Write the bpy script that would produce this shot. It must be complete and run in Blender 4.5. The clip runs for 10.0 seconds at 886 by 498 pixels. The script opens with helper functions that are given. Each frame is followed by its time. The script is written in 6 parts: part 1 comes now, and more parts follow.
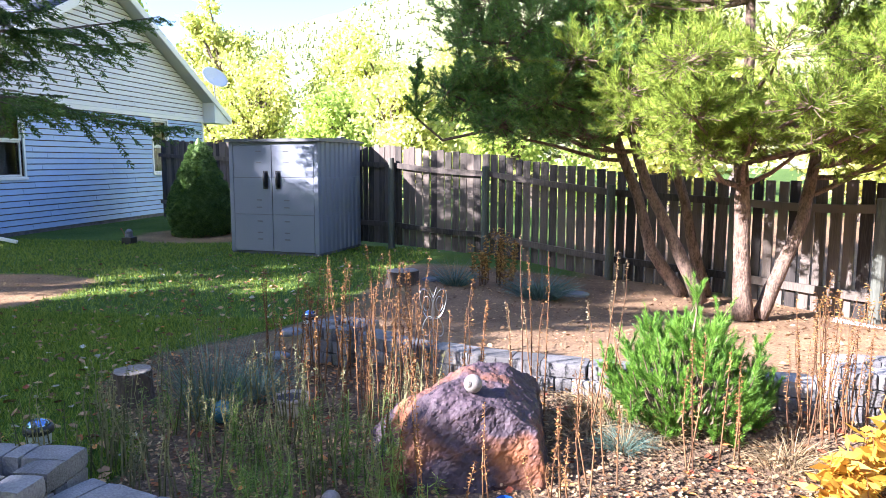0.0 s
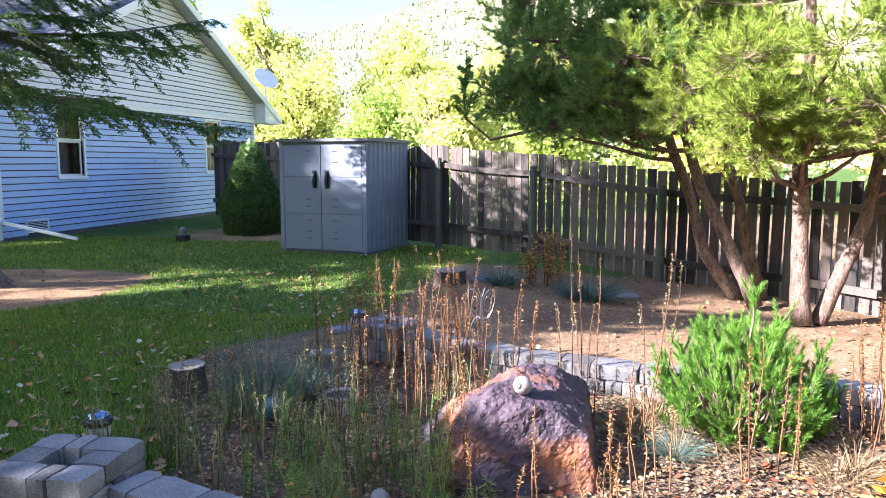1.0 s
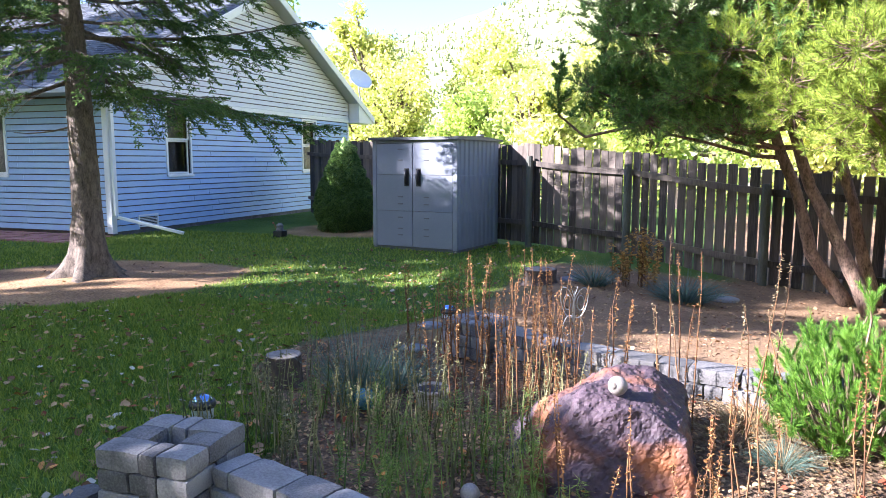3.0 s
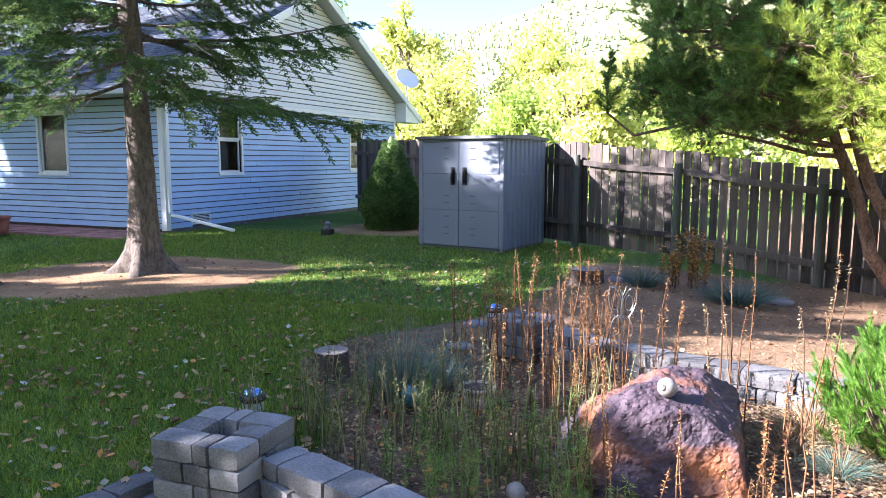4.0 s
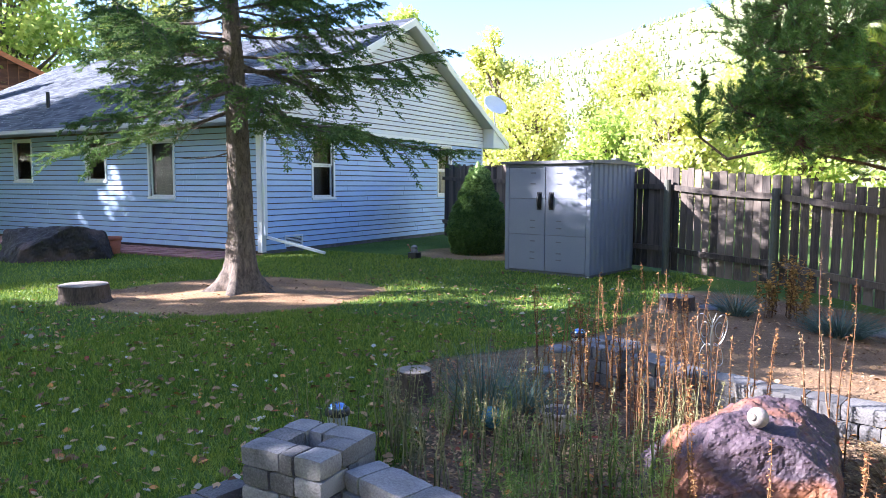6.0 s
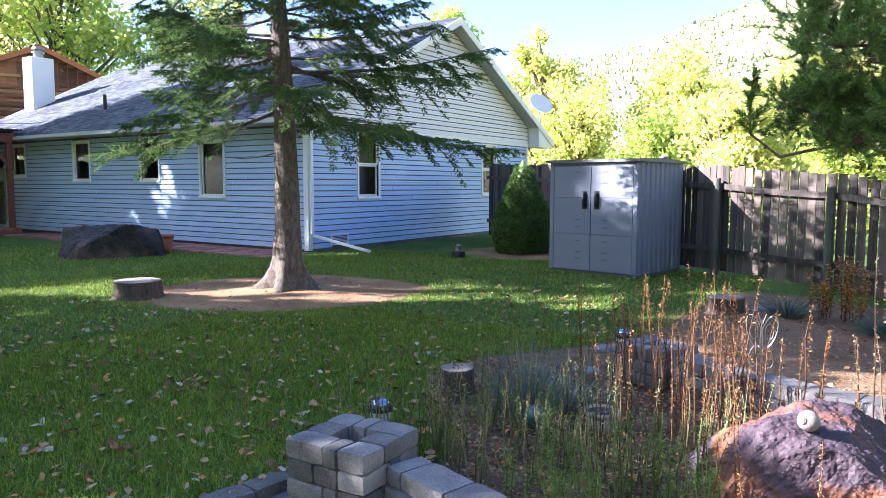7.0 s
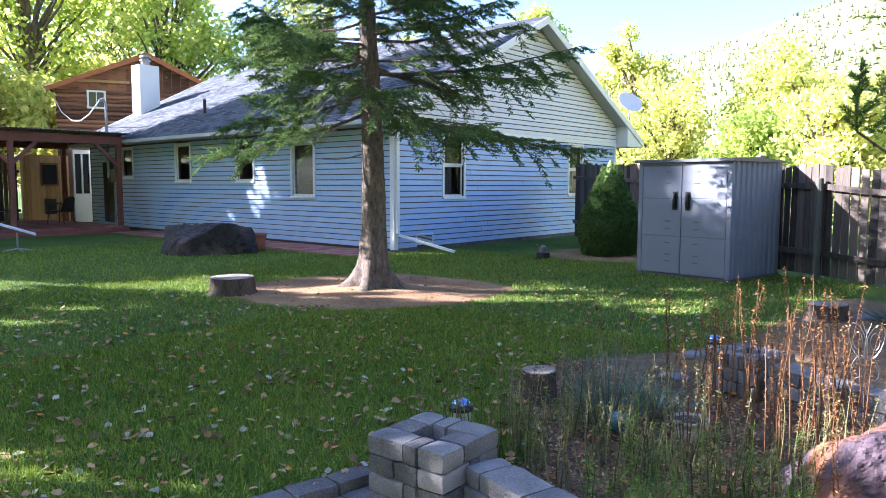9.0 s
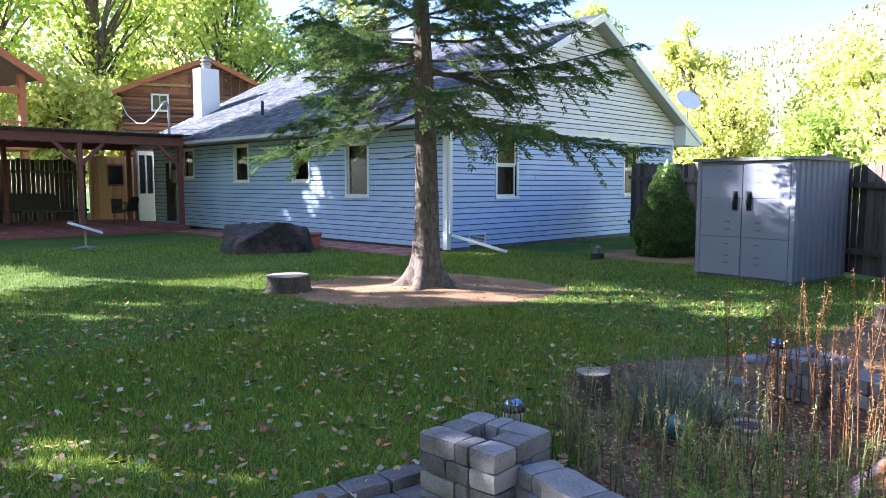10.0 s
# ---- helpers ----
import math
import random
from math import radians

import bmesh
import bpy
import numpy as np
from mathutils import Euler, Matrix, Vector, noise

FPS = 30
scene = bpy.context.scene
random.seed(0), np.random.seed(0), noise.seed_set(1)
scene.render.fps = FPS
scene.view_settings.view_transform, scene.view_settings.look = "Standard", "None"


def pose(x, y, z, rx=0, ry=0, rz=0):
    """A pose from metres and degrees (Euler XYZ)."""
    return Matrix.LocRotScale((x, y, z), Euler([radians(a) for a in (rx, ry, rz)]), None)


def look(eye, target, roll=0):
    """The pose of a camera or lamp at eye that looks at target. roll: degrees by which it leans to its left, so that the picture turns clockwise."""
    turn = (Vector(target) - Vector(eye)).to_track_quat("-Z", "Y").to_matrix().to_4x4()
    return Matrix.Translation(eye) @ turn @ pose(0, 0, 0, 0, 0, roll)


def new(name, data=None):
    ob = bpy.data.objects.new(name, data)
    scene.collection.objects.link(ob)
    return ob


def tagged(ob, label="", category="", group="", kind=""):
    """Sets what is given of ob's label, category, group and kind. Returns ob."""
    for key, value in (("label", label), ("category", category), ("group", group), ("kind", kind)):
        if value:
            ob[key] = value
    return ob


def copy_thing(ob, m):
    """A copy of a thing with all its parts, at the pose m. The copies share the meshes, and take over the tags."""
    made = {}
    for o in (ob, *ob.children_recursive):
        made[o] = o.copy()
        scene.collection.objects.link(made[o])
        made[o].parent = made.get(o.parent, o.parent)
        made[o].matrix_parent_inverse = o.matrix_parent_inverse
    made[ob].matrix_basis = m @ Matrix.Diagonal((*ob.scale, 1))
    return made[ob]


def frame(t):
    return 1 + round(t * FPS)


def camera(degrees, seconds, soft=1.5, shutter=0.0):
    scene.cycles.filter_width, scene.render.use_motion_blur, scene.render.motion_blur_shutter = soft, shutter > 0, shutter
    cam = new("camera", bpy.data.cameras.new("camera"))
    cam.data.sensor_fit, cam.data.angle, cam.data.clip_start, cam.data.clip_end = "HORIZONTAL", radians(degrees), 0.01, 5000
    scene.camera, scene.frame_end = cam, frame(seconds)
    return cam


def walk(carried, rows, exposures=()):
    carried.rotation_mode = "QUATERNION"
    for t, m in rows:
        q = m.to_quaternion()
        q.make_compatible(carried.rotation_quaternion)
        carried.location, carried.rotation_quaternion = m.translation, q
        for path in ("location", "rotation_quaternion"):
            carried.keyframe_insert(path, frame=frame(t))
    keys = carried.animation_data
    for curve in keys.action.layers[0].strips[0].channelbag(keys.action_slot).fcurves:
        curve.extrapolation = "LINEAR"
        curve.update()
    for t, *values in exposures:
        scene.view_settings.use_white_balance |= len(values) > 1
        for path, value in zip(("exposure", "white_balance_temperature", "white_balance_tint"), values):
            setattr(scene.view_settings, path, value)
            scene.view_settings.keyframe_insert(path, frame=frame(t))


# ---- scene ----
cam = camera(63.93, 10.0, soft=0.65)
PATH = [
    (0, (0.025, 0.005, 1.555), (-1.508, 9.810, 0.323), 0.07),
    (0.5, (0.009, 0.010, 1.557), (-1.829, 9.761, 0.321), 0.04),
    (1, (-0.001, 0.016, 1.554), (-2.161, 9.701, 0.317), 0.07),
    (1.5, (-0.008, 0.020, 1.549), (-2.479, 9.630, 0.310), 0.07),
    (2, (-0.017, 0.030, 1.545), (-2.817, 9.549, 0.302), 0.07),
    (2.5, (-0.025, 0.027, 1.535), (-3.102, 9.460, 0.289), 0.09),
    (4, (-0.040, 0.011, 1.523), (-3.976, 9.117, 0.269), 0.09),
    (4.5, (-0.032, 0.013, 1.519), (-4.297, 8.971, 0.265), 0.07),
    (5, (-0.019, 0.006, 1.511), (-4.594, 8.827, 0.395), 0.07),
    (5.5, (-0.010, -0.010, 1.505), (-4.801, 8.717, 0.558), 0.14),
    (7, (0.013, -0.023, 1.492), (-5.558, 8.233, 0.589), 0.11),
    (7.5, (0.014, -0.023, 1.487), (-5.779, 8.078, 0.588), 0.07),
    (8, (0.016, -0.028, 1.486), (-6.010, 7.902, 0.587), 0.11),
    (8.5, (0.022, -0.024, 1.488), (-6.246, 7.716, 0.588), 0.12),
    (9, (0.024, -0.014, 1.493), (-6.493, 7.516, 0.593), 0.10),
    (9.5, (0.014, -0.007, 1.490), (-6.731, 7.321, 0.591), 0.10),
    (10, (0.015, -0.008, 1.485), (-7.042, 7.020, 0.587), 0.04),
]
walk(cam, [(t, look(eye, target, roll)) for t, eye, target, roll in PATH], exposures=[(0, 2.66, 5250, 26), (10, 2.66, 5250, 26)])

# ---- light ----
SUN_TRAVEL = Vector((1.43, 1.0, -0.98)).normalized()
world = bpy.data.worlds.new("world")
scene.world = world
world.use_nodes = True
wn = world.node_tree
sky = wn.nodes.new("ShaderNodeTexSky")
sky.sky_type = "NISHITA"
sky.sun_disc = False
sky.sun_elevation = math.asin(-SUN_TRAVEL.z)
sky.sun_rotation = math.atan2(-SUN_TRAVEL.x, -SUN_TRAVEL.y)
wn.nodes["Background"].inputs["Strength"].default_value = 0.07
wn.links.new(sky.outputs[0], wn.nodes["Background"].inputs["Color"])
sun_data = bpy.data.lights.new("sun", "SUN")
sun_data.energy = 5.0
sun_data.angle = radians(0.5)
sun_data.color = (1.0, 0.91, 0.74)
sun = new("sun", sun_data)
sun.matrix_world = look((0, 0, 30), Vector((0, 0, 30)) + SUN_TRAVEL)


# ---- materials ----
def mat(name, dark, light, rough=0.8, big=1.5, fine=30.0, bump=0.3, metal=0.0, stretch=(1, 1, 1), mix=0.5, per=0.0, spec=0.5, trans=0.0, dist=0.01):
    """Two tones mixed by noise at two sizes, a third by object or island, with relief."""
    m = bpy.data.materials.new(name)
    m.use_nodes = True
    nt = m.node_tree
    n, l = nt.nodes, nt.links
    b = n["Principled BSDF"]
    tc = n.new("ShaderNodeTexCoord")
    mp = n.new("ShaderNodeMapping")
    mp.inputs["Scale"].default_value = stretch
    l.new(tc.outputs["Object"], mp.inputs[0])
    info = n.new("ShaderNodeObjectInfo")
    shift = n.new("ShaderNodeVectorMath")
    shift.operation = "SCALE"
    comb = n.new("ShaderNodeCombineXYZ")
    for k in range(3):
        l.new(info.outputs["Random"], comb.inputs[k])
    l.new(comb.outputs[0], shift.inputs[0])
    shift.inputs["Scale"].default_value = 37.0
    add = n.new("ShaderNodeVectorMath")
    l.new(mp.outputs[0], add.inputs[0])
    l.new(shift.outputs[0], add.inputs[1])
    n1, n2 = n.new("ShaderNodeTexNoise"), n.new("ShaderNodeTexNoise")
    n1.inputs["Scale"].default_value, n1.inputs["Detail"].default_value = big, 5
    n2.inputs["Scale"].default_value, n2.inputs["Detail"].default_value = fine, 6
    for t in (n1, n2):
        l.new(add.outputs[0], t.inputs["Vector"])
    mx = n.new("ShaderNodeMath")
    mx.operation = "MULTIPLY_ADD"
    l.new(n1.outputs[0], mx.inputs[0])
    mx.inputs[1].default_value = 1 - mix
    m2 = n.new("ShaderNodeMath")
    m2.operation = "MULTIPLY"
    l.new(n2.outputs[0], m2.inputs[0])
    m2.inputs[1].default_value = mix
    l.new(m2.outputs[0], mx.inputs[2])
    fac = mx.outputs[0]
    if per:
        geo = n.new("ShaderNodeNewGeometry")
        s2 = n.new("ShaderNodeMath")
        l.new(info.outputs["Random"], s2.inputs[0])
        l.new(geo.outputs["Random Per Island"], s2.inputs[1])
        s3 = n.new("ShaderNodeMath")
        s3.operation = "FRACT"
        l.new(s2.outputs[0], s3.inputs[0])
        s4 = n.new("ShaderNodeMath")
        s4.operation = "MULTIPLY_ADD"
        l.new(s3.outputs[0], s4.inputs[0])
        s4.inputs[1].default_value = per
        s4.inputs[2].default_value = -per / 2
        s5 = n.new("ShaderNodeMath")
        l.new(s4.outputs[0], s5.inputs[0])
        l.new(fac, s5.inputs[1])
        fac = s5.outputs[0]
    ramp = n.new("ShaderNodeValToRGB")
    ramp.color_ramp.elements[0].position, ramp.color_ramp.elements[1].position = 0.3, 0.7
    ramp.color_ramp.elements[0].color, ramp.color_ramp.elements[1].color = (*dark, 1), (*light, 1)
    l.new(fac, ramp.inputs[0])
    l.new(ramp.outputs[0], b.inputs["Base Color"])
    b.inputs["Roughness"].default_value, b.inputs["Metallic"].default_value = rough, metal
    b.inputs["Specular IOR Level"].default_value = spec
    if bump:
        bp = n.new("ShaderNodeBump")
        bp.inputs["Strength"].default_value, bp.inputs["Distance"].default_value = bump, dist
        l.new(mx.outputs[0], bp.inputs["Height"])
        l.new(bp.outputs[0], b.inputs["Normal"])
    if trans:
        tr = n.new("ShaderNodeBsdfTranslucent")
        l.new(ramp.outputs[0], tr.inputs["Color"])
        ms = n.new("ShaderNodeMixShader")
        ms.inputs[0].default_value = trans
        l.new(b.outputs[0], ms.inputs[1])
        l.new(tr.outputs[0], ms.inputs[2])
        l.new(ms.outputs[0], n["Material Output"].inputs["Surface"])
    return m


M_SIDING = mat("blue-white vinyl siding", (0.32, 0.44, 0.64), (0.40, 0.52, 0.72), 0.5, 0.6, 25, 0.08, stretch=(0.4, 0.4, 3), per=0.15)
M_TRIM = mat("white trim paint", (0.70, 0.70, 0.69), (0.80, 0.80, 0.79), 0.5, 2, 40, 0.05)
M_SOFFIT = mat("grey soffit", (0.42, 0.42, 0.42), (0.5, 0.5, 0.5), 0.6, 2, 30, 0.05)
M_SHINGLE = mat("grey asphalt shingle", (0.045, 0.052, 0.065), (0.12, 0.13, 0.15), 0.9, 0.5, 60, 0.4, per=0.5, spec=0.2)
M_SHED = mat("grey-brown shed resin", (0.185, 0.20, 0.24), (0.235, 0.25, 0.29), 0.75, 1.2, 90, 0.15, spec=0.25)
M_SHEDDARK = mat("dark shed roof resin", (0.10, 0.10, 0.11), (0.14, 0.14, 0.15), 0.6, 2, 60, 0.1)
M_BLACK = mat("black plastic", (0.012, 0.012, 0.013), (0.022, 0.022, 0.024), 0.45, 4, 60, 0.1)
M_FENCE = mat("weathered grey fence wood", (0.026, 0.020, 0.016), (0.15, 0.118, 0.092), 0.85, 2.0, 18, 0.5, stretch=(6, 6, 0.6), per=0.5)
M_POST = mat("green-grey fence post", (0.06, 0.065, 0.05), (0.14, 0.14, 0.11), 0.85, 3, 25, 0.5, stretch=(5, 5, 0.7))
M_DARKBARK = mat("dark stump bark", (0.025, 0.018, 0.013), (0.14, 0.10, 0.075), 0.95, 6, 30, 0.9, stretch=(2.2, 2.2, 0.6), dist=0.03)
# its dark red-brown stands in for the shadow under the siding laps
M_SHEATHSHADOW = mat("red-brown sheathing as lap shadow", (0.07, 0.045, 0.04), (0.13, 0.085, 0.07), 0.9, 3, 20, 0.1)
M_BARK = mat("grey-brown bark", (0.016, 0.012, 0.010), (0.25, 0.195, 0.15), 0.95, 11, 55, 1.0, stretch=(2.2, 2.2, 0.8), dist=0.03)
M_PINEBARK = mat("red-brown pine bark", (0.018, 0.012, 0.009), (0.32, 0.21, 0.145), 0.95, 9, 34, 0.9, stretch=(2, 2, 0.9), dist=0.03)
M_DEADTWIG = mat("bare grey twig", (0.06, 0.048, 0.038), (0.16, 0.13, 0.10), 0.9, 8, 40, 0.3)
M_SPRUCE = mat("blue-green spruce needles", (0.042, 0.098, 0.027), (0.175, 0.26, 0.065), 0.6, 1.5, 12, 0, per=0.5, trans=0.3, spec=0.15)
M_PINE = mat("green pine needles", (0.11, 0.175, 0.016), (0.34, 0.41, 0.05), 0.55, 1.0, 8, 0, per=0.5, trans=0.25, spec=0.2)
M_PINEDARK = mat("dark green pine needles", (0.08, 0.175, 0.05), (0.26, 0.40, 0.085), 0.55, 1.0, 8, 0, per=0.5, trans=0.2, spec=0.2)
M_MUGO = mat("fresh green mugo needles", (0.06, 0.16, 0.014), (0.21, 0.38, 0.035), 0.5, 2.0, 14, 0, per=0.5, trans=0.25)
M_TOPIARY = mat("dwarf spruce needles", (0.035, 0.085, 0.02), (0.22, 0.33, 0.075), 0.65, 6, 40, 0, per=0.8, trans=0.15)
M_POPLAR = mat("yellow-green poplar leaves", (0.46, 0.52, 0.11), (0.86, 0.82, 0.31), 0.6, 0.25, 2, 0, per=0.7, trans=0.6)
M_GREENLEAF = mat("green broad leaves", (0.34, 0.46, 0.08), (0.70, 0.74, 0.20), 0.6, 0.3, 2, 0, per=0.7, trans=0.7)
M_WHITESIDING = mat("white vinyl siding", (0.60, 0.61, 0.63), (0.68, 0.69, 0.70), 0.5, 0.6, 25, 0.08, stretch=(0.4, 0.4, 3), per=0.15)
M_STONE = mat("grey concrete wall block", (0.085, 0.08, 0.078), (0.27, 0.255, 0.245), 0.9, 6, 95, 1.0, per=0.4)
M_DARKROCK = mat("dark brown boulder", (0.02, 0.016, 0.015), (0.085, 0.06, 0.055), 0.8, 2.5, 14, 0.8, dist=0.04)
M_GLASS = mat("dark window glass", (0.015, 0.018, 0.02), (0.02, 0.023, 0.025), 0.05, 1, 3, 0)
M_REDWOOD = mat("red-brown stained wood", (0.11, 0.035, 0.025), (0.22, 0.075, 0.05), 0.7, 3, 20, 0.3, stretch=(1, 1, 4))
M_LOG = mat("brown log wall", (0.07, 0.03, 0.018), (0.30, 0.14, 0.075), 0.8, 2, 12, 0.5, stretch=(0.5, 0.5, 4), per=0.5)
M_ORANGEWOOD = mat("orange-stained timber", (0.26, 0.075, 0.025), (0.46, 0.17, 0.06), 0.7, 3, 20, 0.3, stretch=(1, 1, 4))
M_TERRA = mat("terracotta", (0.28, 0.085, 0.045), (0.40, 0.14, 0.08), 0.8, 6, 40, 0.2)
M_STUMPTOP = mat("grey cut wood", (0.11, 0.09, 0.072), (0.27, 0.235, 0.195), 0.9, 6, 40, 0.5)


# ---- building helpers ----
def part(name, data, material, parent=None, label="", kind="", smooth=False):
    """Links a bmesh, or (verts, faces), as one mesh object under parent."""
    me = bpy.data.meshes.new(name)
    if isinstance(data, tuple):
        me.from_pydata(data[0], [], data[1])
    else:
        data.to_mesh(me)
        data.free()
    if smooth:
        me.polygons.foreach_set("use_smooth", [True] * len(me.polygons))
    me.materials.append(material)
    ob = new(name, me)
    ob.parent = parent
    if label or kind:
        tagged(ob, label, kind=kind)
    return ob


def thing(name, label, category, at=(0, 0, 0), rz=0, group="", kind=""):
    ob = new(name)
    ob.empty_display_size = 0.1
    ob.matrix_basis = pose(*at, 0, 0, rz)
    return tagged(ob, label, category, group, kind)


def box(*spans, bevel=0.0):
    """A bmesh of boxes (x0, y0, z0, x1, y1, z1)."""
    bm = bmesh.new()
    for x0, y0, z0, x1, y1, z1 in spans:
        v = [bm.verts.new((x, y, z)) for z in (z0, z1) for x, y in ((x0, y0), (x1, y0), (x1, y1), (x0, y1))]
        for f in ((3, 2, 1, 0), (4, 5, 6, 7), (0, 1, 5, 4), (1, 2, 6, 5), (2, 3, 7, 6), (3, 0, 4, 7)):
            bm.faces.new([v[i] for i in f])
    if bevel:
        bmesh.ops.bevel(bm, geom=bm.edges[:], offset=bevel, segments=2, profile=0.6, affect="EDGES")
    return bm


def prism(poly, axis, a, b):
    """A polygon in the plane across an axis, carried from a to b along it. poly: (u, v) in the other two axes' order."""
    put = {"x": lambda u, v, w: (w, u, v), "y": lambda u, v, w: (u, w, v), "z": lambda u, v, w: (u, v, w)}[axis]
    bm = bmesh.new()
    r0 = [bm.verts.new(put(u, v, a)) for u, v in poly]
    r1 = [bm.verts.new(put(u, v, b)) for u, v in poly]
    bm.faces.new(r0[::-1])
    bm.faces.new(r1)
    k = len(poly)
    for i in range(k):
        bm.faces.new((r0[i], r0[(i + 1) % k], r1[(i + 1) % k], r1[i]))
    bmesh.ops.recalc_face_normals(bm, faces=bm.faces[:])
    return bm


def tubes(paths, sides=7, wobble=0.0):
    """Tapered tubes: each path a list of ((x, y, z), radius). Returns verts, faces."""
    V, F = [], []
    for path in paths:
        start = len(V)
        n = len(path)
        for i, (p, r) in enumerate(path):
            p = Vector(p)
            d = Vector(path[min(i + 1, n - 1)][0]) - Vector(path[max(i - 1, 0)][0])
            d.normalize()
            a = d.orthogonal().normalized() if abs(d.z) < 0.6 else Vector((1, 0, 0)).cross(d).normalized()
            c = d.cross(a)
            for k in range(sides):
                g = 2 * math.pi * k / sides
                q = r * (1 + wobble * noise.noise(Vector((p.x * 5 + math.cos(g), p.y * 5 + math.sin(g), p.z * 5))))
                V.append(tuple(p + q * (math.cos(g) * a + math.sin(g) * c)))
        for i in range(n - 1):
            for k in range(sides):
                k2 = (k + 1) % sides
                F.append((start + i * sides + k, start + i * sides + k2, start + (i + 1) * sides + k2, start + (i + 1) * sides + k))
        F.append(tuple(start + k for k in range(sides))[::-1])
        F.append(tuple(start + (n - 1) * sides + k for k in range(sides)))
    return V, F


def lathe(profile, sides=24):
    """A turned body from (radius, z) pairs."""
    bm = bmesh.new()
    rings = []
    for r, z in profile:
        rings.append([bm.verts.new((max(r, 1e-4) * math.cos(2 * math.pi * k / sides), max(r, 1e-4) * math.sin(2 * math.pi * k / sides), z)) for k in range(sides)])
    for a, b in zip(rings, rings[1:]):
        for k in range(sides):
            bm.faces.new((a[k], a[(k + 1) % sides], b[(k + 1) % sides], b[k]))
    bm.faces.new(rings[0][::-1])
    bm.faces.new(rings[-1])
    return bm


def blades(P, D, L, Wd, tip=0.15, quad=False):
    """Flat leaves or needles as one mesh: roots P, ways D, lengths L, widths Wd (numpy). Returns verts, faces."""
    n = len(P)
    rnd = np.random.normal(size=(n, 3))
    S = np.cross(D, rnd)
    S /= np.linalg.norm(S, axis=1, keepdims=True) + 1e-9
    S *= (Wd / 2)[:, None]
    E = P + D * L[:, None]
    if quad:
        mid = P + D * (L * 0.5)[:, None]
        V = np.stack([P, mid + S, E, mid - S], 1).reshape(-1, 3)
        F = np.arange(4 * n).reshape(-1, 4)
    else:
        V = np.stack([P - S, P + S, E], 1).reshape(-1, 3)
        F = np.arange(3 * n).reshape(-1, 3)
    return V, F


def soup(name, V, F, material, parent=None, label="", kind=""):
    """A mesh object from numpy verts and equal-sided faces."""
    me = bpy.data.meshes.new(name)
    k = F.shape[1]
    me.vertices.add(len(V))
    me.vertices.foreach_set("co", np.asarray(V, dtype=np.float32).ravel())
    me.loops.add(F.size)
    me.loops.foreach_set("vertex_index", F.astype(np.int32).ravel())
    me.polygons.add(len(F))
    me.polygons.foreach_set("loop_start", np.arange(0, F.size, k, dtype=np.int32))
    me.update(calc_edges=True)
    me.materials.append(material)
    ob = new(name, me)
    ob.parent = parent
    if label or kind:
        tagged(ob, label, kind=kind)
    return ob


def unit(n, up=0.0):
    d = np.random.normal(size=(n, 3))
    d[:, 2] += up
    return d / (np.linalg.norm(d, axis=1, keepdims=True) + 1e-9)


def smooth01(x):
    x = min(1.0, max(0.0, x))
    return x * x * (3 - 2 * x)


# ---- ground ----
TREE = (-7.3, 6.95)
# where the fence's posts stand, with the ground there, from behind the shed to the pines
FENCE = [(-9.9, 16.9, 0.15, 1.95), (-8.1, 15.7, 0.12, 1.9), (-6.3, 14.5, 0.1, 1.85), (-4.55, 13.4, 0.1, 1.8), (-2.76, 12.34, 0.1, 1.74), (-1.01, 11.44, 0.05, 1.64), (0.87, 10.19, -0.11, 1.55), (2.26, 9.1, -0.14, 1.52), (3.3, 7.58, -0.1, 1.50), (4.2, 5.9, -0.1, 1.5), (5.0, 4.0, -0.1, 1.5)]
# the retaining wall's line, front edge
WALL = [(-1.42, 5.0), (-1.0, 4.72), (-0.5, 4.54), (0.0, 4.42), (0.5, 4.33), (1.0, 4.30), (1.65, 4.2), (3.2, 4.1), (4.8, 3.7)]


def wall_y(x):
    for (x0, y0), (x1, y1) in zip(WALL, WALL[1:]):
        if x0 <= x <= x1:
            return y0 + (y1 - y0) * (x - x0) / (x1 - x0)
    return None


def terrace(x, y):
    """How far a place lies in the raised bed behind the retaining wall, 0 to 1."""
    if x < -1.42:
        edge = smooth01((x + 2.6 - 0.25 * math.sin(y)) / 0.9) * smooth01((y - 5.3) / 0.6)
        return edge * smooth01((11.2 - y) / 1.5)
    w = wall_y(min(x, 4.75))
    return 1.0 if y > w + 0.1 else 0.0


def ground_z(x, y):
    z = 0.02 * noise.noise(Vector((x * 0.25, y * 0.25, 3))) + 0.006 * noise.noise(Vector((x * 1.7, y * 1.7, 5)))
    t = terrace(x, y)
    if t > 0:
        drop = smooth01((y - 4.6) / 4.0)
        side = smooth01((x + 1.5) / 2.5)
        z += t * (0.17 * (1 - drop) + drop * (0.06 - 0.16 * side))
    elif -1.42 <= x <= 4.75:
        z += 0.10 * smooth01((y - wall_y(x) + 0.95) / 0.8)
    d = math.hypot(x - TREE[0], y - TREE[1])
    z += 0.07 * math.exp(-(d / 0.8) ** 2)
    if y < 2.6:
        edge = 2.4 - 0.33 * (x + 2.0)
        z -= 0.2 * smooth01((edge - y) / 0.12) * smooth01((x + 2.62) / 0.1)
    z += 0.10 * smooth01((y - 12.5) / 4) * smooth01((x + 11) / 3)
    return z


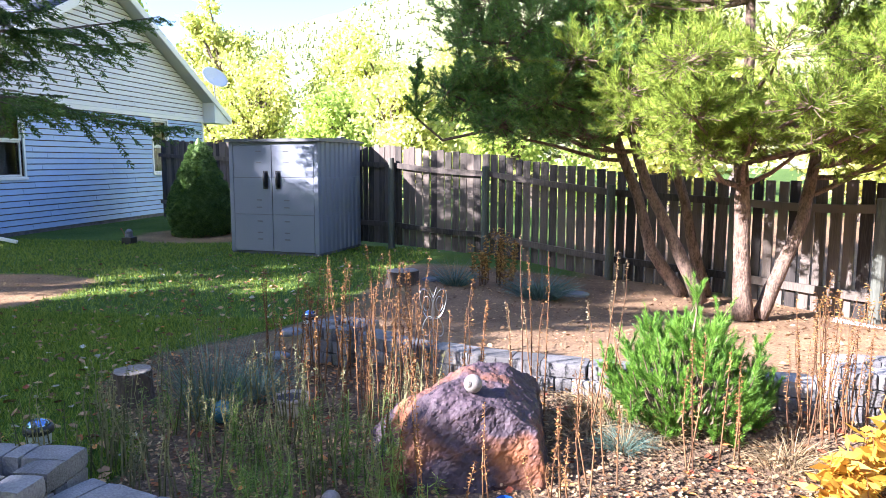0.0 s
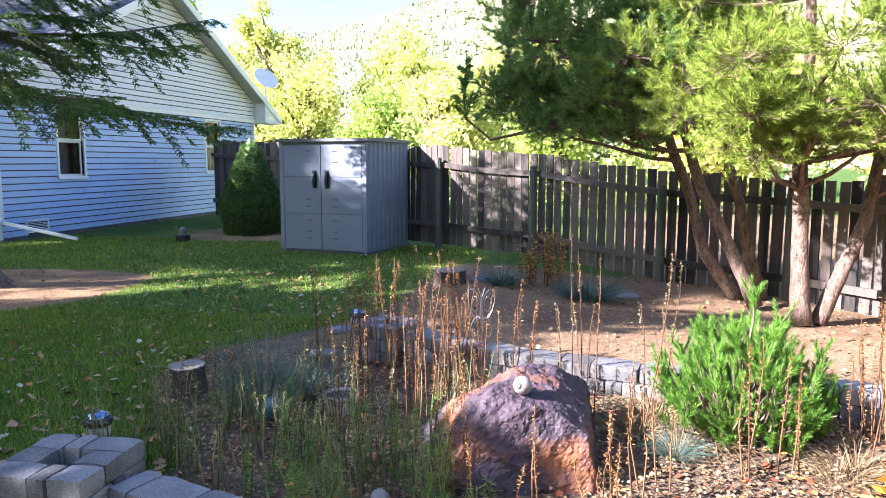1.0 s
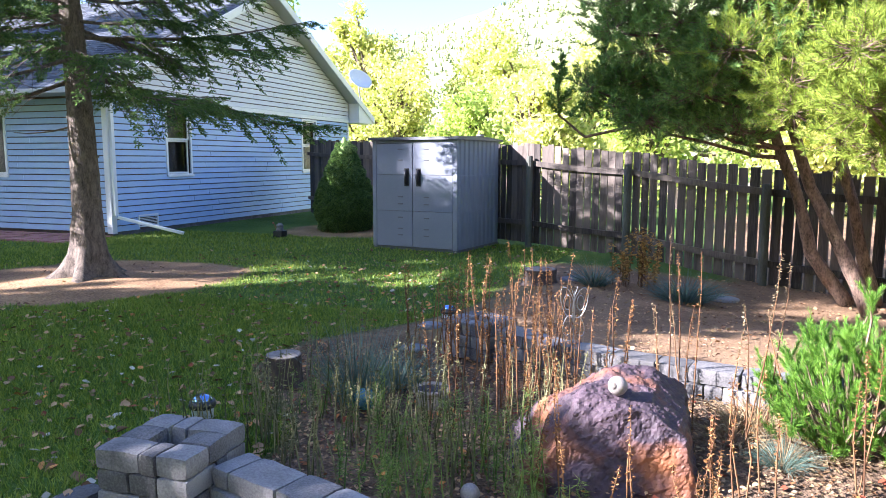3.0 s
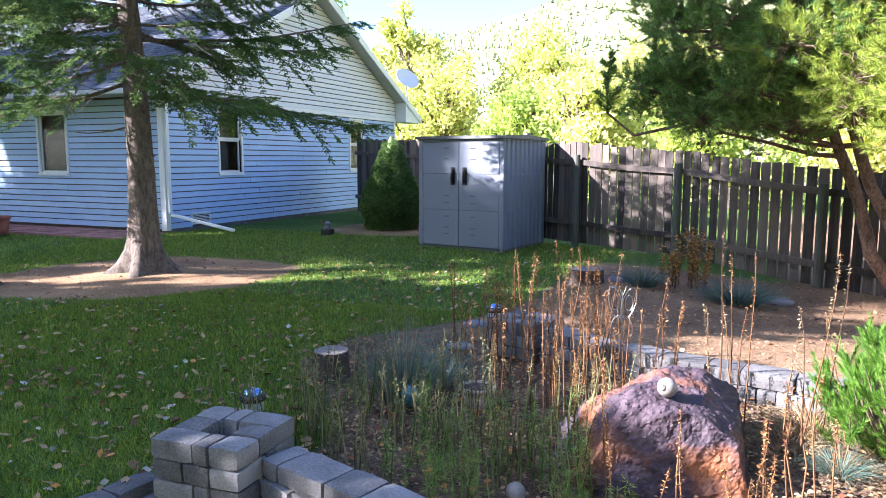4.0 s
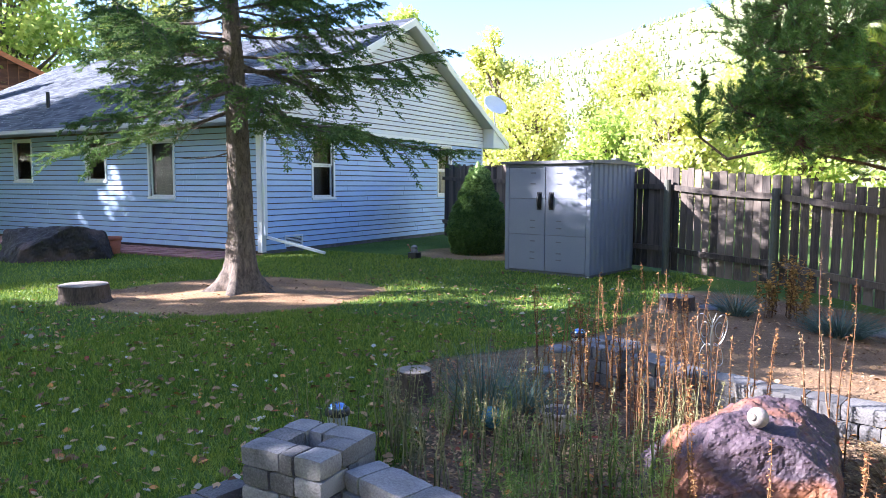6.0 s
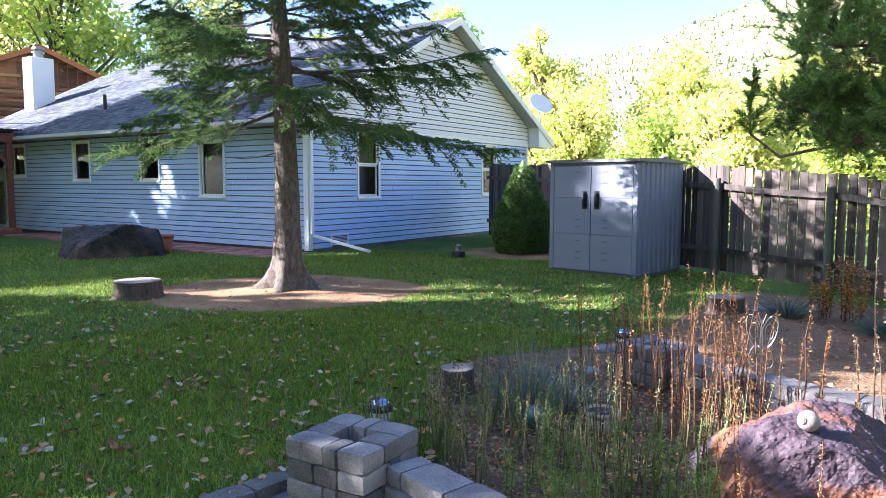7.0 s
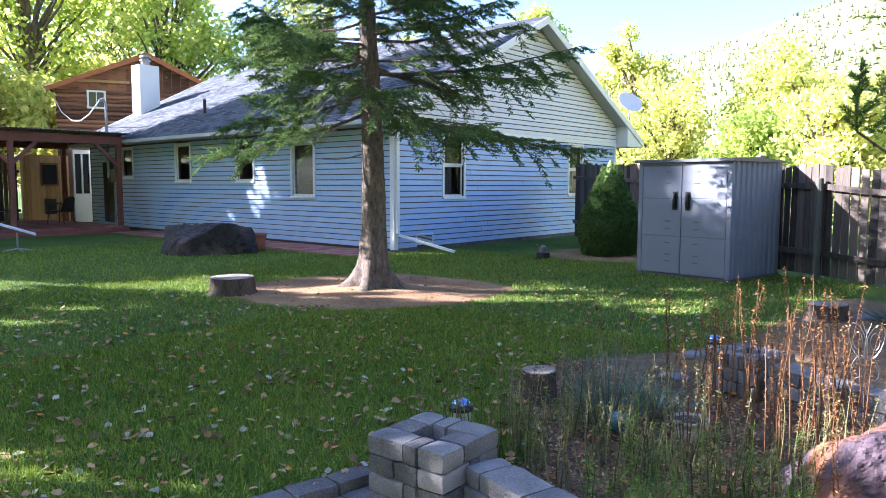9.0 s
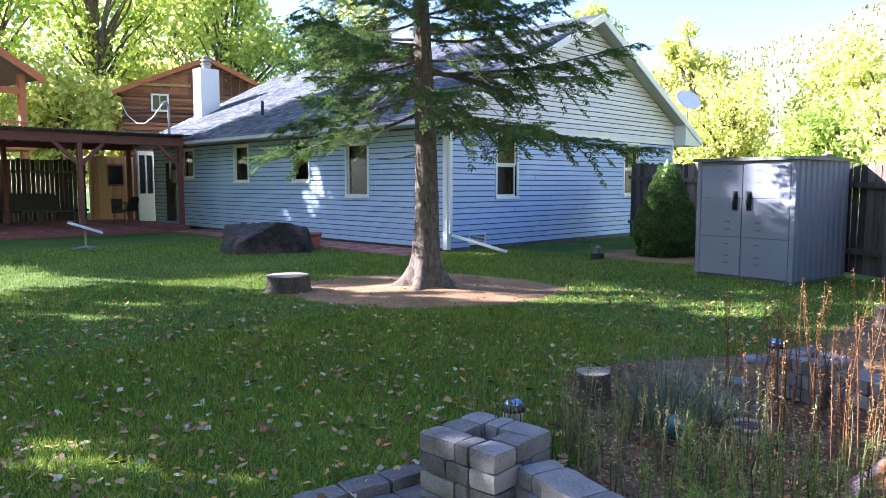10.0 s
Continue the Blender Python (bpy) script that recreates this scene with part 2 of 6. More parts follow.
def zones(x, y):
    """Shares of lawn, bare soil and litter at a place."""
    wob = 0.35 * noise.noise(Vector((x * 0.9, y * 0.9, 9))) + 0.12 * noise.noise(Vector((x * 3.5, y * 3.5, 2)))
    u, v = (x - TREE[0] + 0.1), (y - TREE[1] + 0.1)
    ring = math.hypot((u + v) * 0.7071 / 1.9, (u - v) * 0.7071 / 1.6)
    soil = smooth01((1.12 - ring - wob * 0.6) / 0.2)
    bed_edge = -2.15 if y < 3.0 else -2.15 - 1.1 * smooth01((y - 3.0) / 1.6) + 0.9 * smooth01((y - 5.0) / 2.0)
    bed = smooth01((x - bed_edge + wob * 0.5) / 0.3) * smooth01((10.3 - y + wob) / 0.5)
    if x > 0:
        bed = max(bed, smooth01((x - 0.2 + wob) / 0.5))
    t = terrace(x, y)
    litter = bed * (1 - t)
    # litter share darkens the terrace as shade, and fades where the soil is painted sunlit
    mulch_shade = 0.4 * (1 - smooth01((x - 0.7) / 0.8) * smooth01((8.0 - y) / 2))
    soil = max(soil, bed * t * (1 - mulch_shade))
    litter = max(litter, bed * t * mulch_shade)
    # bare ring round the dwarf spruce
    soil = max(soil, smooth01((1.35 - math.hypot(x + 7.1, y - 13.6) - wob) / 0.3) * 0.8)
    return max(0.0, 1 - soil - litter), soil, litter


def ground_material():
    m = bpy.data.materials.new("lawn, soil and leaf litter")
    m.use_nodes = True
    n, l = m.node_tree.nodes, m.node_tree.links
    b = n["Principled BSDF"]
    b.inputs["Roughness"].default_value = 0.95
    b.inputs["Specular IOR Level"].default_value = 0.2
    at = n.new("ShaderNodeVertexColor")
    at.layer_name = "zone"
    sep = n.new("ShaderNodeSeparateColor")
    l.new(at.outputs[0], sep.inputs[0])
    tc = n.new("ShaderNodeTexCoord")

    def tone(dark, light, big, fine):
        a, c = n.new("ShaderNodeTexNoise"), n.new("ShaderNodeTexNoise")
        a.inputs["Scale"].default_value, c.inputs["Scale"].default_value = big, fine
        a.inputs["Detail"].default_value, c.inputs["Detail"].default_value = 4, 8
        for t in (a, c):
            l.new(tc.outputs["Object"], t.inputs["Vector"])
        mx = n.new("ShaderNodeMix")
        mx.inputs[0].default_value = 0.55
        l.new(a.outputs[0], mx.inputs[2])
        l.new(c.outputs[0], mx.inputs[3])
        r = n.new("ShaderNodeValToRGB")
        r.color_ramp.elements[0].position, r.color_ramp.elements[1].position = 0.36, 0.64
        r.color_ramp.elements[0].color, r.color_ramp.elements[1].color = (*dark, 1), (*light, 1)
        l.new(mx.outputs[0], r.inputs[0])
        return r.outputs[0], c.outputs[0]

    lawn, h1 = tone((0.035, 0.08, 0.010), (0.105, 0.16, 0.024), 0.7, 35)
    soil, h2 = tone((0.15, 0.086, 0.045), (0.42, 0.265, 0.14), 1.2, 40)
    litter, h3 = tone((0.05, 0.032, 0.020), (0.24, 0.16, 0.095), 4.0, 55)
    x1 = n.new("ShaderNodeMix")
    x1.data_type = "RGBA"
    l.new(sep.outputs[1], x1.inputs[0])
    l.new(lawn, x1.inputs[6])
    l.new(soil, x1.inputs[7])
    x2 = n.new("ShaderNodeMix")
    x2.data_type = "RGBA"
    l.new(sep.outputs[2], x2.inputs[0])
    l.new(x1.outputs[2], x2.inputs[6])
    l.new(litter, x2.inputs[7])
    l.new(x2.outputs[2], b.inputs["Base Color"])
    bp = n.new("ShaderNodeBump")
    bp.inputs["Strength"].default_value, bp.inputs["Distance"].default_value = 0.8, 0.03
    l.new(h3, bp.inputs["Height"])
    l.new(bp.outputs[0], b.inputs["Normal"])
    return m


def make_ground():
    """One sheet: fine near the garden, coarse out to the horizon."""
    def ticks(a, b, step, far):
        t = list(np.arange(a, b + step / 2, step))
        out, d = [], step
        while t[-1] < far:
            d *= 1.35
            t.append(t[-1] + d)
        d = step
        head = [t[0]]
        while head[-1] > -far:
            d *= 1.35
            head.append(head[-1] - d)
        return head[:0:-1] + t
    xs, ys = ticks(-13, 6, 0.085, 900), ticks(-2, 14, 0.085, 900)
    V, cols, F = [], [], []
    for y in ys:
        for x in xs:
            near = -16 < x < 9 and -5 < y < 22
            V.append((x, y, ground_z(x, y) if near else 0.0))
            cols.append(zones(x, y) if near else (1.0, 0.0, 0.0))
    k = len(xs)
    F = [(j * k + i, j * k + i + 1, (j + 1) * k + i + 1, (j + 1) * k + i) for j in range(len(ys) - 1) for i in range(k - 1)]
    ob = part("ground", (V, F), ground_material(), smooth=True)
    ca = ob.data.color_attributes.new("zone", "FLOAT_COLOR", "POINT")
    ca.data.foreach_set("color", np.array([(a, s / max(1e-3, a + s), c, 1) for a, s, c in cols], dtype=np.float32).ravel())
    return tagged(ob, "shaded green lawn with bare soil and leaf litter beds", "ground", kind="structure")


make_ground()


# ---- house ----
HX, HY0, HY1, HXF = -10.96, 11.04, 21.21, -26.2
EAVE, RIDGE_Y, SLOPE = 2.81, 16.43, 0.51


def cells(u0, u1, z0, z1, holes):
    """The wall u0..u1, z0..z1 less its holes, as rectangles."""
    us = sorted({u0, u1, *[h[0] for h in holes], *[h[1] for h in holes]})
    zs = sorted({z0, z1, *[h[2] for h in holes], *[h[3] for h in holes]})
    for a, b in zip(us, us[1:]):
        for c, d in zip(zs, zs[1:]):
            if not any(h[0] <= (a + b) / 2 <= h[1] and h[2] <= (c + d) / 2 <= h[3] for h in holes):
                yield a, b, c, d


def siding(wall, to_world, u0, u1, z0, z1, holes, limit=None, seed=1, cover=None):
    """Lapped boards, each an object: to_world(u, out, z) gives the place; limit(z) the wall's ends at a height."""
    rng = random.Random(seed)
    h = 0.127
    z = z0
    while z < z1 - 0.03:
        top = min(z + h, z1)
        a, b = (u0, u1) if limit is None else limit(top)
        if b - a < 0.15:
            break
        joints = [a]
        while joints[-1] < b - 4.2:
            joints.append(joints[-1] + rng.uniform(2.2, 3.8))
        joints.append(b)
        for j0, j1 in zip(joints, joints[1:]):
            spans = [(j0, j1)]
            for ha, hb, hc, hd in holes:
                if hc < top - 0.02 and hd > z + 0.02:
                    nxt = []
                    for s0, s1 in spans:
                        if hb <= s0 or ha >= s1:
                            nxt.append((s0, s1))
                        else:
                            if ha - s0 > 0.02:
                                nxt.append((s0, ha))
                            if s1 - hb > 0.02:
                                nxt.append((hb, s1))
                    spans = nxt
            for s0, s1 in spans:
                low = limit(z) if limit else (a, b)
                b0 = low[0] if s0 == a else s0
                b1 = low[1] if s1 == b else s1
                # gap above each board bares the dark wall as a drawn lap shadow
                tp = top - 0.020
                V = [to_world(u if zz < tp else v, o, zz) for u, v in ((b0 + 0.002, s0 + 0.002), (b1 - 0.002, s1 - 0.002)) for o, zz in ((0.001, z), (0.030, z), (0.030, z + 0.010), (0.012, tp), (0.001, tp))]
                F = [(0, 1, 2, 3, 4), (9, 8, 7, 6, 5)] + [(i, i + 5, (i + 1) % 5 + 5, (i + 1) % 5) for i in range(5)]
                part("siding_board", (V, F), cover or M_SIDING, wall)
        z += h


def window(name, origin, along, out, w, h, label, sash=True):
    """A window in its opening: origin the lower start corner on the wall's face, along and out unit ways."""
    o, a, n, up = Vector(origin), Vector(along), Vector(out), Vector((0, 0, 1))
    m = Matrix((a, n, up)).transposed().to_4x4()
    m.translation = o
    e = new(name)
    e.matrix_basis = m
    tagged(e, label, "window", kind="structure")
    t = 0.055
    part("window_frame", box((-t, -0.06, -t, 0, 0.035, h + t), (w, -0.06, -t, w + t, 0.035, h + t), (0.001, -0.06, h, w - 0.001, 0.034, h + t), (0.001, -0.06, -t, w - 0.001, 0.034, 0)), M_TRIM, e)
    part("window_sill", box((-t - 0.01, 0.036, -t - 0.01, w + t + 0.01, 0.06, -t + 0.035), bevel=0.004), M_TRIM, e)
    s = 0.04
    halves = ((0.002, h / 2 + 0.01, -0.05), (h / 2 + 0.012, h - 0.002, -0.02)) if sash else ((0.002, h - 0.002, -0.03),)
    for z0, z1, d in halves:
        f = part("sash", box((0.002, d - 0.02, z0, s, d + 0.01, z1), (w - s, d - 0.02, z0, w - 0.002, d + 0.01, z1), (s, d - 0.02, z0, w - s, d + 0.01, z0 + s), (s, d - 0.02, z1 - s, w - s, d + 0.01, z1)), M_TRIM, e)
        part("pane", box((s, d - 0.012, z0 + s, w - s, d - 0.006, z1 - s)), M_PANE, f)
    # drawn blind behind the glass
    part("blind", box((0.01, -0.16, h * (0.02 if sash else 0.55), w * (0.62 if sash else 0.98), -0.15, h * 0.99)), M_BLIND, e, "half-drawn beige curtain")
    return e


def pane_material():
    m = bpy.data.materials.new("window glass")
    m.use_nodes = True
    b = m.node_tree.nodes["Principled BSDF"]
    b.inputs["Base Color"].default_value = (0.9, 0.93, 0.95, 1)
    b.inputs["Roughness"].default_value = 0.03
    b.inputs["Transmission Weight"].default_value = 1.0
    b.inputs["IOR"].default_value = 1.25
    return m


M_PANE = pane_material()
M_BLIND = mat("beige curtain", (0.06, 0.05, 0.042), (0.11, 0.095, 0.08), 0.9, 6, 40, 0.2, stretch=(8, 8, 0.3))
M_ROOM = mat("dim room wall", (0.10, 0.09, 0.08), (0.16, 0.14, 0.12), 0.9, 1, 10, 0.1)


def roof_z(y, lift=0.0):
    return 5.93 - SLOPE * abs(y - RIDGE_Y) + lift


def make_house():
    house = thing("house", "white vinyl-sided bungalow with grey shingle gable roof", "house", (0, 0, 0))
    gable_holes = [(12.69, 13.42, 1.22, 2.68), (18.33, 19.08, 1.22, 2.66), (11.75, 12.27, 0.16, 0.36)]
    west_holes = [(-14.52, -13.69, 1.22, 2.50), (-20.2, -19.4, 1.60, 2.66), (-16.95, -16.2, 1.60, 2.66), (-23.75, -22.98, 1.74, 2.66), (-25.2, -24.35, 0.2, 2.25)]
    t = 0.16
    gw = part("gable_wall", box(*[(HX - t, a, c, HX, b, d) for a, b, c, d in cells(HY0, HY1, 0.0, EAVE, gable_holes)]), M_SHEATHSHADOW, house)
    top = part("gable_top", prism([(HY0, EAVE + 0.002), (HY1, EAVE + 0.002), (HY1, roof_z(HY1) - 0.14), (RIDGE_Y, roof_z(RIDGE_Y) - 0.14), (HY0, roof_z(HY0) - 0.14)], "x", HX - t, HX + 0.02), M_SHEATHSHADOW, house)
    ww = part("side_wall", box(*[(a, HY0, c, b, HY0 + t, d) for a, b, c, d in cells(HXF, HX - t - 0.002, 0.0, EAVE, west_holes)]), M_SHEATHSHADOW, house)
    part("rear_wall", box((HXF, HY1 - t, 0, HX - t - 0.002, HY1, EAVE)), M_TRIM, house)
    part("far_wall", prism([(HY0 + t + 0.002, 0.0), (HY1 - t - 0.002, 0.0), (HY1 - t - 0.002, roof_z(HY1) - 0.14), (RIDGE_Y, roof_z(RIDGE_Y) - 0.14), (HY0 + t + 0.002, roof_z(HY0) - 0.14)], "x", HXF, HXF + t), M_TRIM, house)
    part("inner_wall", box((HXF + 0.3, HY0 + 2.2, 0, HX - 2.3, HY0 + 2.3, EAVE), (HX - 2.3, HY0 + 0.2, 0, HX - 2.2, HY1 - 0.2, EAVE)), M_ROOM, house)
    part("inner_ceiling", box((HXF + 0.2, HY0 + 0.18, EAVE - 0.1, HX - 0.18, HY1 - 0.2, EAVE - 0.02)), M_ROOM, house)
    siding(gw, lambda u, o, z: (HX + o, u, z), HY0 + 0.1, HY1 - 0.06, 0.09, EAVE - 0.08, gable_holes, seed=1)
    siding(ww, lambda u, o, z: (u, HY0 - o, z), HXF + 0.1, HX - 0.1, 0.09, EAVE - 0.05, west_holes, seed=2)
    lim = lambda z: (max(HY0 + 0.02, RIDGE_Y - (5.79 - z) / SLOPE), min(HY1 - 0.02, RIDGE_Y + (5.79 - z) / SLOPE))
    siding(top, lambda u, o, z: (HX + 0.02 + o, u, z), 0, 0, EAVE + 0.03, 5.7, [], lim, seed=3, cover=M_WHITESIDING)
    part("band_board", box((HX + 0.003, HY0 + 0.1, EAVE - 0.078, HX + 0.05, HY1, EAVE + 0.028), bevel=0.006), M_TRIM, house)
    part("corner_board", box((HX + 0.001, HY0 - 0.03, 0.06, HX + 0.03, HY0 + 0.095, EAVE - 0.08), (HX - 0.1, HY0 - 0.03, 0.06, HX, HY0 - 0.001, EAVE - 0.06)), M_TRIM, house)
    part("corner_board", box((HX + 0.001, HY1 - 0.06, 0.06, HX + 0.03, HY1 + 0.02, EAVE - 0.08)), M_TRIM, house)
    part("foundation", box((HXF - 0.01, HY0 + 0.004, -0.2, HX + 0.008, HY1, 0.085)), M_STONE, house)
    # windows
    for y, w, h in ((12.69, 0.73, 1.46), (18.33, 0.75, 1.44)):
        window("window_%d" % (1 if y < 15 else 2), (HX, y + 0.0, 1.22), (0, 1, 0), (1, 0, 0), w, h, "white double-hung window in the gable wall")
    for i, (x, w, z, h) in enumerate(((-13.69, 0.83, 1.22, 1.28), (-16.2, 0.75, 1.60, 1.06), (-19.4, 0.8, 1.60, 1.06), (-22.98, 0.77, 1.74, 0.92))):
        window("window_%d" % (i + 3), (x, HY0, z), (-1, 0, 0), (0, -1, 0), w, h, "white window in the shaded side wall", sash=False)
    # foundation vent
    vent = thing("foundation_vent", "white louvred crawl-space vent low in the wall", "vent", (HX, 11.75, 0.16))
    part("frame", box((0.0, -0.03, -0.03, 0.03, 0.55, 0.0), (0.0, -0.03, 0.2, 0.03, 0.55, 0.23), (0.0, -0.03, 0.001, 0.03, 0.0, 0.199), (0.0, 0.52, 0.001, 0.03, 0.55, 0.199)), M_TRIM, vent)
    part("backing", box((-0.08, 0, 0, -0.07, 0.52, 0.2)), M_BLACK, vent)
    for k in range(6):
        part("slat", box((-0.03, 0.001, 0.012 + k * 0.032, 0.012, 0.519, 0.024 + k * 0.032)), M_TRIM, vent)
    # roof
    x0, x1 = HXF - 0.4, HX + 0.42
    y0, y1 = 10.5, 22.35
    for ya, name in ((y0, "roof"), (y1, "roof")):
        part(name, prism([(RIDGE_Y, roof_z(RIDGE_Y)), (RIDGE_Y, roof_z(RIDGE_Y) - 0.13), (ya, roof_z(ya) - 0.13), (ya, roof_z(ya))], "x", x0, x1), M_SOFFIT, house, "grey plywood roof deck with soffit")
    for ya in (y0, y1):
        s = 1 if ya > RIDGE_Y else -1
        part("rake_board", prism([(RIDGE_Y + s * 0.001, roof_z(RIDGE_Y) + 0.03), (RIDGE_Y + s * 0.001, roof_z(RIDGE_Y) - 0.17), (ya, roof_z(ya) - 0.17), (ya, roof_z(ya) + 0.03)], "x", x1 + 0.002, x1 + 0.03), M_TRIM, house)
        part("rake_board", prism([(RIDGE_Y + s * 0.001, roof_z(RIDGE_Y) + 0.03), (RIDGE_Y + s * 0.001, roof_z(RIDGE_Y) - 0.17), (ya, roof_z(ya) - 0.17), (ya, roof_z(ya) + 0.03)], "x", x0 - 0.03, x0 - 0.002), M_TRIM, house)
    # boxed eave ends
    part("eave_return", prism([(HY1 + 0.021, EAVE - 0.08), (y1 - 0.02, EAVE - 0.08), (y1 - 0.02, roof_z(y1) - 0.132), (HY1 + 0.021, roof_z(HY1) - 0.132)], "x", HX - 0.1, x1 - 0.004), M_TRIM, house)
    part("soffit", box((HXF - 0.3, y0 + 0.02, EAVE - 0.03, HX + 0.41, HY0 - 0.031, EAVE - 0.01)), M_SOFFIT, house)
    part("gutter", box((HXF - 0.3, y0 - 0.1, roof_z(y0) - 0.13, x1, y0 - 0.002, roof_z(y0) - 0.03), bevel=0.02), M_SOFFIT, house)
    part("gutter", box((HXF - 0.3, y1 + 0.002, roof_z(y1) - 0.15, x1 - 0.02, y1 + 0.1, roof_z(y1) - 0.03), bevel=0.02), M_TRIM, house)
    # lapped shingle tabs on the slope that shows
    rng = random.Random(5)
    V, F = [], []
    n = 44
    ln = RIDGE_Y - y0
    for r in range(n):
        ya, yb = y0 - 0.03 + ln * r / n, y0 + ln * (r + 1.25) / n
        x = x0 - rng.uniform(0, 0.3)
        while x < x1:
            w = rng.uniform(0.22, 0.36)
            xa, xb = max(x, x0) + 0.004, min(x + w, x1) - 0.002
            x += w
            if xb - xa < 0.03:
                continue
            k = len(V)
            e = rng.uniform(0.014, 0.022)
            V += [(xa, ya, roof_z(ya) + 0.004), (xb, ya, roof_z(ya) + 0.004), (xb, ya, roof_z(ya) + e), (xa, ya, roof_z(ya) + e), (xa, yb, roof_z(yb) + 0.006), (xb, yb, roof_z(yb) + 0.006)]
            F += [(k, k + 1, k + 2, k + 3), (k + 3, k + 2, k + 5, k + 4)]
    part("shingles", (V, F), M_SHINGLE, house, "grey asphalt shingles", kind="stuff")
    part("ridge_cap", prism([(RIDGE_Y - 0.15, roof_z(RIDGE_Y - 0.15) + 0.02), (RIDGE_Y, roof_z(RIDGE_Y) + 0.02), (RIDGE_Y + 0.15, roof_z(RIDGE_Y - 0.15) + 0.02), (RIDGE_Y, roof_z(RIDGE_Y) + 0.05)], "x", x0, x1), M_SHINGLE, house)
    return house


make_house()


def downspout():
    d = thing("downspout", "white metal downspout with a long splash extension", "downspout", (0, 0, 0))
    part("upright", box((HX + 0.035, HY0 + 0.0, 0.42, HX + 0.10, HY0 + 0.08, EAVE - 0.1), bevel=0.008), M_TRIM, d)
    bm = box((0, -0.045, 0, 1.28, 0.045, 0.06), bevel=0.01)
    bm.transform(pose(HX + 0.08, HY0 + 0.06, 0.36, 0, 15.5, 31))
    part("extension", bm, M_TRIM, d)
    return d


downspout()


# ---- shed ----
def make_shed():
    a, b = Vector((-5.35, 11.27, 0)), Vector((-3.72, 11.0, 0))
    w, dpt, h = (b - a).length, 1.58, 1.86
    ang = math.degrees(math.atan2(b.y - a.y, b.x - a.x))
    shed = thing("garden_shed", "grey resin storage shed with closed double doors", "shed", (a.x, a.y, ground_z(-4.5, 11.2)), ang)
    part("floor", box((-0.01, 0.01, 0.0, w + 0.01, dpt, 0.05), bevel=0.01), M_SHEDDARK, shed)
    # ribbed side wall
    def ribbed(x, out, name):
        V, F = [], []
        cols = []
        n = 9
        for i in range(n):
            y0 = 0.06 + (dpt - 0.1) * i / n
            s = (dpt - 0.1) / n
            cols += [(y0, 0.0), (y0 + s * 0.16, 0.022), (y0 + s * 0.56, 0.022), (y0 + s * 0.72, 0.0)]
        cols.append((dpt - 0.04, 0.0))
        zs = [0.05, 0.66, 0.672, 1.27, 1.282, h]
        for z in zs:
            g = 0.0
            for y, o in cols:
                V.append((x + out * (o + (-0.006 if z in (0.672, 1.282) else 0)), y, z))
        k = len(cols)
        for j in range(len(zs) - 1):
            for i in range(k - 1):
                F.append((j * k + i, j * k + i + 1, (j + 1) * k + i + 1, (j + 1) * k + i))
        base = len(V)
        V += [(x - out * 0.04, y, z) for z in (0.05, h) for y in (0.06, dpt - 0.04)]
        F += [(base, base + 1, base + 3, base + 2)]
        return part(name, (V, F), M_SHED, shed)
    ribbed(w, 1, "side_wall")
    ribbed(0, -1, "side_wall")
    part("back_wall", box((0.0, dpt - 0.04, 0.05, w, dpt, h)), M_SHED, shed)
    for x in (0.0, w - 0.07):
        part("corner_post", box((x - 0.005, -0.015, 0.04, x + 0.075, 0.06, h), bevel=0.012), M_SHED, shed)
    part("lintel", box((0.076, -0.005, h - 0.05, w - 0.076, 0.05, h), bevel=0.008), M_SHED, shed)
    mid = w / 2 - 0.02
    for i, (x0, x1) in enumerate(((0.08, mid - 0.006), (mid + 0.006, w - 0.08))):
        door = part("door", box((x0 + 0.01, -0.004, 0.07, x1 - 0.01, 0.025, h - 0.06)), M_SHEDDARK, shed)
        for za, zb in ((0.06, 0.665), (0.672, 1.275), (1.282, h - 0.055)):
            part("panel", box((x0, -0.012, za, x1, 0.03, zb), bevel=0.006), M_SHED, door)
        s = (x1 - 0.11) if i == 0 else (x0 + 0.11)
        # bow handle
        bow = [((s, -0.015, 1.12), 0.02), ((s, -0.05, 1.15), 0.024), ((s, -0.062, 1.24), 0.026), ((s, -0.05, 1.33), 0.024), ((s, -0.015, 1.36), 0.02)]
        hd = part("handle", tubes([bow], 10), M_BLACK, door, "black bow handle", smooth=True)
        part("handle_plate", box((s - 0.045, -0.018, 1.09, s + 0.045, -0.0125, 1.39), bevel=0.002), M_BLACK, door)
        c = (x0 + x1) / 2 + (0.12 if i == 0 else -0.12)
        for z in (0.25, 0.36, 0.55, 0.78, 0.9, 1.52, 1.7):
            part("vent_slot", box((c - 0.045, -0.02, z, c + 0.05, -0.0125, z + 0.018), bevel=0.003), M_SHEDDARK, door)
    # roof: shallow slab with a lip
    rf = part("roof", prism([(-0.06, h + 0.002), (dpt + 0.06, h + 0.002), (dpt + 0.06, h + 0.03), (dpt * 0.5, h + 0.075), (-0.06, h + 0.05)], "x", -0.06, w + 0.06), M_SHEDDARK, shed)
    part("roof_rib", box((w - 0.02, dpt * 0.45, h + 0.06, w + 0.065, dpt * 0.45 + 0.14, h + 0.10), bevel=0.01), M_SHEDDARK, rf)
    return shed


make_shed()


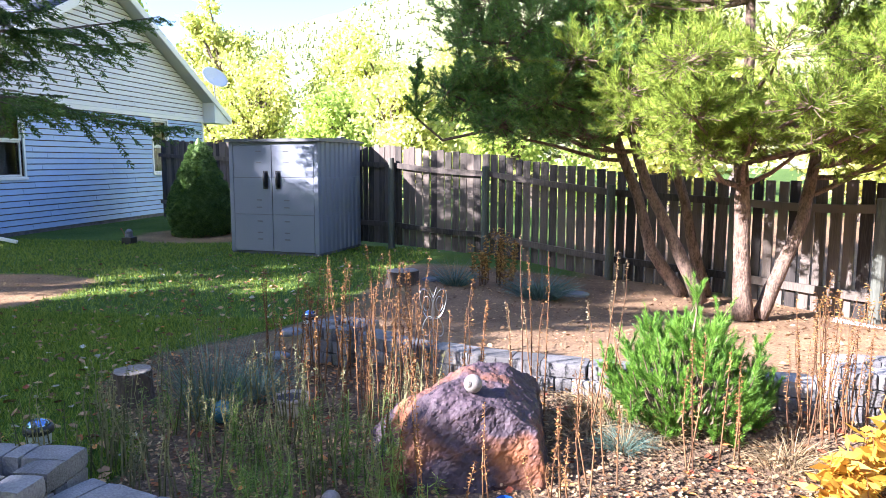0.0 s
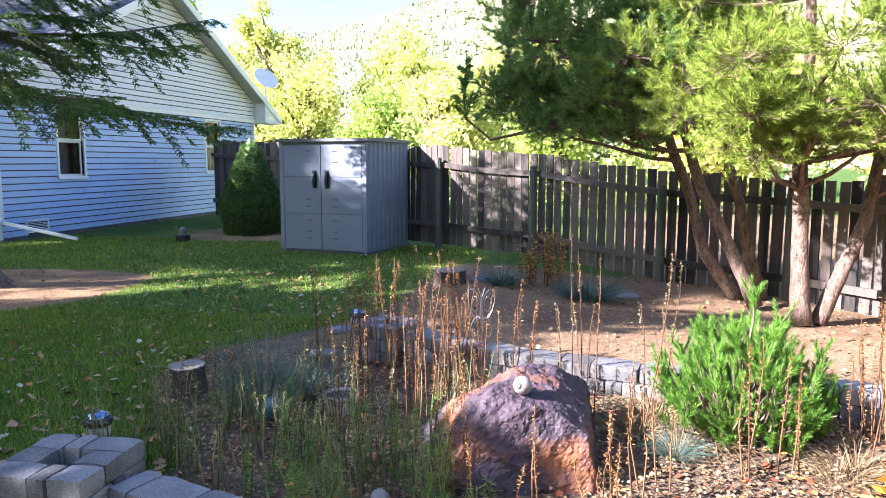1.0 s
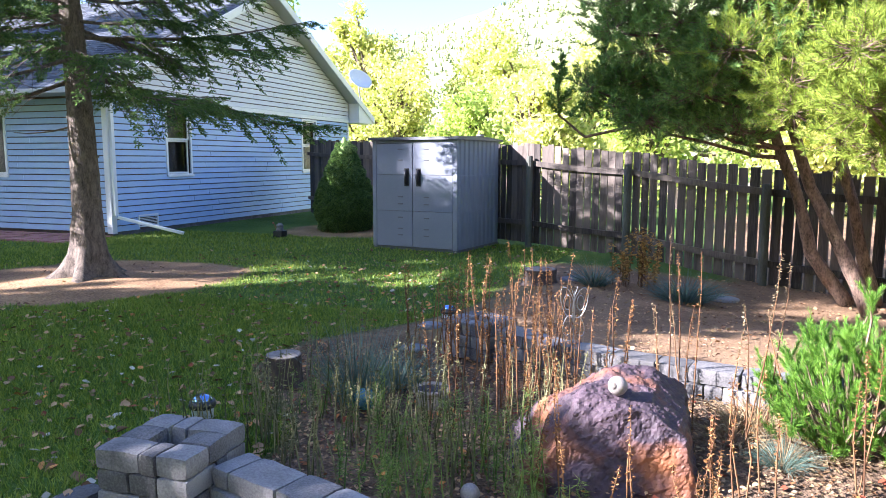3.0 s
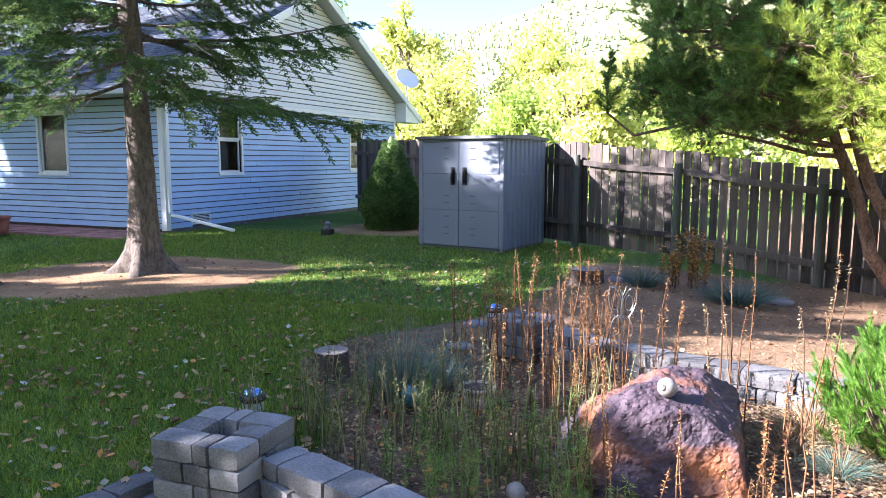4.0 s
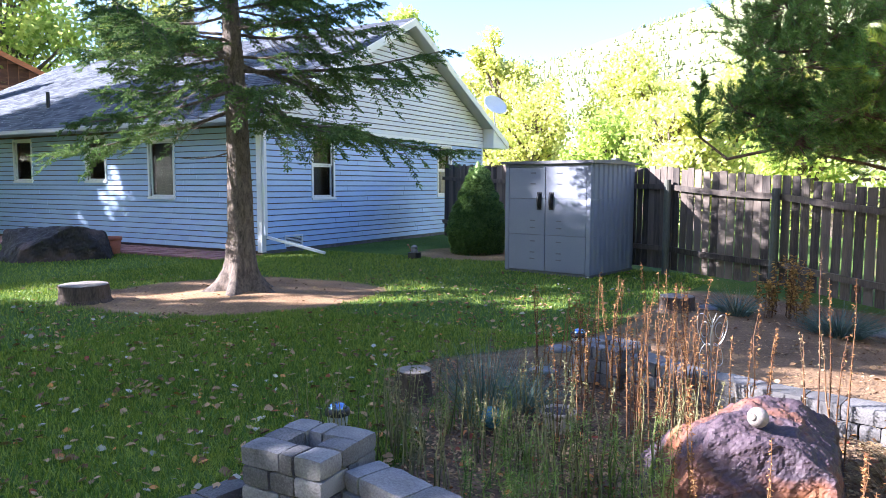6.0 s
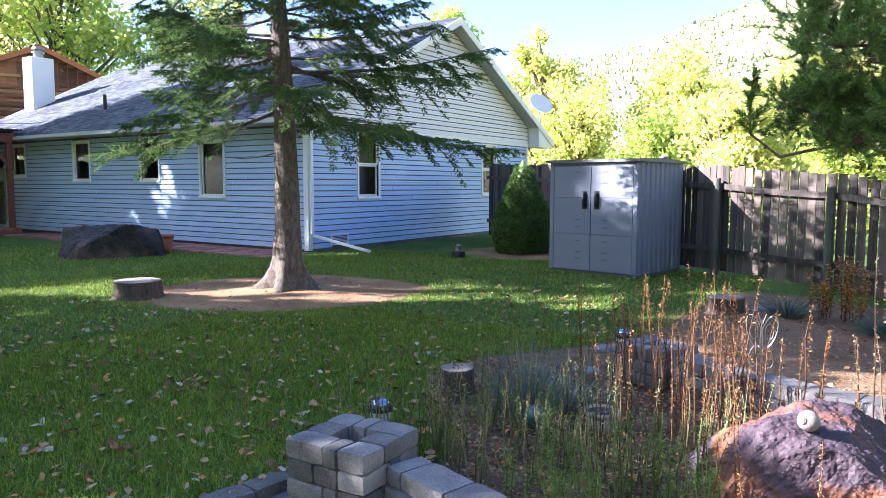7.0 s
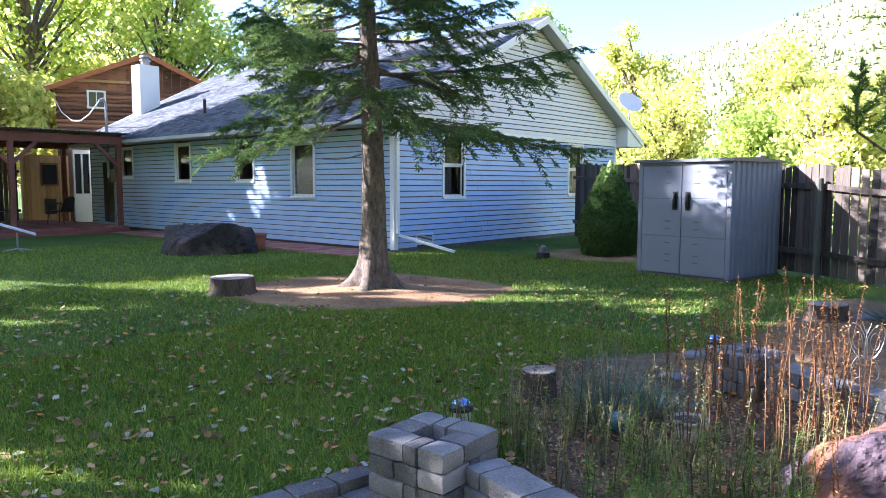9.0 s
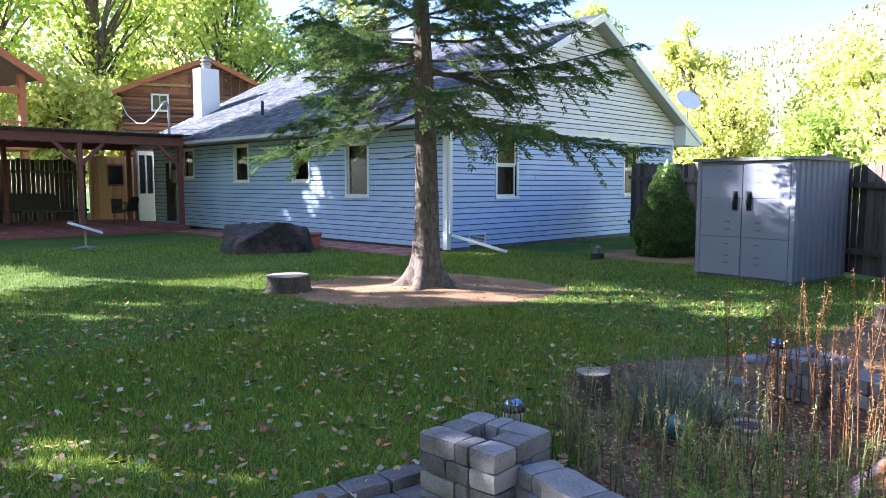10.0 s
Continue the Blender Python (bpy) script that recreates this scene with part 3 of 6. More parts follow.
# ---- fence ----
def make_fence():
    rng = random.Random(11)
    fence = thing("fence", "weathered grey board fence with gaps and two rails", "fence", (0, 0, 0))
    shapes = []
    for k in range(6):
        w, h = 0.124 + 0.008 * k / 5, 1.0
        bm = box((-w / 2, 0, 0, w / 2, 0.02, h))
        me = bpy.data.meshes.new("picket")
        bm.to_mesh(me)
        bm.free()
        me.materials.append(M_FENCE)
        shapes.append(me)
    for (xa, ya, za, ha), (xb, yb, zb, hb) in zip(FENCE, FENCE[1:]):
        a, b = Vector((xa, ya, 0)), Vector((xb, yb, 0))
        d = (b - a)
        L = d.length
        d.normalize()
        ang = math.atan2(d.y, d.x)
        nrm = Vector((d.y, -d.x, 0))   # towards the garden
        for rz in (0.33, 1.38):
            sag = rng.uniform(0.0, 0.03)
            V, F = [], []
            for i in range(7):
                s = i / 6
                p = a.lerp(b, s) + nrm * 0.032
                f = (za + (zb - za) * s) + rz * (ha + (hb - ha) * s) / 1.74 - sag * math.sin(math.pi * s)
                q = d * 0
                for o, z in ((0, f - 0.045), (0.04, f - 0.045), (0.04, f + 0.045), (0, f + 0.045)):
                    V.append(tuple(p - nrm * 0.022 + nrm * o + Vector((0, 0, z))))
            for i in range(6):
                for k in range(4):
                    F.append((i * 4 + k, i * 4 + (k + 1) % 4, i * 4 + 4 + (k + 1) % 4, i * 4 + 4 + k))
            F += [(3, 2, 1, 0), (24, 25, 26, 27)]
            part("rail", (V, F), M_FENCE, fence)
        n = round(L / (0.138 if xa < -2.8 else 0.150 if xa < -1.2 else 0.162))
        for i in range(n):
            s = (i + 0.5) / n
            p = a.lerp(b, s)
            z = za + (zb - za) * s - 0.03
            h = (ha + (hb - ha) * s) + rng.uniform(-0.03, 0.02)
            ob = new("picket", shapes[rng.randrange(6)])
            ob.parent = fence
            ob.matrix_basis = Matrix.Translation((p.x - nrm.x * 0.012, p.y - nrm.y * 0.012, z)) @ Matrix.Rotation(ang + rng.uniform(-0.03, 0.03), 4, "Z") @ Matrix.Rotation(rng.uniform(-0.012, 0.012), 4, "Y") @ Matrix.Diagonal((rng.uniform(0.94, 1.04), 1, h, 1))
    for x, y, z, h in FENCE[1:]:
        V = tubes([[((0, 0, -0.2), 0.06), ((0, 0, h * 0.5), 0.058), ((0, 0, h * 0.86), 0.056), ((0, 0, h * 0.865), 0.05)]], 10, 0.05)
        ob = part("post", V, M_POST, fence)
        k = FENCE.index((x, y, z, h))
        d = Vector((FENCE[min(k + 1, len(FENCE) - 1)][0] - FENCE[k - 1][0], FENCE[min(k + 1, len(FENCE) - 1)][1] - FENCE[k - 1][1], 0)).normalized()
        ob.location = (x + d.y * 0.11, y - d.x * 0.11, z)
    return fence


make_fence()


# ---- retaining walls ----
def block_mesh(w, d, h, seed):
    bm = box((-w / 2, -d / 2, 0, w / 2, d / 2, h))
    bmesh.ops.subdivide_edges(bm, edges=bm.edges[:], cuts=3, use_grid_fill=True)
    for v in bm.verts:
        q = Vector((v.co.x * 9 + seed * 3.1, v.co.y * 9, v.co.z * 9))
        e = (abs(v.co.x) > w / 2 - 1e-4) + (abs(v.co.y) > d / 2 - 1e-4) + (v.co.z < 1e-4 or v.co.z > h - 1e-4)
        if e > 1:
            v.co.x *= 1 - 0.004 / w * (e - 1)
            v.co.y *= 1 - 0.004 / d * (e - 1)
            v.co.z = h / 2 + (v.co.z - h / 2) * (1 - 0.006 / h * (e - 1))
        v.co += Vector((noise.noise(q), noise.noise(q + Vector((7, 0, 0))), 0.6 * noise.noise(q + Vector((0, 7, 0))))) * 0.007
    me = bpy.data.meshes.new("block")
    bm.to_mesh(me)
    bm.free()
    me.materials.append(M_STONE)
    return me


BLOCKS = {}


def block(parent, x, y, z, w, d, rz, seed):
    k = (round(w, 2), round(d, 2), seed % 4)
    if k not in BLOCKS:
        BLOCKS[k] = block_mesh(k[0], k[1], 0.094, seed)
    ob = new("block", BLOCKS[k])
    ob.parent = parent
    ob.matrix_basis = pose(x, y, z, 0, 0, rz)
    return ob


def pillar(cx, cy, z0, courses, side, rz, label, seed):
    """A hollow square pillar of concrete wall blocks."""
    rng = random.Random(seed)
    p = thing("block_pillar", label, "pillar", (cx, cy, z0), rz)
    t = 0.15
    for c in range(courses):
        z = c * 0.096
        for k in range(4):
            along = side - t
            m = Matrix.Rotation(math.pi / 2 * k, 4, "Z")
            if (c + k) % 2:
                pieces = [(-side / 2 + along / 2, along)]
                pieces = [(-side / 2 + along * 0.27, along * 0.54), (-side / 2 + along * 0.77, along * 0.46)]
            else:
                pieces = [(-side / 2 + along * 0.36, along * 0.72), (-side / 2 + along * 0.86, along * 0.28)]
            for u, w in pieces:
                v = m @ Vector((u, -side / 2 + t / 2, 0))
                block(p, v.x, v.y, z, w - 0.006, t, math.degrees(math.pi / 2 * k) + rng.uniform(-1.5, 1.5), rng.randrange(4))
    return p


def block_wall(line, z0, courses, label, seed, depth=0.2):
    rng = random.Random(seed)
    wl = thing("block_wall", label, "retaining wall", (0, 0, 0))
    seg = []
    for (xa, ya), (xb, yb) in zip(line, line[1:]):
        seg.append((Vector((xa, ya, 0)), Vector((xb, yb, 0))))
    total = sum((b - a).length for a, b in seg)

    def point(s):
        for a, b in seg:
            L = (b - a).length
            if s <= L:
                return a + (b - a) * (s / L), (b - a).normalized()
            s -= L
        return seg[-1][1], (seg[-1][1] - seg[-1][0]).normalized()

    for c in range(courses):
        s = -0.1 * (c % 2)
        while s < total - 0.05:
            w = rng.choice((0.10, 0.20, 0.20, 0.30, 0.30))
            e = min(s + w, total)
            b = max(s, 0)
            if e - b > 0.05:
                p, d = point((b + e) / 2)
                q = p + Vector((-d.y, d.x, 0)) * (depth / 2 + rng.uniform(-0.008, 0.008) + 0.012 * c)
                block(wl, q.x, q.y, z0 + c * 0.096, round(e - b, 2) - 0.005, depth, math.degrees(math.atan2(d.y, d.x)) + rng.uniform(-1.5, 1.5), rng.randrange(4))
            s += w
    return wl


pillar(-2.23, 2.525, -0.19, 5, 0.46, 3, "hollow square pillar of grey concrete blocks", 1)
pillar(-1.62, 5.32, 0.0, 3, 0.44, -20, "hollow block pillar ending the raised bed", 2)
pillar(1.86, 4.3, 0.02, 4, 0.42, 0, "grey block pillar beside the sunlit bed", 3)
block_wall([(-2.0, 2.45), (-1.43, 2.28), (-0.8, 2.06), (-0.3, 1.85), (0.3, 1.55)], -0.19, 4, "low curved wall of grey concrete blocks", 4)
block_wall(WALL[:7], 0.0, 3, "curved retaining wall of grey concrete blocks", 5)


# ---- trees and shrubs ----
def shoot_needles(P, D, L, per, nl, nw, spread=0.75, bare=0.0):
    """Needles round shoots: roots P, ways D, lengths L (arrays); per needles each, nl long."""
    n = len(P)
    s = np.random.uniform(bare, 1.0, (n, per))
    base = P[:, None, :] + D[:, None, :] * (L[:, None] * s)[:, :, None]
    rnd = unit(n * per).reshape(n, per, 3)
    along = (rnd * D[:, None, :]).sum(2, keepdims=True)
    side = rnd - along * D[:, None, :]
    side /= np.linalg.norm(side, axis=2, keepdims=True) + 1e-9
    way = D[:, None, :] * (0.55 + 0.45 * s[:, :, None]) + side * spread
    way /= np.linalg.norm(way, axis=2, keepdims=True)
    ln = nl * np.random.uniform(0.75, 1.15, n * per)
    return blades(base.reshape(-1, 3), way.reshape(-1, 3), ln, np.full(n * per, nw))


def bend(p0, p1, sag, n=6, r0=0.03, r1=0.006, seed=0):
    """A limb from p0 to p1 that sags by sag halfway, with a slight wander."""
    p0, p1 = Vector(p0), Vector(p1)
    out = []
    for i in range(n):
        s = i / (n - 1)
        q = p0.lerp(p1, s) + Vector((0, 0, -sag * math.sin(math.pi * s)))
        k = (p1 - p0).length * 0.05 * math.sin(math.pi * s)
        q += Vector((noise.noise(Vector((s * 3, seed, 0))), noise.noise(Vector((s * 3, seed, 5))), noise.noise(Vector((s * 3, seed, 9))))) * k
        out.append((tuple(q), r0 + (r1 - r0) * s))
    return out


def make_spruce():
    rng = random.Random(21)
    x, y = TREE
    z0 = ground_z(x, y)
    tree = thing("spruce_tree", "tall spruce with bare lower trunk and drooping blue-green boughs", "tree", (x, y, z0 - 0.05))
    H = 9.5

    def axis(z):
        return Vector((-0.02 * z + 0.05 * math.sin(z * 0.7), -0.012 * z, z))

    def rad(z):
        return max(0.015, 0.19 * (1 - z / H) + 0.22 * math.exp(-z / 0.22))
    V, F = [], []
    sides, zs = 30, [0.055 * k for k in range(62)] + [3.6, 4, 4.5, 5, 6, 7, 8, 9, H]
    for z in zs:
        for k in range(sides):
            g = 2 * math.pi * k / sides
            flare = 1 + 0.45 * math.exp(-z / 0.25) * math.sin(g * 5 + 0.6) + 0.06 * noise.noise(Vector((math.cos(g) * 3, math.sin(g) * 3, z * 4))) + 0.07 * noise.noise(Vector((math.cos(g) * 7, math.sin(g) * 7, z * 13)))
            p = axis(z) + Vector((math.cos(g), math.sin(g), 0)) * rad(z) * flare
            V.append(tuple(p))
    for j in range(len(zs) - 1):
        for k in range(sides):
            F.append((j * sides + k, j * sides + (k + 1) % sides, (j + 1) * sides + (k + 1) % sides, (j + 1) * sides + k))
    part("trunk", (V, F), M_BARK, tree, smooth=True)
    # branch stubs and knots on the trunk
    for k in range(7):
        z, g = rng.uniform(0.5, 2.2), rng.uniform(0, 6.28)
        d = Vector((math.cos(g), math.sin(g), 0.25))
        p = axis(z) + d * rad(z) * 0.8
        part("branch_stub", tubes([[(tuple(p), 0.022), (tuple(p + d * rng.uniform(0.03, 0.07)), 0.010)]], 6), M_BARK, tree)
    # long low boughs, then whorls upward: azimuth, height on the trunk, length, rise of the tip
    right, left = 45.0, 225.0
    limbs = [(right, 2.60, 3.25, -0.62), (right + 16, 3.05, 3.05, 0.15), (right - 14, 3.0, 2.9, 0.30), (right + 38, 2.75, 2.5, -0.55), (right - 38, 2.62, 1.9, -0.55),
             (left - 4, 2.50, 2.45, -0.65), (left + 28, 2.75, 2.1, -0.60), (left - 30, 2.9, 2.2, -0.1), (right + 75, 2.8, 2.2, -0.4), (right - 75, 2.85, 1.7, -0.3), (left + 65, 2.95, 1.8, -0.2), (left, 3.25, 2.0, -0.05)]
    z = 3.2
    while z < 9.0:
        n = 5
        a0 = rng.uniform(0, 360)
        for k in range(n):
            L = 2.65 * (1 - (z - 3.2) / 6.4) ** 1.3 * rng.uniform(0.6, 1.02)
            limbs.append((a0 + 360 * k / n + rng.uniform(-18, 18), z + rng.uniform(-0.12, 0.12), max(0.4, L), rng.uniform(-0.30, 0.35)))
        z += 0.29 if z < 5.0 else 0.5
    P, D, LL = [], [], []
    for i, (az, z, L, tip) in enumerate(limbs):
        g = math.radians(az)
        out = Vector((math.cos(g), math.sin(g), 0))
        side = Vector((-out.y, out.x, 0))
        p0 = axis(z)
        p1 = p0 + out * L + Vector((0, 0, tip))
        path = bend(p0, p1, L * 0.04, 9, 0.008 + 0.0075 * L, 0.004, i)
        limb = part("bough", tubes([path], 6), M_BARK, tree)
        spine = [Vector(q) for q, _ in path]
        twigs = []
        m = int(L * 17)
        for k in range(m):
            s = 0.14 + 0.86 * (k + rng.random()) / m
            f = min(s * 8, 7.999)
            q = spine[int(f)].lerp(spine[int(f) + 1], f - int(f))
            sl = (0.14 + 0.60 * math.sin(math.pi * min(0.98, s * 0.78 + 0.2))) * rng.uniform(0.35, 1.0) * min(1, L / 2.2 + 0.25)
            hang = -rng.uniform(0.0, 1.0) ** 1.5
            d = (out * rng.uniform(0.6, 1.0) + side * (1 if k % 2 else -1) * rng.uniform(0.45, 1.1) + Vector((0, 0, hang * 0.6 + 0.08))).normalized()
            e = q + d * sl + Vector((0, 0, hang * sl * 0.6))
            mid = q.lerp(e, 0.5) + Vector((0, 0, 0.06 * sl))
            twigs.append([(tuple(q), 0.0055), (tuple(mid), 0.004), (tuple(e), 0.002)])
            green = s > 0.30 + rng.uniform(-0.14, 0.16)
            across = d.cross(Vector((0, 0, 1))).normalized()
            c = max(3, int(sl / 0.042))
            for h in range(c):
                u = (h + rng.random()) / c
                b = q.lerp(mid, u * 2) if u < 0.5 else mid.lerp(e, u * 2 - 1)
                for w in (-1, 1):
                    dd = (d * rng.uniform(0.5, 1.0) + across * w * rng.uniform(0.5, 1.0) + Vector((0, 0, rng.uniform(-0.65, 0.10)))).normalized()
                    ln = rng.uniform(0.05, 0.15) * (1.2 - 0.6 * u)
                    if green:
                        P.append(tuple(b))
                        D.append(tuple(dd))
                        LL.append(ln)
                    elif rng.random() < 0.45:
                        twigs.append([(tuple(b), 0.0026), (tuple(b + dd * ln * 1.5), 0.0010)])
            if green:
                P.append(tuple(e - d * 0.05))
                D.append(tuple((d + Vector((0, 0, -0.1))).normalized()))
                LL.append(0.12)
        part("twig_spray", tubes(twigs, 3), M_DEADTWIG, limb, kind="stuff")
    # a bare dead branch below the crown
    d = Vector((-0.72, -0.66, 0.0))
    p = axis(1.95)
    part("dead_branch", tubes([bend(p, p + d * 0.75 + Vector((0, 0, -0.12)), 0.05, 6, 0.014, 0.005, 4)], 6), M_DEADTWIG, tree)
    P, D, LL = np.array(P), np.array(D), np.array(LL)
    V, F = shoot_needles(P, D, LL, 22, 0.034, 0.0095, 0.75)
    soup("needles", V, F, M_SPRUCE, tree, "blue-green spruce needles", "stuff")
    return tree


def make_pine(name, label, stems, clumps, needles, seed, per=72, shoots=46, nl=0.072, nw=0.0065):
    """A pine of several stems: stems are lists of (place, radius); clumps (stem, share along it, centre, radius)."""
    rng = random.Random(seed)
    base = stems[0][0][0]
    tree = thing(name, label, "tree", (base[0], base[1], base[2]))
    off = Vector(base)
    for st in stems:
        fine = []
        for (a, ra), (b, rb) in zip(st, st[1:]):
            for k in range(4):
                s = k / 4
                q = Vector(a).lerp(Vector(b), s) - off
                w = Vector((noise.noise(q * 1.3 + Vector((seed, 0, 0))), noise.noise(q * 1.3 + Vector((0, seed, 0))), 0)) * 0.05
                fine.append((tuple(q + w), (ra + (rb - ra) * s) * 0.7))
        fine.append((tuple(Vector(st[-1][0]) - off), st[-1][1]))
        part("trunk", tubes([fine], 12, 0.16), M_PINEBARK, tree, smooth=True)
    P, D, LL = [], [], []
    for i, (si, s, c, r) in enumerate(clumps):
        st = stems[si]
        k = min(int(s * (len(st) - 1)), len(st) - 2)
        f = s * (len(st) - 1) - k
        p0 = Vector(st[k][0]).lerp(Vector(st[k + 1][0]), f) - off
        c = Vector(c) - off
        limb = part("limb", tubes([bend(p0, c, 0.08, 6, 0.028, 0.010, i + seed)], 6, 0.1), M_PINEBARK, tree)
        tw = []
        for _ in range(shoots):
            d = Vector((rng.gauss(0, 1), rng.gauss(0, 1), rng.gauss(0.15, 0.7))).normalized()
            q = c + Vector((d.x * r, d.y * r, d.z * r * 0.75)) * rng.uniform(0.25, 1.0)
            way = (d * 0.8 + Vector((0, 0, 0.55)) + Vector((rng.gauss(0, 0.3), rng.gauss(0, 0.3), rng.gauss(0, 0.2)))).normalized()
            ln = rng.uniform(0.13, 0.26)
            tw.append([(tuple(c.lerp(q, rng.uniform(0.2, 0.6))), 0.0045), (tuple(q), 0.0035), (tuple(q + way * ln * 0.8), 0.002)])
            P.append(tuple(q))
            D.append(tuple(way))
            LL.append(ln)
        part("twig_spray", tubes(tw, 4), M_PINEBARK, limb, kind="stuff")
    P, D, LL = np.array(P), np.array(D), np.array(LL)
    V, F = shoot_needles(P, D, LL, per, nl, nw, 0.85)
    soup("needles", V, F, needles, tree, kind="stuff")
    return tree


def clump_field(rng, stems, n, centre, size, rad, keep=None):
    """Clumps filling an egg-shaped crown, each tied to its nearest stem."""
    out = []
    while len(out) < n:
        u = Vector((rng.uniform(-1, 1), rng.uniform(-1, 1), rng.uniform(-1, 1)))
        if u.length > 1 or u.length < 0.35:
            continue
        c = Vector((centre[0] + u.x * size[0], centre[1] + u.y * size[1], centre[2] + u.z * size[2]))
        if keep and not keep(c):
            continue
        best = None
        for si, st in enumerate(stems):
            for k in range(21):
                s = k / 20
                j = min(int(s * (len(st) - 1)), len(st) - 2)
                q = Vector(st[j][0]).lerp(Vector(st[j + 1][0]), s * (len(st) - 1) - j)
                if q.z > c.z + 0.3 or q.z < 1.2:
                    continue
                dd = (q - c).length + 0.3 * abs(q.z - c.z + 0.3)
                if best is None or dd < best[0]:
                    best = (dd, si, s)
        if best is None:
            continue
        out.append((best[1], best[2], tuple(c), rng.uniform(*rad)))
    return out


def pines():
    rng = random.Random(4)
    right = [
        [((1.91, 7.33, -0.02), 0.15), ((1.88, 7.36, 0.5), 0.115), ((1.84, 7.42, 1.3), 0.10), ((1.86, 7.5, 2.6), 0.075), ((1.95, 7.6, 5.2), 0.02)],
        [((2.08, 7.44, -0.02), 0.12), ((2.28, 7.5, 0.55), 0.095), ((2.5, 7.6, 1.0), 0.09), ((2.62, 7.7, 1.5), 0.08), ((2.9, 7.9, 4.6), 0.02)],
    ]
    cl = clump_field(rng, right, 56, (2.1, 7.2, 2.6), (2.0, 1.25, 1.2), (0.28, 0.44), lambda c: c.z > 1.62)
    cl += clump_field(rng, right, 22, (2.3, 6.9, 1.95), (1.9, 0.8, 0.35), (0.24, 0.34))
    cl += clump_field(rng, right, 34, (2.5, 7.5, 4.2), (2.1, 1.3, 1.2), (0.3, 0.46))
    cl += [(0, 0.5, (1.15, 7.0, 1.72), 0.3), (0, 0.5, (1.35, 6.7, 1.62), 0.26), (0, 0.55, (0.75, 7.2, 1.95), 0.28), (1, 0.6, (3.4, 7.4, 1.85), 0.3), (1, 0.6, (3.9, 7.6, 2.1), 0.32), (0, 0.5, (2.3, 6.6, 1.85), 0.3), (0, 0.5, (1.7, 6.6, 1.8), 0.28)]
    make_pine("pine_tree", "multi-stemmed pine with sunlit yellow-green needle tufts", right, cl, M_PINE, 31)
    left = [
        [((1.69, 8.29, -0.05), 0.12), ((1.40, 8.3, 0.55), 0.10), ((1.08, 8.35, 1.25), 0.085), ((0.7, 8.45, 2.3), 0.07), ((0.3, 8.5, 4.8), 0.02)],
        [((1.9, 9.0, -0.08), 0.11), ((1.7, 9.0, 0.6), 0.09), ((1.45, 9.0, 1.5), 0.08), ((1.3, 9.0, 3.0), 0.06), ((1.2, 9.0, 5.2), 0.02)],
        [((1.62, 8.9, -0.08), 0.12), ((1.2, 8.9, 0.5), 0.10), ((0.95, 8.9, 1.3), 0.09), ((0.45, 8.9, 2.6), 0.06), ((-0.2, 8.8, 4.9), 0.02)],
    ]
    rng = random.Random(9)
    shape = lambda c: c.z > 1.75 and c.x > -1.35 + max(0, (c.z - 2.3)) * 0.28
    cl = clump_field(rng, left, 70, (0.15, 8.65, 2.8), (1.55, 0.95, 1.25), (0.26, 0.42), shape)
    cl += clump_field(rng, left, 30, (0.5, 8.8, 4.4), (1.6, 1.0, 1.1), (0.3, 0.42), shape)
    cl += [(2, 0.6, (-1.25, 8.4, 2.35), 0.22), (2, 0.6, (-1.0, 8.4, 2.15), 0.26), (2, 0.62, (-0.85, 8.5, 2.5), 0.26), (2, 0.55, (-0.6, 8.3, 1.95), 0.3), (0, 0.6, (0.35, 8.0, 1.85), 0.28), (0, 0.6, (-0.1, 8.2, 1.9), 0.28)]
    make_pine("pine_tree", "leaning dark green pine in front of the board fence", left, cl, M_PINEDARK, 57)
    # two upright leaders at the edge of the dark pine
    rng = random.Random(3)
    tree = bpy.data.objects["pine_tree.001"]
    off = Vector(left[0][0][0])
    P, D, LL, tw = [], [], [], []
    for x, y, z, h in ((-1.6, 8.4, 2.05, 0.72), (-1.1, 8.5, 2.3, 0.75), (-0.85, 8.6, 2.5, 0.6)):
        a = Vector((x, y, z)) - off
        tw.append([(tuple(a), 0.014), (tuple(a + Vector((-0.02, 0, h * 0.5))), 0.01), (tuple(a + Vector((0.03, 0, h))), 0.004)])
        tw.append([(tuple(a), 0.014), (tuple(a + Vector((0.3, 0.05, -0.25))), 0.018), (tuple(Vector((-0.6, 8.5, 1.95)) - off), 0.02)])
        for k in range(26):
            s = rng.uniform(0, 1)
            g = rng.uniform(0, 6.28)
            d = Vector((math.cos(g), math.sin(g), 0.8)).normalized()
            P.append(tuple(a + Vector((0, 0, h * s * 0.9))))
            D.append(tuple(d))
            LL.append((0.24 - 0.17 * s) * rng.uniform(0.7, 1.1))
        P.append(tuple(a + Vector((0, 0, h * 0.7))))
        D.append((0.03, 0, 1.0))
        LL.append(h * 0.35)
        for k in range(8):
            s = k / 8
            P.append(tuple(a.lerp(Vector((-0.6, 8.5, 1.95)) - off, s)))
            D.append(tuple(Vector((rng.gauss(-0.3, 0.5), rng.gauss(0, 0.5), 0.6)).normalized()))
            LL.append(0.2)
    part("leader", tubes(tw, 5), M_PINEBARK, tree)
    V, F = shoot_needles(np.array(P), np.array(D), np.array(LL), 75, 0.07, 0.010, 0.75)
    soup("leader_needles", V, F, M_PINEDARK, tree, kind="stuff")


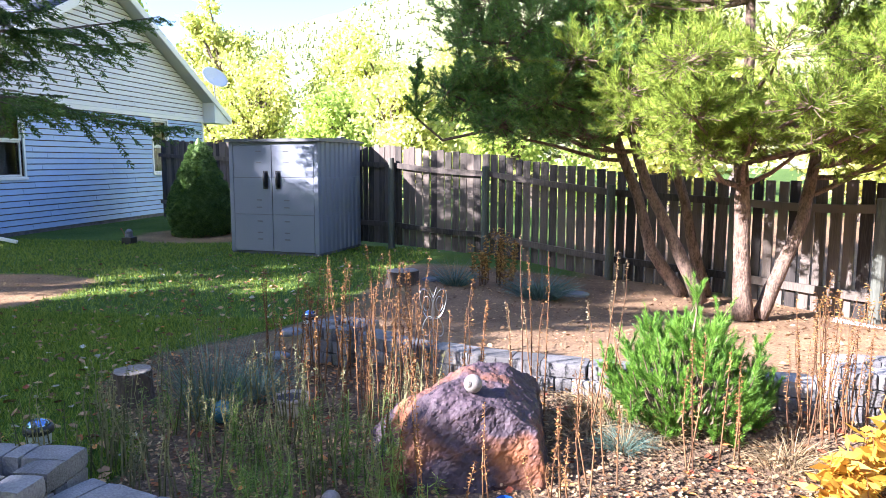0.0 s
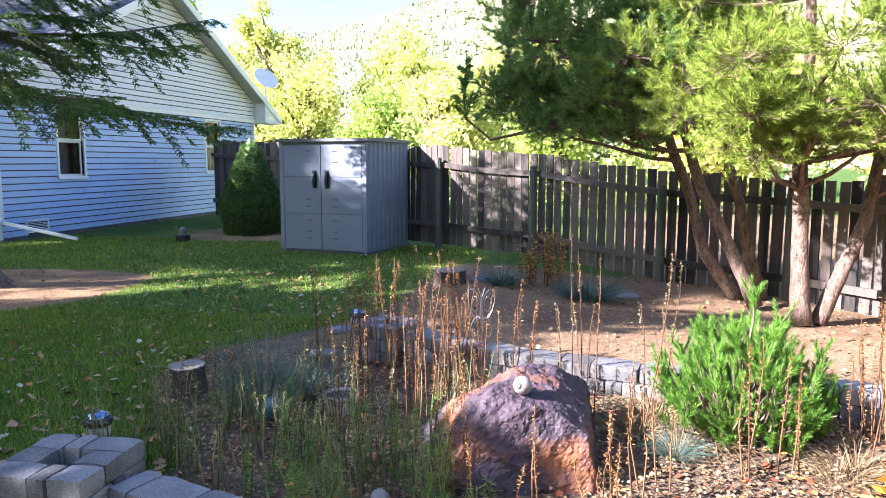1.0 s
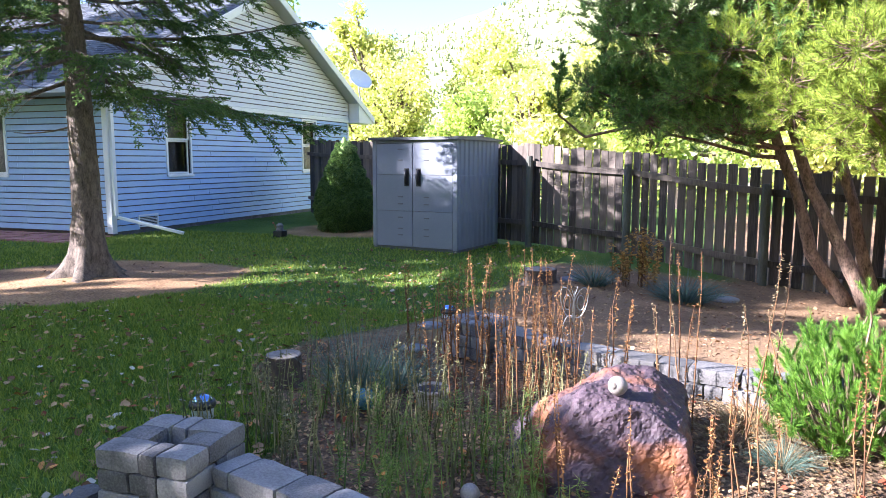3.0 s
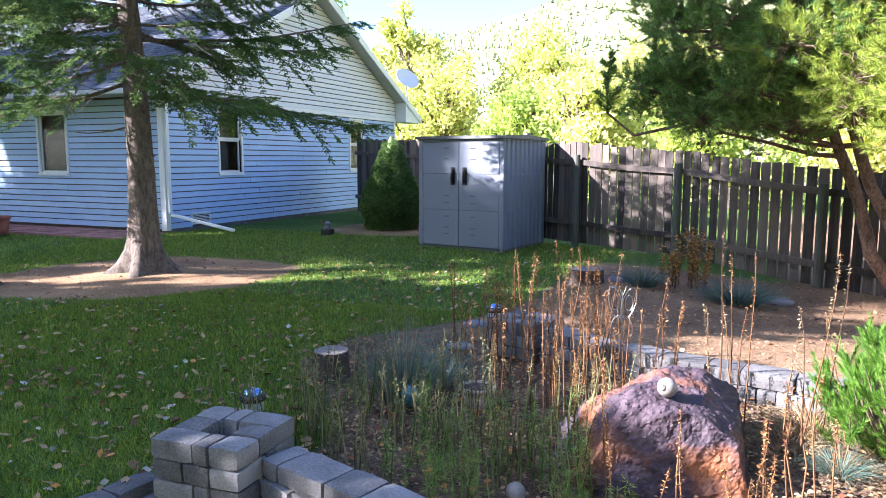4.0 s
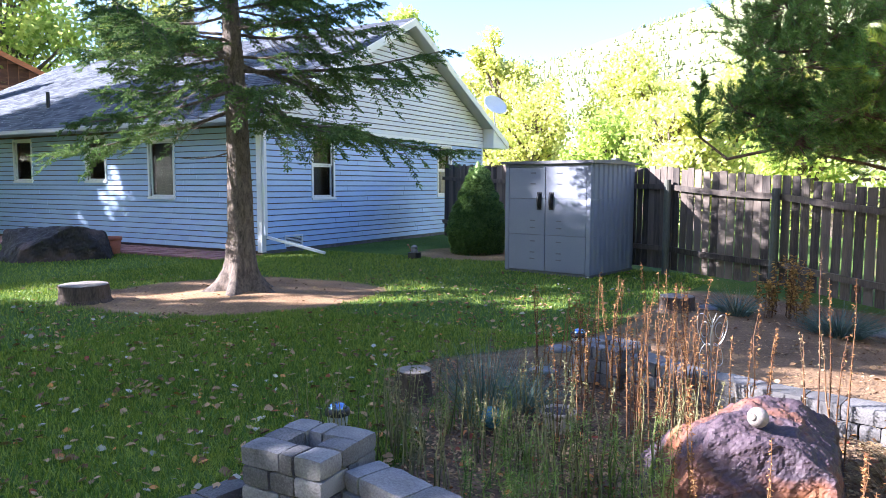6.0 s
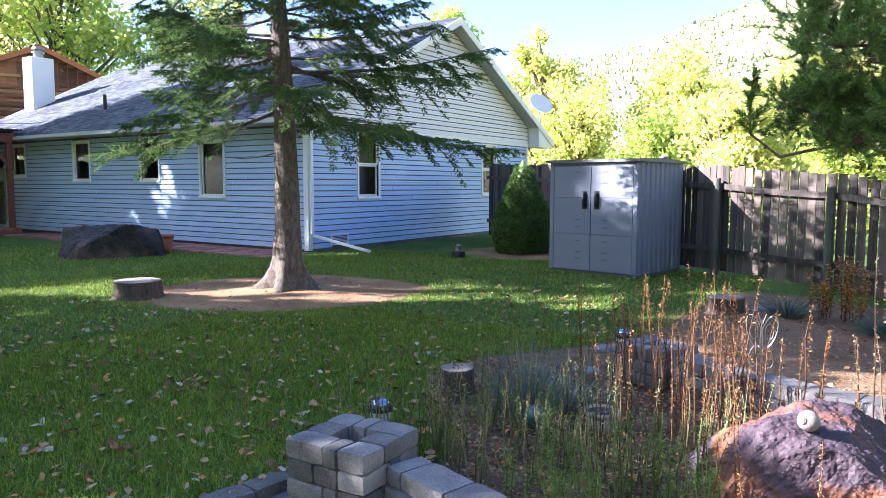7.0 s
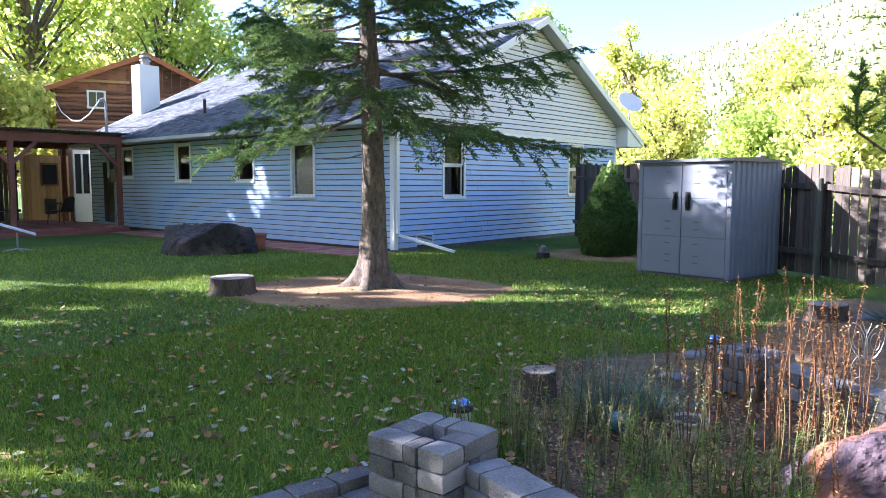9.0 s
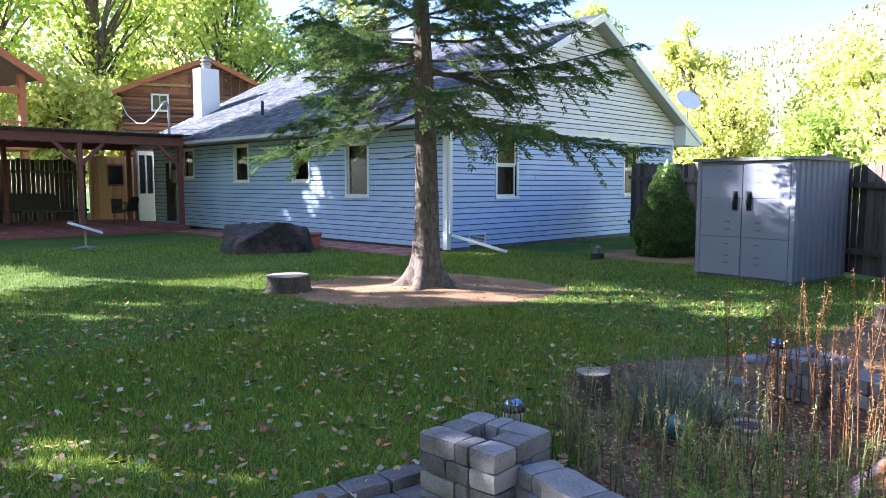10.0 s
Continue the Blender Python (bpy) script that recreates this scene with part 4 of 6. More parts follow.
def make_mugo():
    rng = random.Random(8)
    cx, cy = 0.79, 4.10
    bush = thing("mugo_pine", "dense fresh green mugo pine bush in the bed", "shrub", (cx, cy, 0.0))
    P, D, LL, tw = [], [], [], []
    # upright leafy candles over a lobed dome, each ringed by shorter side shoots
    tops = [(0.02, 0.02, 0.92), (0.26, 0.06, 0.78), (-0.24, 0.04, 0.74), (0.10, 0.22, 0.80), (-0.10, -0.16, 0.72), (0.14, -0.20, 0.70)]
    for i in range(125):
        g, e = i * 2.39996, math.acos(1 - 1.45 * (i + 0.5) / 125)
        lump = 1 + 0.30 * noise.noise(Vector((math.cos(g) * 1.9, math.sin(g) * 1.9, e * 1.9))) + rng.uniform(-0.12, 0.08)
        tops.append((0.46 * math.sin(e) * math.cos(g) * lump, 0.43 * math.sin(e) * math.sin(g) * lump, 0.34 + 0.36 * math.cos(e) * lump))
    for x, y, z in tops:
        tip = Vector((x, y, z))
        way = (Vector((x * 0.9, y * 0.9, 0)) + Vector((rng.gauss(0, 0.12), rng.gauss(0, 0.12), 0.75))).normalized()
        ln = rng.uniform(0.20, 0.30)
        root = tip - way * ln
        tw.append([((x * 0.12, y * 0.12, 0.02), 0.012), ((x * 0.55, y * 0.55, root.z * 0.6), 0.009), (tuple(root), 0.006), (tuple(tip - way * 0.05), 0.003)])
        P.append(tuple(root))
        D.append(tuple(way))
        LL.append(ln)
        for k in range(4):
            g = k * 1.5708 + rng.uniform(-0.4, 0.4)
            dd = (way + Vector((math.cos(g), math.sin(g), 0.2)) * rng.uniform(0.4, 0.7)).normalized()
            P.append(tuple(root + way * ln * rng.uniform(0.05, 0.5)))
            D.append(tuple(dd))
            LL.append(rng.uniform(0.08, 0.15))
    for path in tw:
        part("branch", tubes([path], 4), M_PINEBARK, bush)
    V, F = shoot_needles(np.array(P), np.array(D), np.array(LL), 190, 0.038, 0.0028, 0.52)
    soup("needles", V, F, M_MUGO, bush, kind="stuff")


def make_topiary(x, y, h, r):
    rng = random.Random(14)
    z = ground_z(x, y)
    t = thing("dwarf_spruce", "dense cone-shaped dwarf spruce on the lawn by the house", "shrub", (x, y, z))
    part("trunk", tubes([[((0, 0, -0.05), 0.05), ((0, 0, h * 0.6), 0.02)]], 8), M_BARK, t)
    prof = lambda s: r * (0.80 + 0.9 * s if s < 0.22 else (1.0 - ((s - 0.22) / 0.80) ** 1.2))
    V, F = [], []
    seg, rings = 40, 34
    for j in range(rings):
        s = j / (rings - 1)
        for k in range(seg):
            g = 2 * math.pi * k / seg
            q = Vector((math.cos(g) * 3.0, math.sin(g) * 3.0, s * h * 2.7))
            lump = 1 + 0.22 * noise.noise(q) + 0.15 * noise.noise(q * 2.3)
            rr = max(0.01, prof(s)) * lump * 0.76
            V.append((rr * math.cos(g), rr * math.sin(g), 0.03 + s * h * 0.97))
    for j in range(rings - 1):
        for k in range(seg):
            F.append((j * seg + k, j * seg + (k + 1) % seg, (j + 1) * seg + (k + 1) % seg, (j + 1) * seg + k))
    part("crown", (V, F), M_TOPIARY, t, smooth=True)
    # knobby sprays of short needles all over the crown
    n, per = 460, 280
    P, R = [], []
    for k in range(n):
        a, b = 1 - math.sqrt(1 - (k + 0.5) / n * 0.995), k * 2.39996
        q = Vector((math.cos(b) * 3.0, math.sin(b) * 3.0, a * h * 2.7))
        rr = max(0.01, prof(a)) * (1 + 0.14 * noise.noise(q) + 0.12 * noise.noise(q * 2.3)) * rng.uniform(0.78, 0.92)
        P.append((rr * math.cos(b), rr * math.sin(b), 0.03 + a * h * 0.97))
    P = np.array(P)
    out = P * np.array([1, 1, 0])
    out = out / (np.linalg.norm(out, axis=1, keepdims=True) + 1e-6) + np.array([0, 0, 0.35])
    D = np.repeat(out, per, 0) * 0.8 + np.random.normal(size=(n * per, 3)) * 0.8
    D /= np.linalg.norm(D, axis=1, keepdims=True)
    C = np.repeat(P, per, 0) + D * np.repeat(np.random.uniform(0.05, 0.10, n), per)[:, None]
    V, F = blades(C, D, np.random.uniform(0.03, 0.055, n * per), np.random.uniform(0.010, 0.016, n * per))
    soup("needles", V, F, M_TOPIARY, t, kind="stuff")


def broadleaf(x, y, h, r, z0, n, leaf, material, seed, label, trunk_r=0.25, lean=(0, 0), blobs=14, gap=0.75, name="poplar_tree", narrow=1.0):
    """A leafy tree: trunk, limbs, and leaf clusters round the limb ends."""
    rng = random.Random(seed)
    np.random.seed(seed)
    t = thing(name, label, "tree", (x, y, -0.05))
    top = Vector((lean[0], lean[1], h * 0.72))
    tr = [((0, 0, 0), trunk_r * 1.3), (tuple(top * 0.1), trunk_r), (tuple(top * 0.5 + Vector((0.3, -0.2, 0))), trunk_r * 0.6), (tuple(top), trunk_r * 0.1)]
    part("trunk", tubes([tr], 9, 0.1), M_BARK, t, smooth=True)
    P, C = [], []
    paths = []
    for k in range(blobs):
        u = Vector((rng.gauss(0, 1), rng.gauss(0, 1), rng.gauss(0, 1))).normalized() * rng.uniform(0.35, 1.0)
        u.z = min(u.z, 0.72)
        zc = z0 + (h - z0) * 0.5
        c = Vector((u.x * r * 0.85, u.y * r * 0.85, zc + u.z * (h - z0) * 0.45)) + top * ((zc + u.z * 2) / h) * 0.5 * (1 if lean != (0, 0) else 0)
        rr = r * rng.uniform(0.18, 0.36)
        s = max(0.2, min(0.85, c.z / h - 0.18))
        b = Vector(tr[1][0]).lerp(top, s)
        paths.append(bend(b, c, -0.3, 5, trunk_r * 0.35, 0.03, k + seed))
        m = int(n / blobs)
        d = unit(m)
        rad = rr * np.random.uniform(0.25, 1.0, m) ** 0.6
        q = d * rad[:, None] * np.array([1, 1, narrow])
        # thin the cluster along noise so that gaps show
        q += np.random.normal(size=(m, 3)) * rr * 0.22 + np.array(c)
        P.append(q)
    for path in paths:
        part("limb", tubes([path], 5), M_BARK, t)
    P = np.concatenate(P)
    V, F = blades(P, unit(len(P), -0.3), np.random.uniform(0.7, 1.3, len(P)) * leaf, np.random.uniform(0.5, 0.8, len(P)) * leaf, quad=True)
    soup("crown", V, F, material, t, kind="stuff")
    return t


make_spruce()
pines()
make_mugo()
make_topiary(-7.2, 13.75, 2.02, 0.67)


# ---- trees that shade the garden, behind and beside the camera ----
SHADE = ((-7.6, -17, 20, 2.2, 2.5, 12000, 0.40), (-13.7, -18, 18, 2.7, 2.5, 11000, 0.30), (-11.7, -26, 22, 1.9, 3, 7000, 0.34), (-17.4, -27, 23, 2.8, 4, 11000, 0.5), (-20.6, -31, 24, 2.8, 5, 8000, 0.45),
         (-5.2, -10.5, 10.6, 1.9, 0.3, 4800, 0.3), (-2.9, -10.5, 8.4, 1.7, 0.3, 1900, 0.3), (0.0, -10.5, 6.6, 2.0, 0.3, 3000, 0.3), (3.5, -10.5, 6.0, 2.0, 0.3, 5000, 0.3))
for i, (s, a, h, r, z0, n, lf) in enumerate(SHADE):
    broadleaf(s * 0.57 + a * 0.82, -s * 0.82 + a * 0.57, h, r, z0, n, lf, M_GREENLEAF, 70 + i, "leafy tree that shades the lawn", 0.3 if h > 10 else 0.12, blobs=30)


# unseen trees added out of view to cut skylight on the house walls
for i, (x, y, h, r) in enumerate(((-21, -22, 17, 5.5), (-12.5, -16, 15, 5.0), (-3, -15, 13, 4.8), (6.5, -13, 12, 4.5), (14, -6, 11, 4.2), (-30, -4.5, 17, 3.0), (-38, -1.5, 15, 3.6))):
    broadleaf(x, y, h, r, 0.5, 8000, 0.55, M_GREENLEAF, 90 + i, "unseen leafy tree added to block skylight", 0.3, blobs=40)


# ---- distance: poplars, hill ----
FAR = [
    # x, y, h, r, z0, leaves, size, yellow, seed
    (-26.5, 40.0, 11.5, 2.8, 1.0, 9000, 0.30, 0, 1), (-19.0, 37.0, 9.2, 1.9, 0.6, 6000, 0.30, 1, 2), (-17.3, 38.0, 7.4, 2.4, 0.3, 8200, 0.23, 1, 3),
    (-14.5, 34.0, 6.0, 2.4, 0.2, 8000, 0.21, 1, 4), (-12.0, 42.0, 8.2, 3.0, 0.2, 8200, 0.25, 1, 5), (-9.3, 36.0, 6.4, 2.5, 0.2, 8200, 0.21, 1, 6),
    (-6.0, 40.0, 7.4, 2.8, 0.2, 8200, 0.23, 1, 7), (-2.0, 38.0, 6.6, 2.8, 0.2, 8200, 0.23, 1, 8), (2.5, 37.0, 5.2, 2.6, 0.2, 8000, 0.23, 1, 9), (8.0, 34.0, 6.0, 2.8, 0.2, 8000, 0.23, 1, 10), (13.0, 30.0, 6.0, 2.8, 0.2, 5000, 0.30, 0, 11),
    (-4.5, 25.0, 3.4, 2.2, 0.1, 7000, 0.20, 1, 31), (-0.5, 24.0, 3.2, 2.4, 0.1, 7000, 0.20, 0, 32), (3.5, 22.5, 3.3, 2.4, 0.1, 7000, 0.20, 1, 33), (8.0, 20.0, 3.4, 2.4, 0.1, 7000, 0.20, 1, 34), (-9.0, 29.0, 3.6, 2.4, 0.1, 7000, 0.20, 0, 35),
    (-21.5, 48.0, 7.5, 3.0, 0.2, 4200, 0.34, 1, 12), (-6.0, 50.0, 6.5, 3.2, 0.2, 4600, 0.36, 1, 13), (-13.5, 55.0, 8.0, 3.4, 0.2, 4600, 0.36, 0, 24),
    (-40.0, 22.0, 15.0, 4.6, 1.0, 7000, 0.36, 0, 14), (-46.0, 16.0, 18.0, 5.4, 1.0, 7500, 0.38, 0, 15), (-43.0, 10.0, 17.0, 5.0, 0.6, 7500, 0.36, 0, 16), (-36.0, 28.0, 11.0, 3.8, 1.0, 9000, 0.34, 1, 17),
    (-52.0, 24.0, 18.0, 5.4, 1.0, 9000, 0.40, 1, 18), (-33.0, 34.0, 9.5, 3.2, 0.6, 7000, 0.32, 0, 22),
    (-44.0, 6.0, 8.0, 4.0, 0.2, 6000, 0.36, 0, 23), (-41.0, 12.5, 7.0, 3.6, 0.2, 9000, 0.34, 1, 25), (-48.0, 20.0, 9.0, 4.2, 0.2, 9000, 0.36, 1, 26),
]
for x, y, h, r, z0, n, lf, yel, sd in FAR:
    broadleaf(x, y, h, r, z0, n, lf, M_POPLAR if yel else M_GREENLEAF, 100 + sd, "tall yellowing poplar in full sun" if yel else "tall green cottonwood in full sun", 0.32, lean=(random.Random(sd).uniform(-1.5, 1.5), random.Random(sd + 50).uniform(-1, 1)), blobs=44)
np.random.seed(77)

M_HILL = mat("dry grassy hillside", (0.22, 0.24, 0.10), (0.36, 0.35, 0.17), 0.95, 0.015, 0.25, 0.3, dist=2.0)
M_HILLTREE = mat("hillside pines", (0.19, 0.235, 0.08), (0.31, 0.35, 0.13), 0.9, 0.03, 0.3, 0, per=0.5)


def hill_top(az):
    """The hill's height in degrees over the horizon by azimuth, degrees left of north."""
    # azimuths out of view are added height that blocks low skylight
    pts = ((-180, 20), (-120, 19), (-60, 13), (-25, 17), (-5, 15.5), (5, 14.2), (13, 12.2), (18, 10.8), (23, 9.3), (29, 7.6), (36, 6.0), (50, 5.5), (80, 6.5), (105, 8), (150, 18), (180, 20))
    for (a, h), (b, k) in zip(pts, pts[1:]):
        if a <= az <= b:
            return h + (k - h) * (az - a) / (b - a)
    return 6.0


def hill_point(az, s):
    d = 170 + 420 * s
    e = hill_top(az) * (0.06 + 0.94 * smooth01(s * 1.02))
    g = math.radians(az)
    x, y = -math.sin(g) * d, math.cos(g) * d
    z = 1.5 + d * math.tan(math.radians(e)) + (5 * noise.noise(Vector((x, y, 0)) * 0.012) + 2.5 * noise.noise(Vector((x, y, 0)) * 0.04)) * min(1, s * 4)
    return x, y, (z if s > 0 else -1.0)


def make_hill():
    azs = np.arange(-180, 181, 1.0)
    ss = np.linspace(0, 1.0, 26)
    V = [hill_point(a, s) for s in ss for a in azs]
    k = len(azs)
    F = [(j * k + i + 1, j * k + i, (j + 1) * k + i, (j + 1) * k + i + 1) for j in range(len(ss) - 1) for i in range(k - 1)]
    hill = part("hill", (V, F), M_HILL, smooth=True)
    tagged(hill, "sunlit hillside scattered with pines, carried round unseen to block skylight", "hill", kind="structure")
    rng = random.Random(6)
    V, F = [], []
    for _ in range(14000):
        az, s = rng.uniform(-30, 75), rng.uniform(0.08, 0.99)
        x, y, z = hill_point(az, s)
        if noise.noise(Vector((x, y, 4)) * 0.02) < -0.12 + rng.uniform(-0.2, 0.2):
            continue
        h, r = rng.uniform(1.8, 3.8), rng.uniform(0.8, 1.5)
        for tier in range(2):
            b = len(V)
            z0, z1, rr = z + h * (0.08 + 0.35 * tier), z + h * (0.65 + 0.35 * tier), r * (1 - 0.35 * tier)
            for k in range(5):
                g = k * 1.2566 + rng.uniform(-0.3, 0.3)
                V.append((x + rr * math.cos(g), y + rr * math.sin(g), z0 + rng.uniform(-0.4, 0.4)))
            V.append((x, y, z1))
            F += [(b + k, b + (k + 1) % 5, b + 5) for k in range(5)]
    part("hillside_pines", (V, F), M_HILLTREE, None, "distant pines dotted over the hillside", "stuff")["category"] = "trees"


make_hill()


# ---- rocks, stumps and ornaments of the bed ----
def cut_rock(r, planes, seed, rough=0.05, sub=6):
    bm = bmesh.new()
    bmesh.ops.create_icosphere(bm, subdivisions=sub, radius=1)
    pl = [(Vector(n).normalized(), d) for n, d in planes]
    for v in bm.verts:
        v.co = Vector((v.co.x * r[0], v.co.y * r[1], v.co.z * r[2]))
        for n, d in pl:
            k = v.co.dot(n)
            if k > d:
                v.co -= n * (k - d) * 0.96
        q = v.co * 3.0 + Vector((seed, seed * 2, 0))
        layer = math.sin(v.co.z * 38 + v.co.x * 22 + 4 * noise.noise(q))
        v.co += v.co.normalized() * (rough * noise.noise(q) + rough * 0.5 * noise.noise(q * 3) + rough * 0.28 * noise.noise(q * 8) + rough * 0.14 * noise.noise(q * 20) + rough * 0.12 * layer)
    return bm


def rock_material(name, base, stain, pale, scale):
    m = mat(name, base[0], base[1], 0.7, scale, scale * 9, 0.9, dist=0.02, mix=0.45)
    n, l = m.node_tree.nodes, m.node_tree.links
    b = n["Principled BSDF"]
    src = b.inputs["Base Color"].links[0].from_socket
    tc = n.new("ShaderNodeTexCoord")
    for colour, sc, lo, hi, off in ((stain, scale * 0.9, 0.53, 0.66, 3.0), (pale, scale * 2.6, 0.70, 0.80, 11.0)):
        mp = n.new("ShaderNodeMapping")
        mp.inputs["Location"].default_value = (off, off, off)
        l.new(tc.outputs["Object"], mp.inputs[0])
        t = n.new("ShaderNodeTexNoise")
        t.inputs["Scale"].default_value, t.inputs["Detail"].default_value = sc, 8
        l.new(mp.outputs[0], t.inputs["Vector"])
        r = n.new("ShaderNodeMapRange")
        r.inputs[1].default_value, r.inputs[2].default_value = lo, hi
        l.new(t.outputs[0], r.inputs[0])
        mx = n.new("ShaderNodeMix")
        mx.data_type = "RGBA"
        l.new(r.outputs[0], mx.inputs[0])
        l.new(src, mx.inputs[6])
        mx.inputs[7].default_value = (*colour, 1)
        src = mx.outputs[2]
    l.new(src, b.inputs["Base Color"])
    return m


M_BOULDER = rock_material("purple boulder with rusty stains", ((0.020, 0.014, 0.021), (0.095, 0.060, 0.072)), (0.27, 0.10, 0.035), (0.32, 0.34, 0.28), 2.6)
M_BLACKROCK = rock_material("dark brown boulder with pale scuffs", ((0.010, 0.008, 0.007), (0.032, 0.025, 0.024)), (0.10, 0.065, 0.055), (0.15, 0.13, 0.12), 2.0)
M_CERAMIC = mat("speckled white ceramic", (0.16, 0.135, 0.12), (0.34, 0.30, 0.27), 0.55, 14, 110, 0.3)
M_BLUEGLAZE = mat("blue-green glaze", (0.03, 0.09, 0.11), (0.10, 0.22, 0.26), 0.15, 12, 40, 0.1)
M_BLUE = mat("blue glass", (0.01, 0.05, 0.22), (0.03, 0.12, 0.40), 0.1, 8, 30, 0.05)
M_CHROME = mat("blue-silver mirrored dome", (0.16, 0.27, 0.52), (0.30, 0.44, 0.70), 0.16, 30, 90, 0.1, metal=1.0)
M_FROST = mat("frosted plastic", (0.42, 0.46, 0.45), (0.55, 0.58, 0.56), 0.35, 8, 30, 0.05)
M_WIRE = mat("silver wire", (0.30, 0.30, 0.31), (0.45, 0.45, 0.46), 0.3, 8, 60, 0.1, metal=1.0)
M_POTTED = mat("weathered cream pot", (0.26, 0.22, 0.17), (0.42, 0.36, 0.29), 0.85, 8, 50, 0.3)
M_SLATE = mat("grey flagstone", (0.10, 0.105, 0.115), (0.20, 0.20, 0.215), 0.85, 5, 40, 0.5)


def stone(name, size, planes, material, place, label, grain, voxel):
    """A boulder: a block split along planes, with worn edges and a broken surface."""
    bm = box((-size[0], -size[1], -size[2], size[0], size[1], size[2]))
    for n, d in planes:
        n = Vector(n).normalized()
        bmesh.ops.bisect_plane(bm, geom=bm.verts[:] + bm.edges[:] + bm.faces[:], plane_co=n * d, plane_no=n, clear_outer=True)
        bmesh.ops.holes_fill(bm, edges=[e for e in bm.edges if e.is_boundary], sides=0)
    bmesh.ops.recalc_face_normals(bm, faces=bm.faces[:])
    ob = part(name, bm, material)
    md = ob.modifiers.new("grain", "REMESH")
    md.mode, md.voxel_size = "VOXEL", voxel
    for k, (s, st) in enumerate(((grain * 3.2, grain * 0.75), (grain, grain * 0.45), (grain * 0.3, grain * 0.22))):
        tx = bpy.data.textures.new(name + "_relief", "CLOUDS")
        tx.noise_scale, tx.noise_depth = s, 3
        md = ob.modifiers.new("relief", "DISPLACE")
        md.texture, md.strength, md.mid_level, md.texture_coords = tx, st, 0.5, "LOCAL"
    ob.matrix_basis = place
    return tagged(ob, label, "boulder")


stone("boulder", (0.56, 0.50, 0.46), (((-0.80, -0.26, 0.54), 0.36), ((0.20, -0.94, 0.26), 0.32), ((0.16, -0.14, 1.0), 0.365), ((0.1, -0.62, 0.78), 0.40), ((0.97, -0.05, 0.20), 0.385), ((-0.62, -0.78, 0.10), 0.46), ((-0.3, 0.85, 0.5), 0.38), ((0.62, -0.1, 0.78), 0.385), ((-0.45, 0.15, 0.86), 0.365), ((0.7, -0.7, 0.1), 0.44)),
      M_BOULDER, pose(-0.39, 3.50, 0.07, 0, 0, 4), "large purple-brown boulder with rust-orange stains", 0.07, 0.011)


def candle_ball():
    o = thing("ceramic_ball", "speckled white ceramic ball with a hole, on the boulder", "ornament", (-0.35, 3.36, 0.425))
    bm = bmesh.new()
    bmesh.ops.create_uvsphere(bm, u_segments=28, v_segments=18, radius=0.046)
    for v in bm.verts:
        v.co.z += 0.046
    part("body", bm, M_CERAMIC, o, smooth=True)
    bm = lathe([(0.010, 0), (0.016, 0.0), (0.018, 0.004), (0.014, 0.006), (0.010, 0.002)], 16)
    bm.transform(pose(-0.019, -0.0375, 0.058, 72, 0, -27))
    part("rim", bm, M_STUMPTOP, o)
    bm = lathe([(0.0005, 0), (0.012, 0.0), (0.012, 0.003)], 16)
    bm.transform(pose(-0.0205, -0.0405, 0.059, 72, 0, -27))
    part("hole", bm, M_BLACK, o, "dark round opening")


candle_ball()


def stump(x, y, r, h, label, seed):
    z = ground_z(x, y)
    o = thing("tree_stump", label, "stump", (x, y, z - 0.03))
    V, F = [], []
    n, zs = 28, (0, 0.08, 0.3, 0.6, 0.9, 1.0)
    for s in zs:
        for k in range(n):
            g = 2 * math.pi * k / n
            w = 1 + 0.10 * noise.noise(Vector((math.cos(g) * 2 + seed, math.sin(g) * 2, s))) + 0.05 * noise.noise(Vector((math.cos(g) * 7, math.sin(g) * 7 + seed, s * 2)))
            rr = r * w * (1 + 0.28 * math.exp(-s / 0.15))
            V.append((rr * math.cos(g), rr * math.sin(g), s * (h + 0.03) + 0.012 * noise.noise(Vector((math.cos(g) + seed, math.sin(g), 5)))))
    for j in range(len(zs) - 1):
        for k in range(n):
            F.append((j * n + k, j * n + (k + 1) % n, (j + 1) * n + (k + 1) % n, (j + 1) * n + k))
    part("bark", (V, F), M_DARKBARK, o)
    top = V[-n:]
    V2, F2 = [], []
    rings = (1.0, 0.97, 0.8, 0.6, 0.4, 0.2)
    for i, q in enumerate(rings):
        for k in range(n):
            V2.append((top[k][0] * q * 0.98, top[k][1] * q * 0.98, h + 0.03 + (0.0 if i == 0 else 0.006 + 0.005 * noise.noise(Vector((k * 0.5, i * 1.3, seed))))))
    for j in range(len(rings) - 1):
        for k in range(n):
            F2.append((j * n + k, j * n + (k + 1) % n, (j + 1) * n + (k + 1) % n, (j + 1) * n + k))
    F2.append(tuple((len(rings) - 1) * n + k for k in range(n)))
    part("cut_face", (V2, F2), M_STUMPTOP, o, "grey sawn top")


stump(-2.66, 4.12, 0.122, 0.21, "weathered grey stump at the edge of the lawn", 1)
stump(-1.80, 8.45, 0.20, 0.17, "pale cut stump on the raised soil bed", 2)
stump(-8.52, 5.42, 0.30, 0.22, "wide cut stump on bare soil by the spruce", 3)


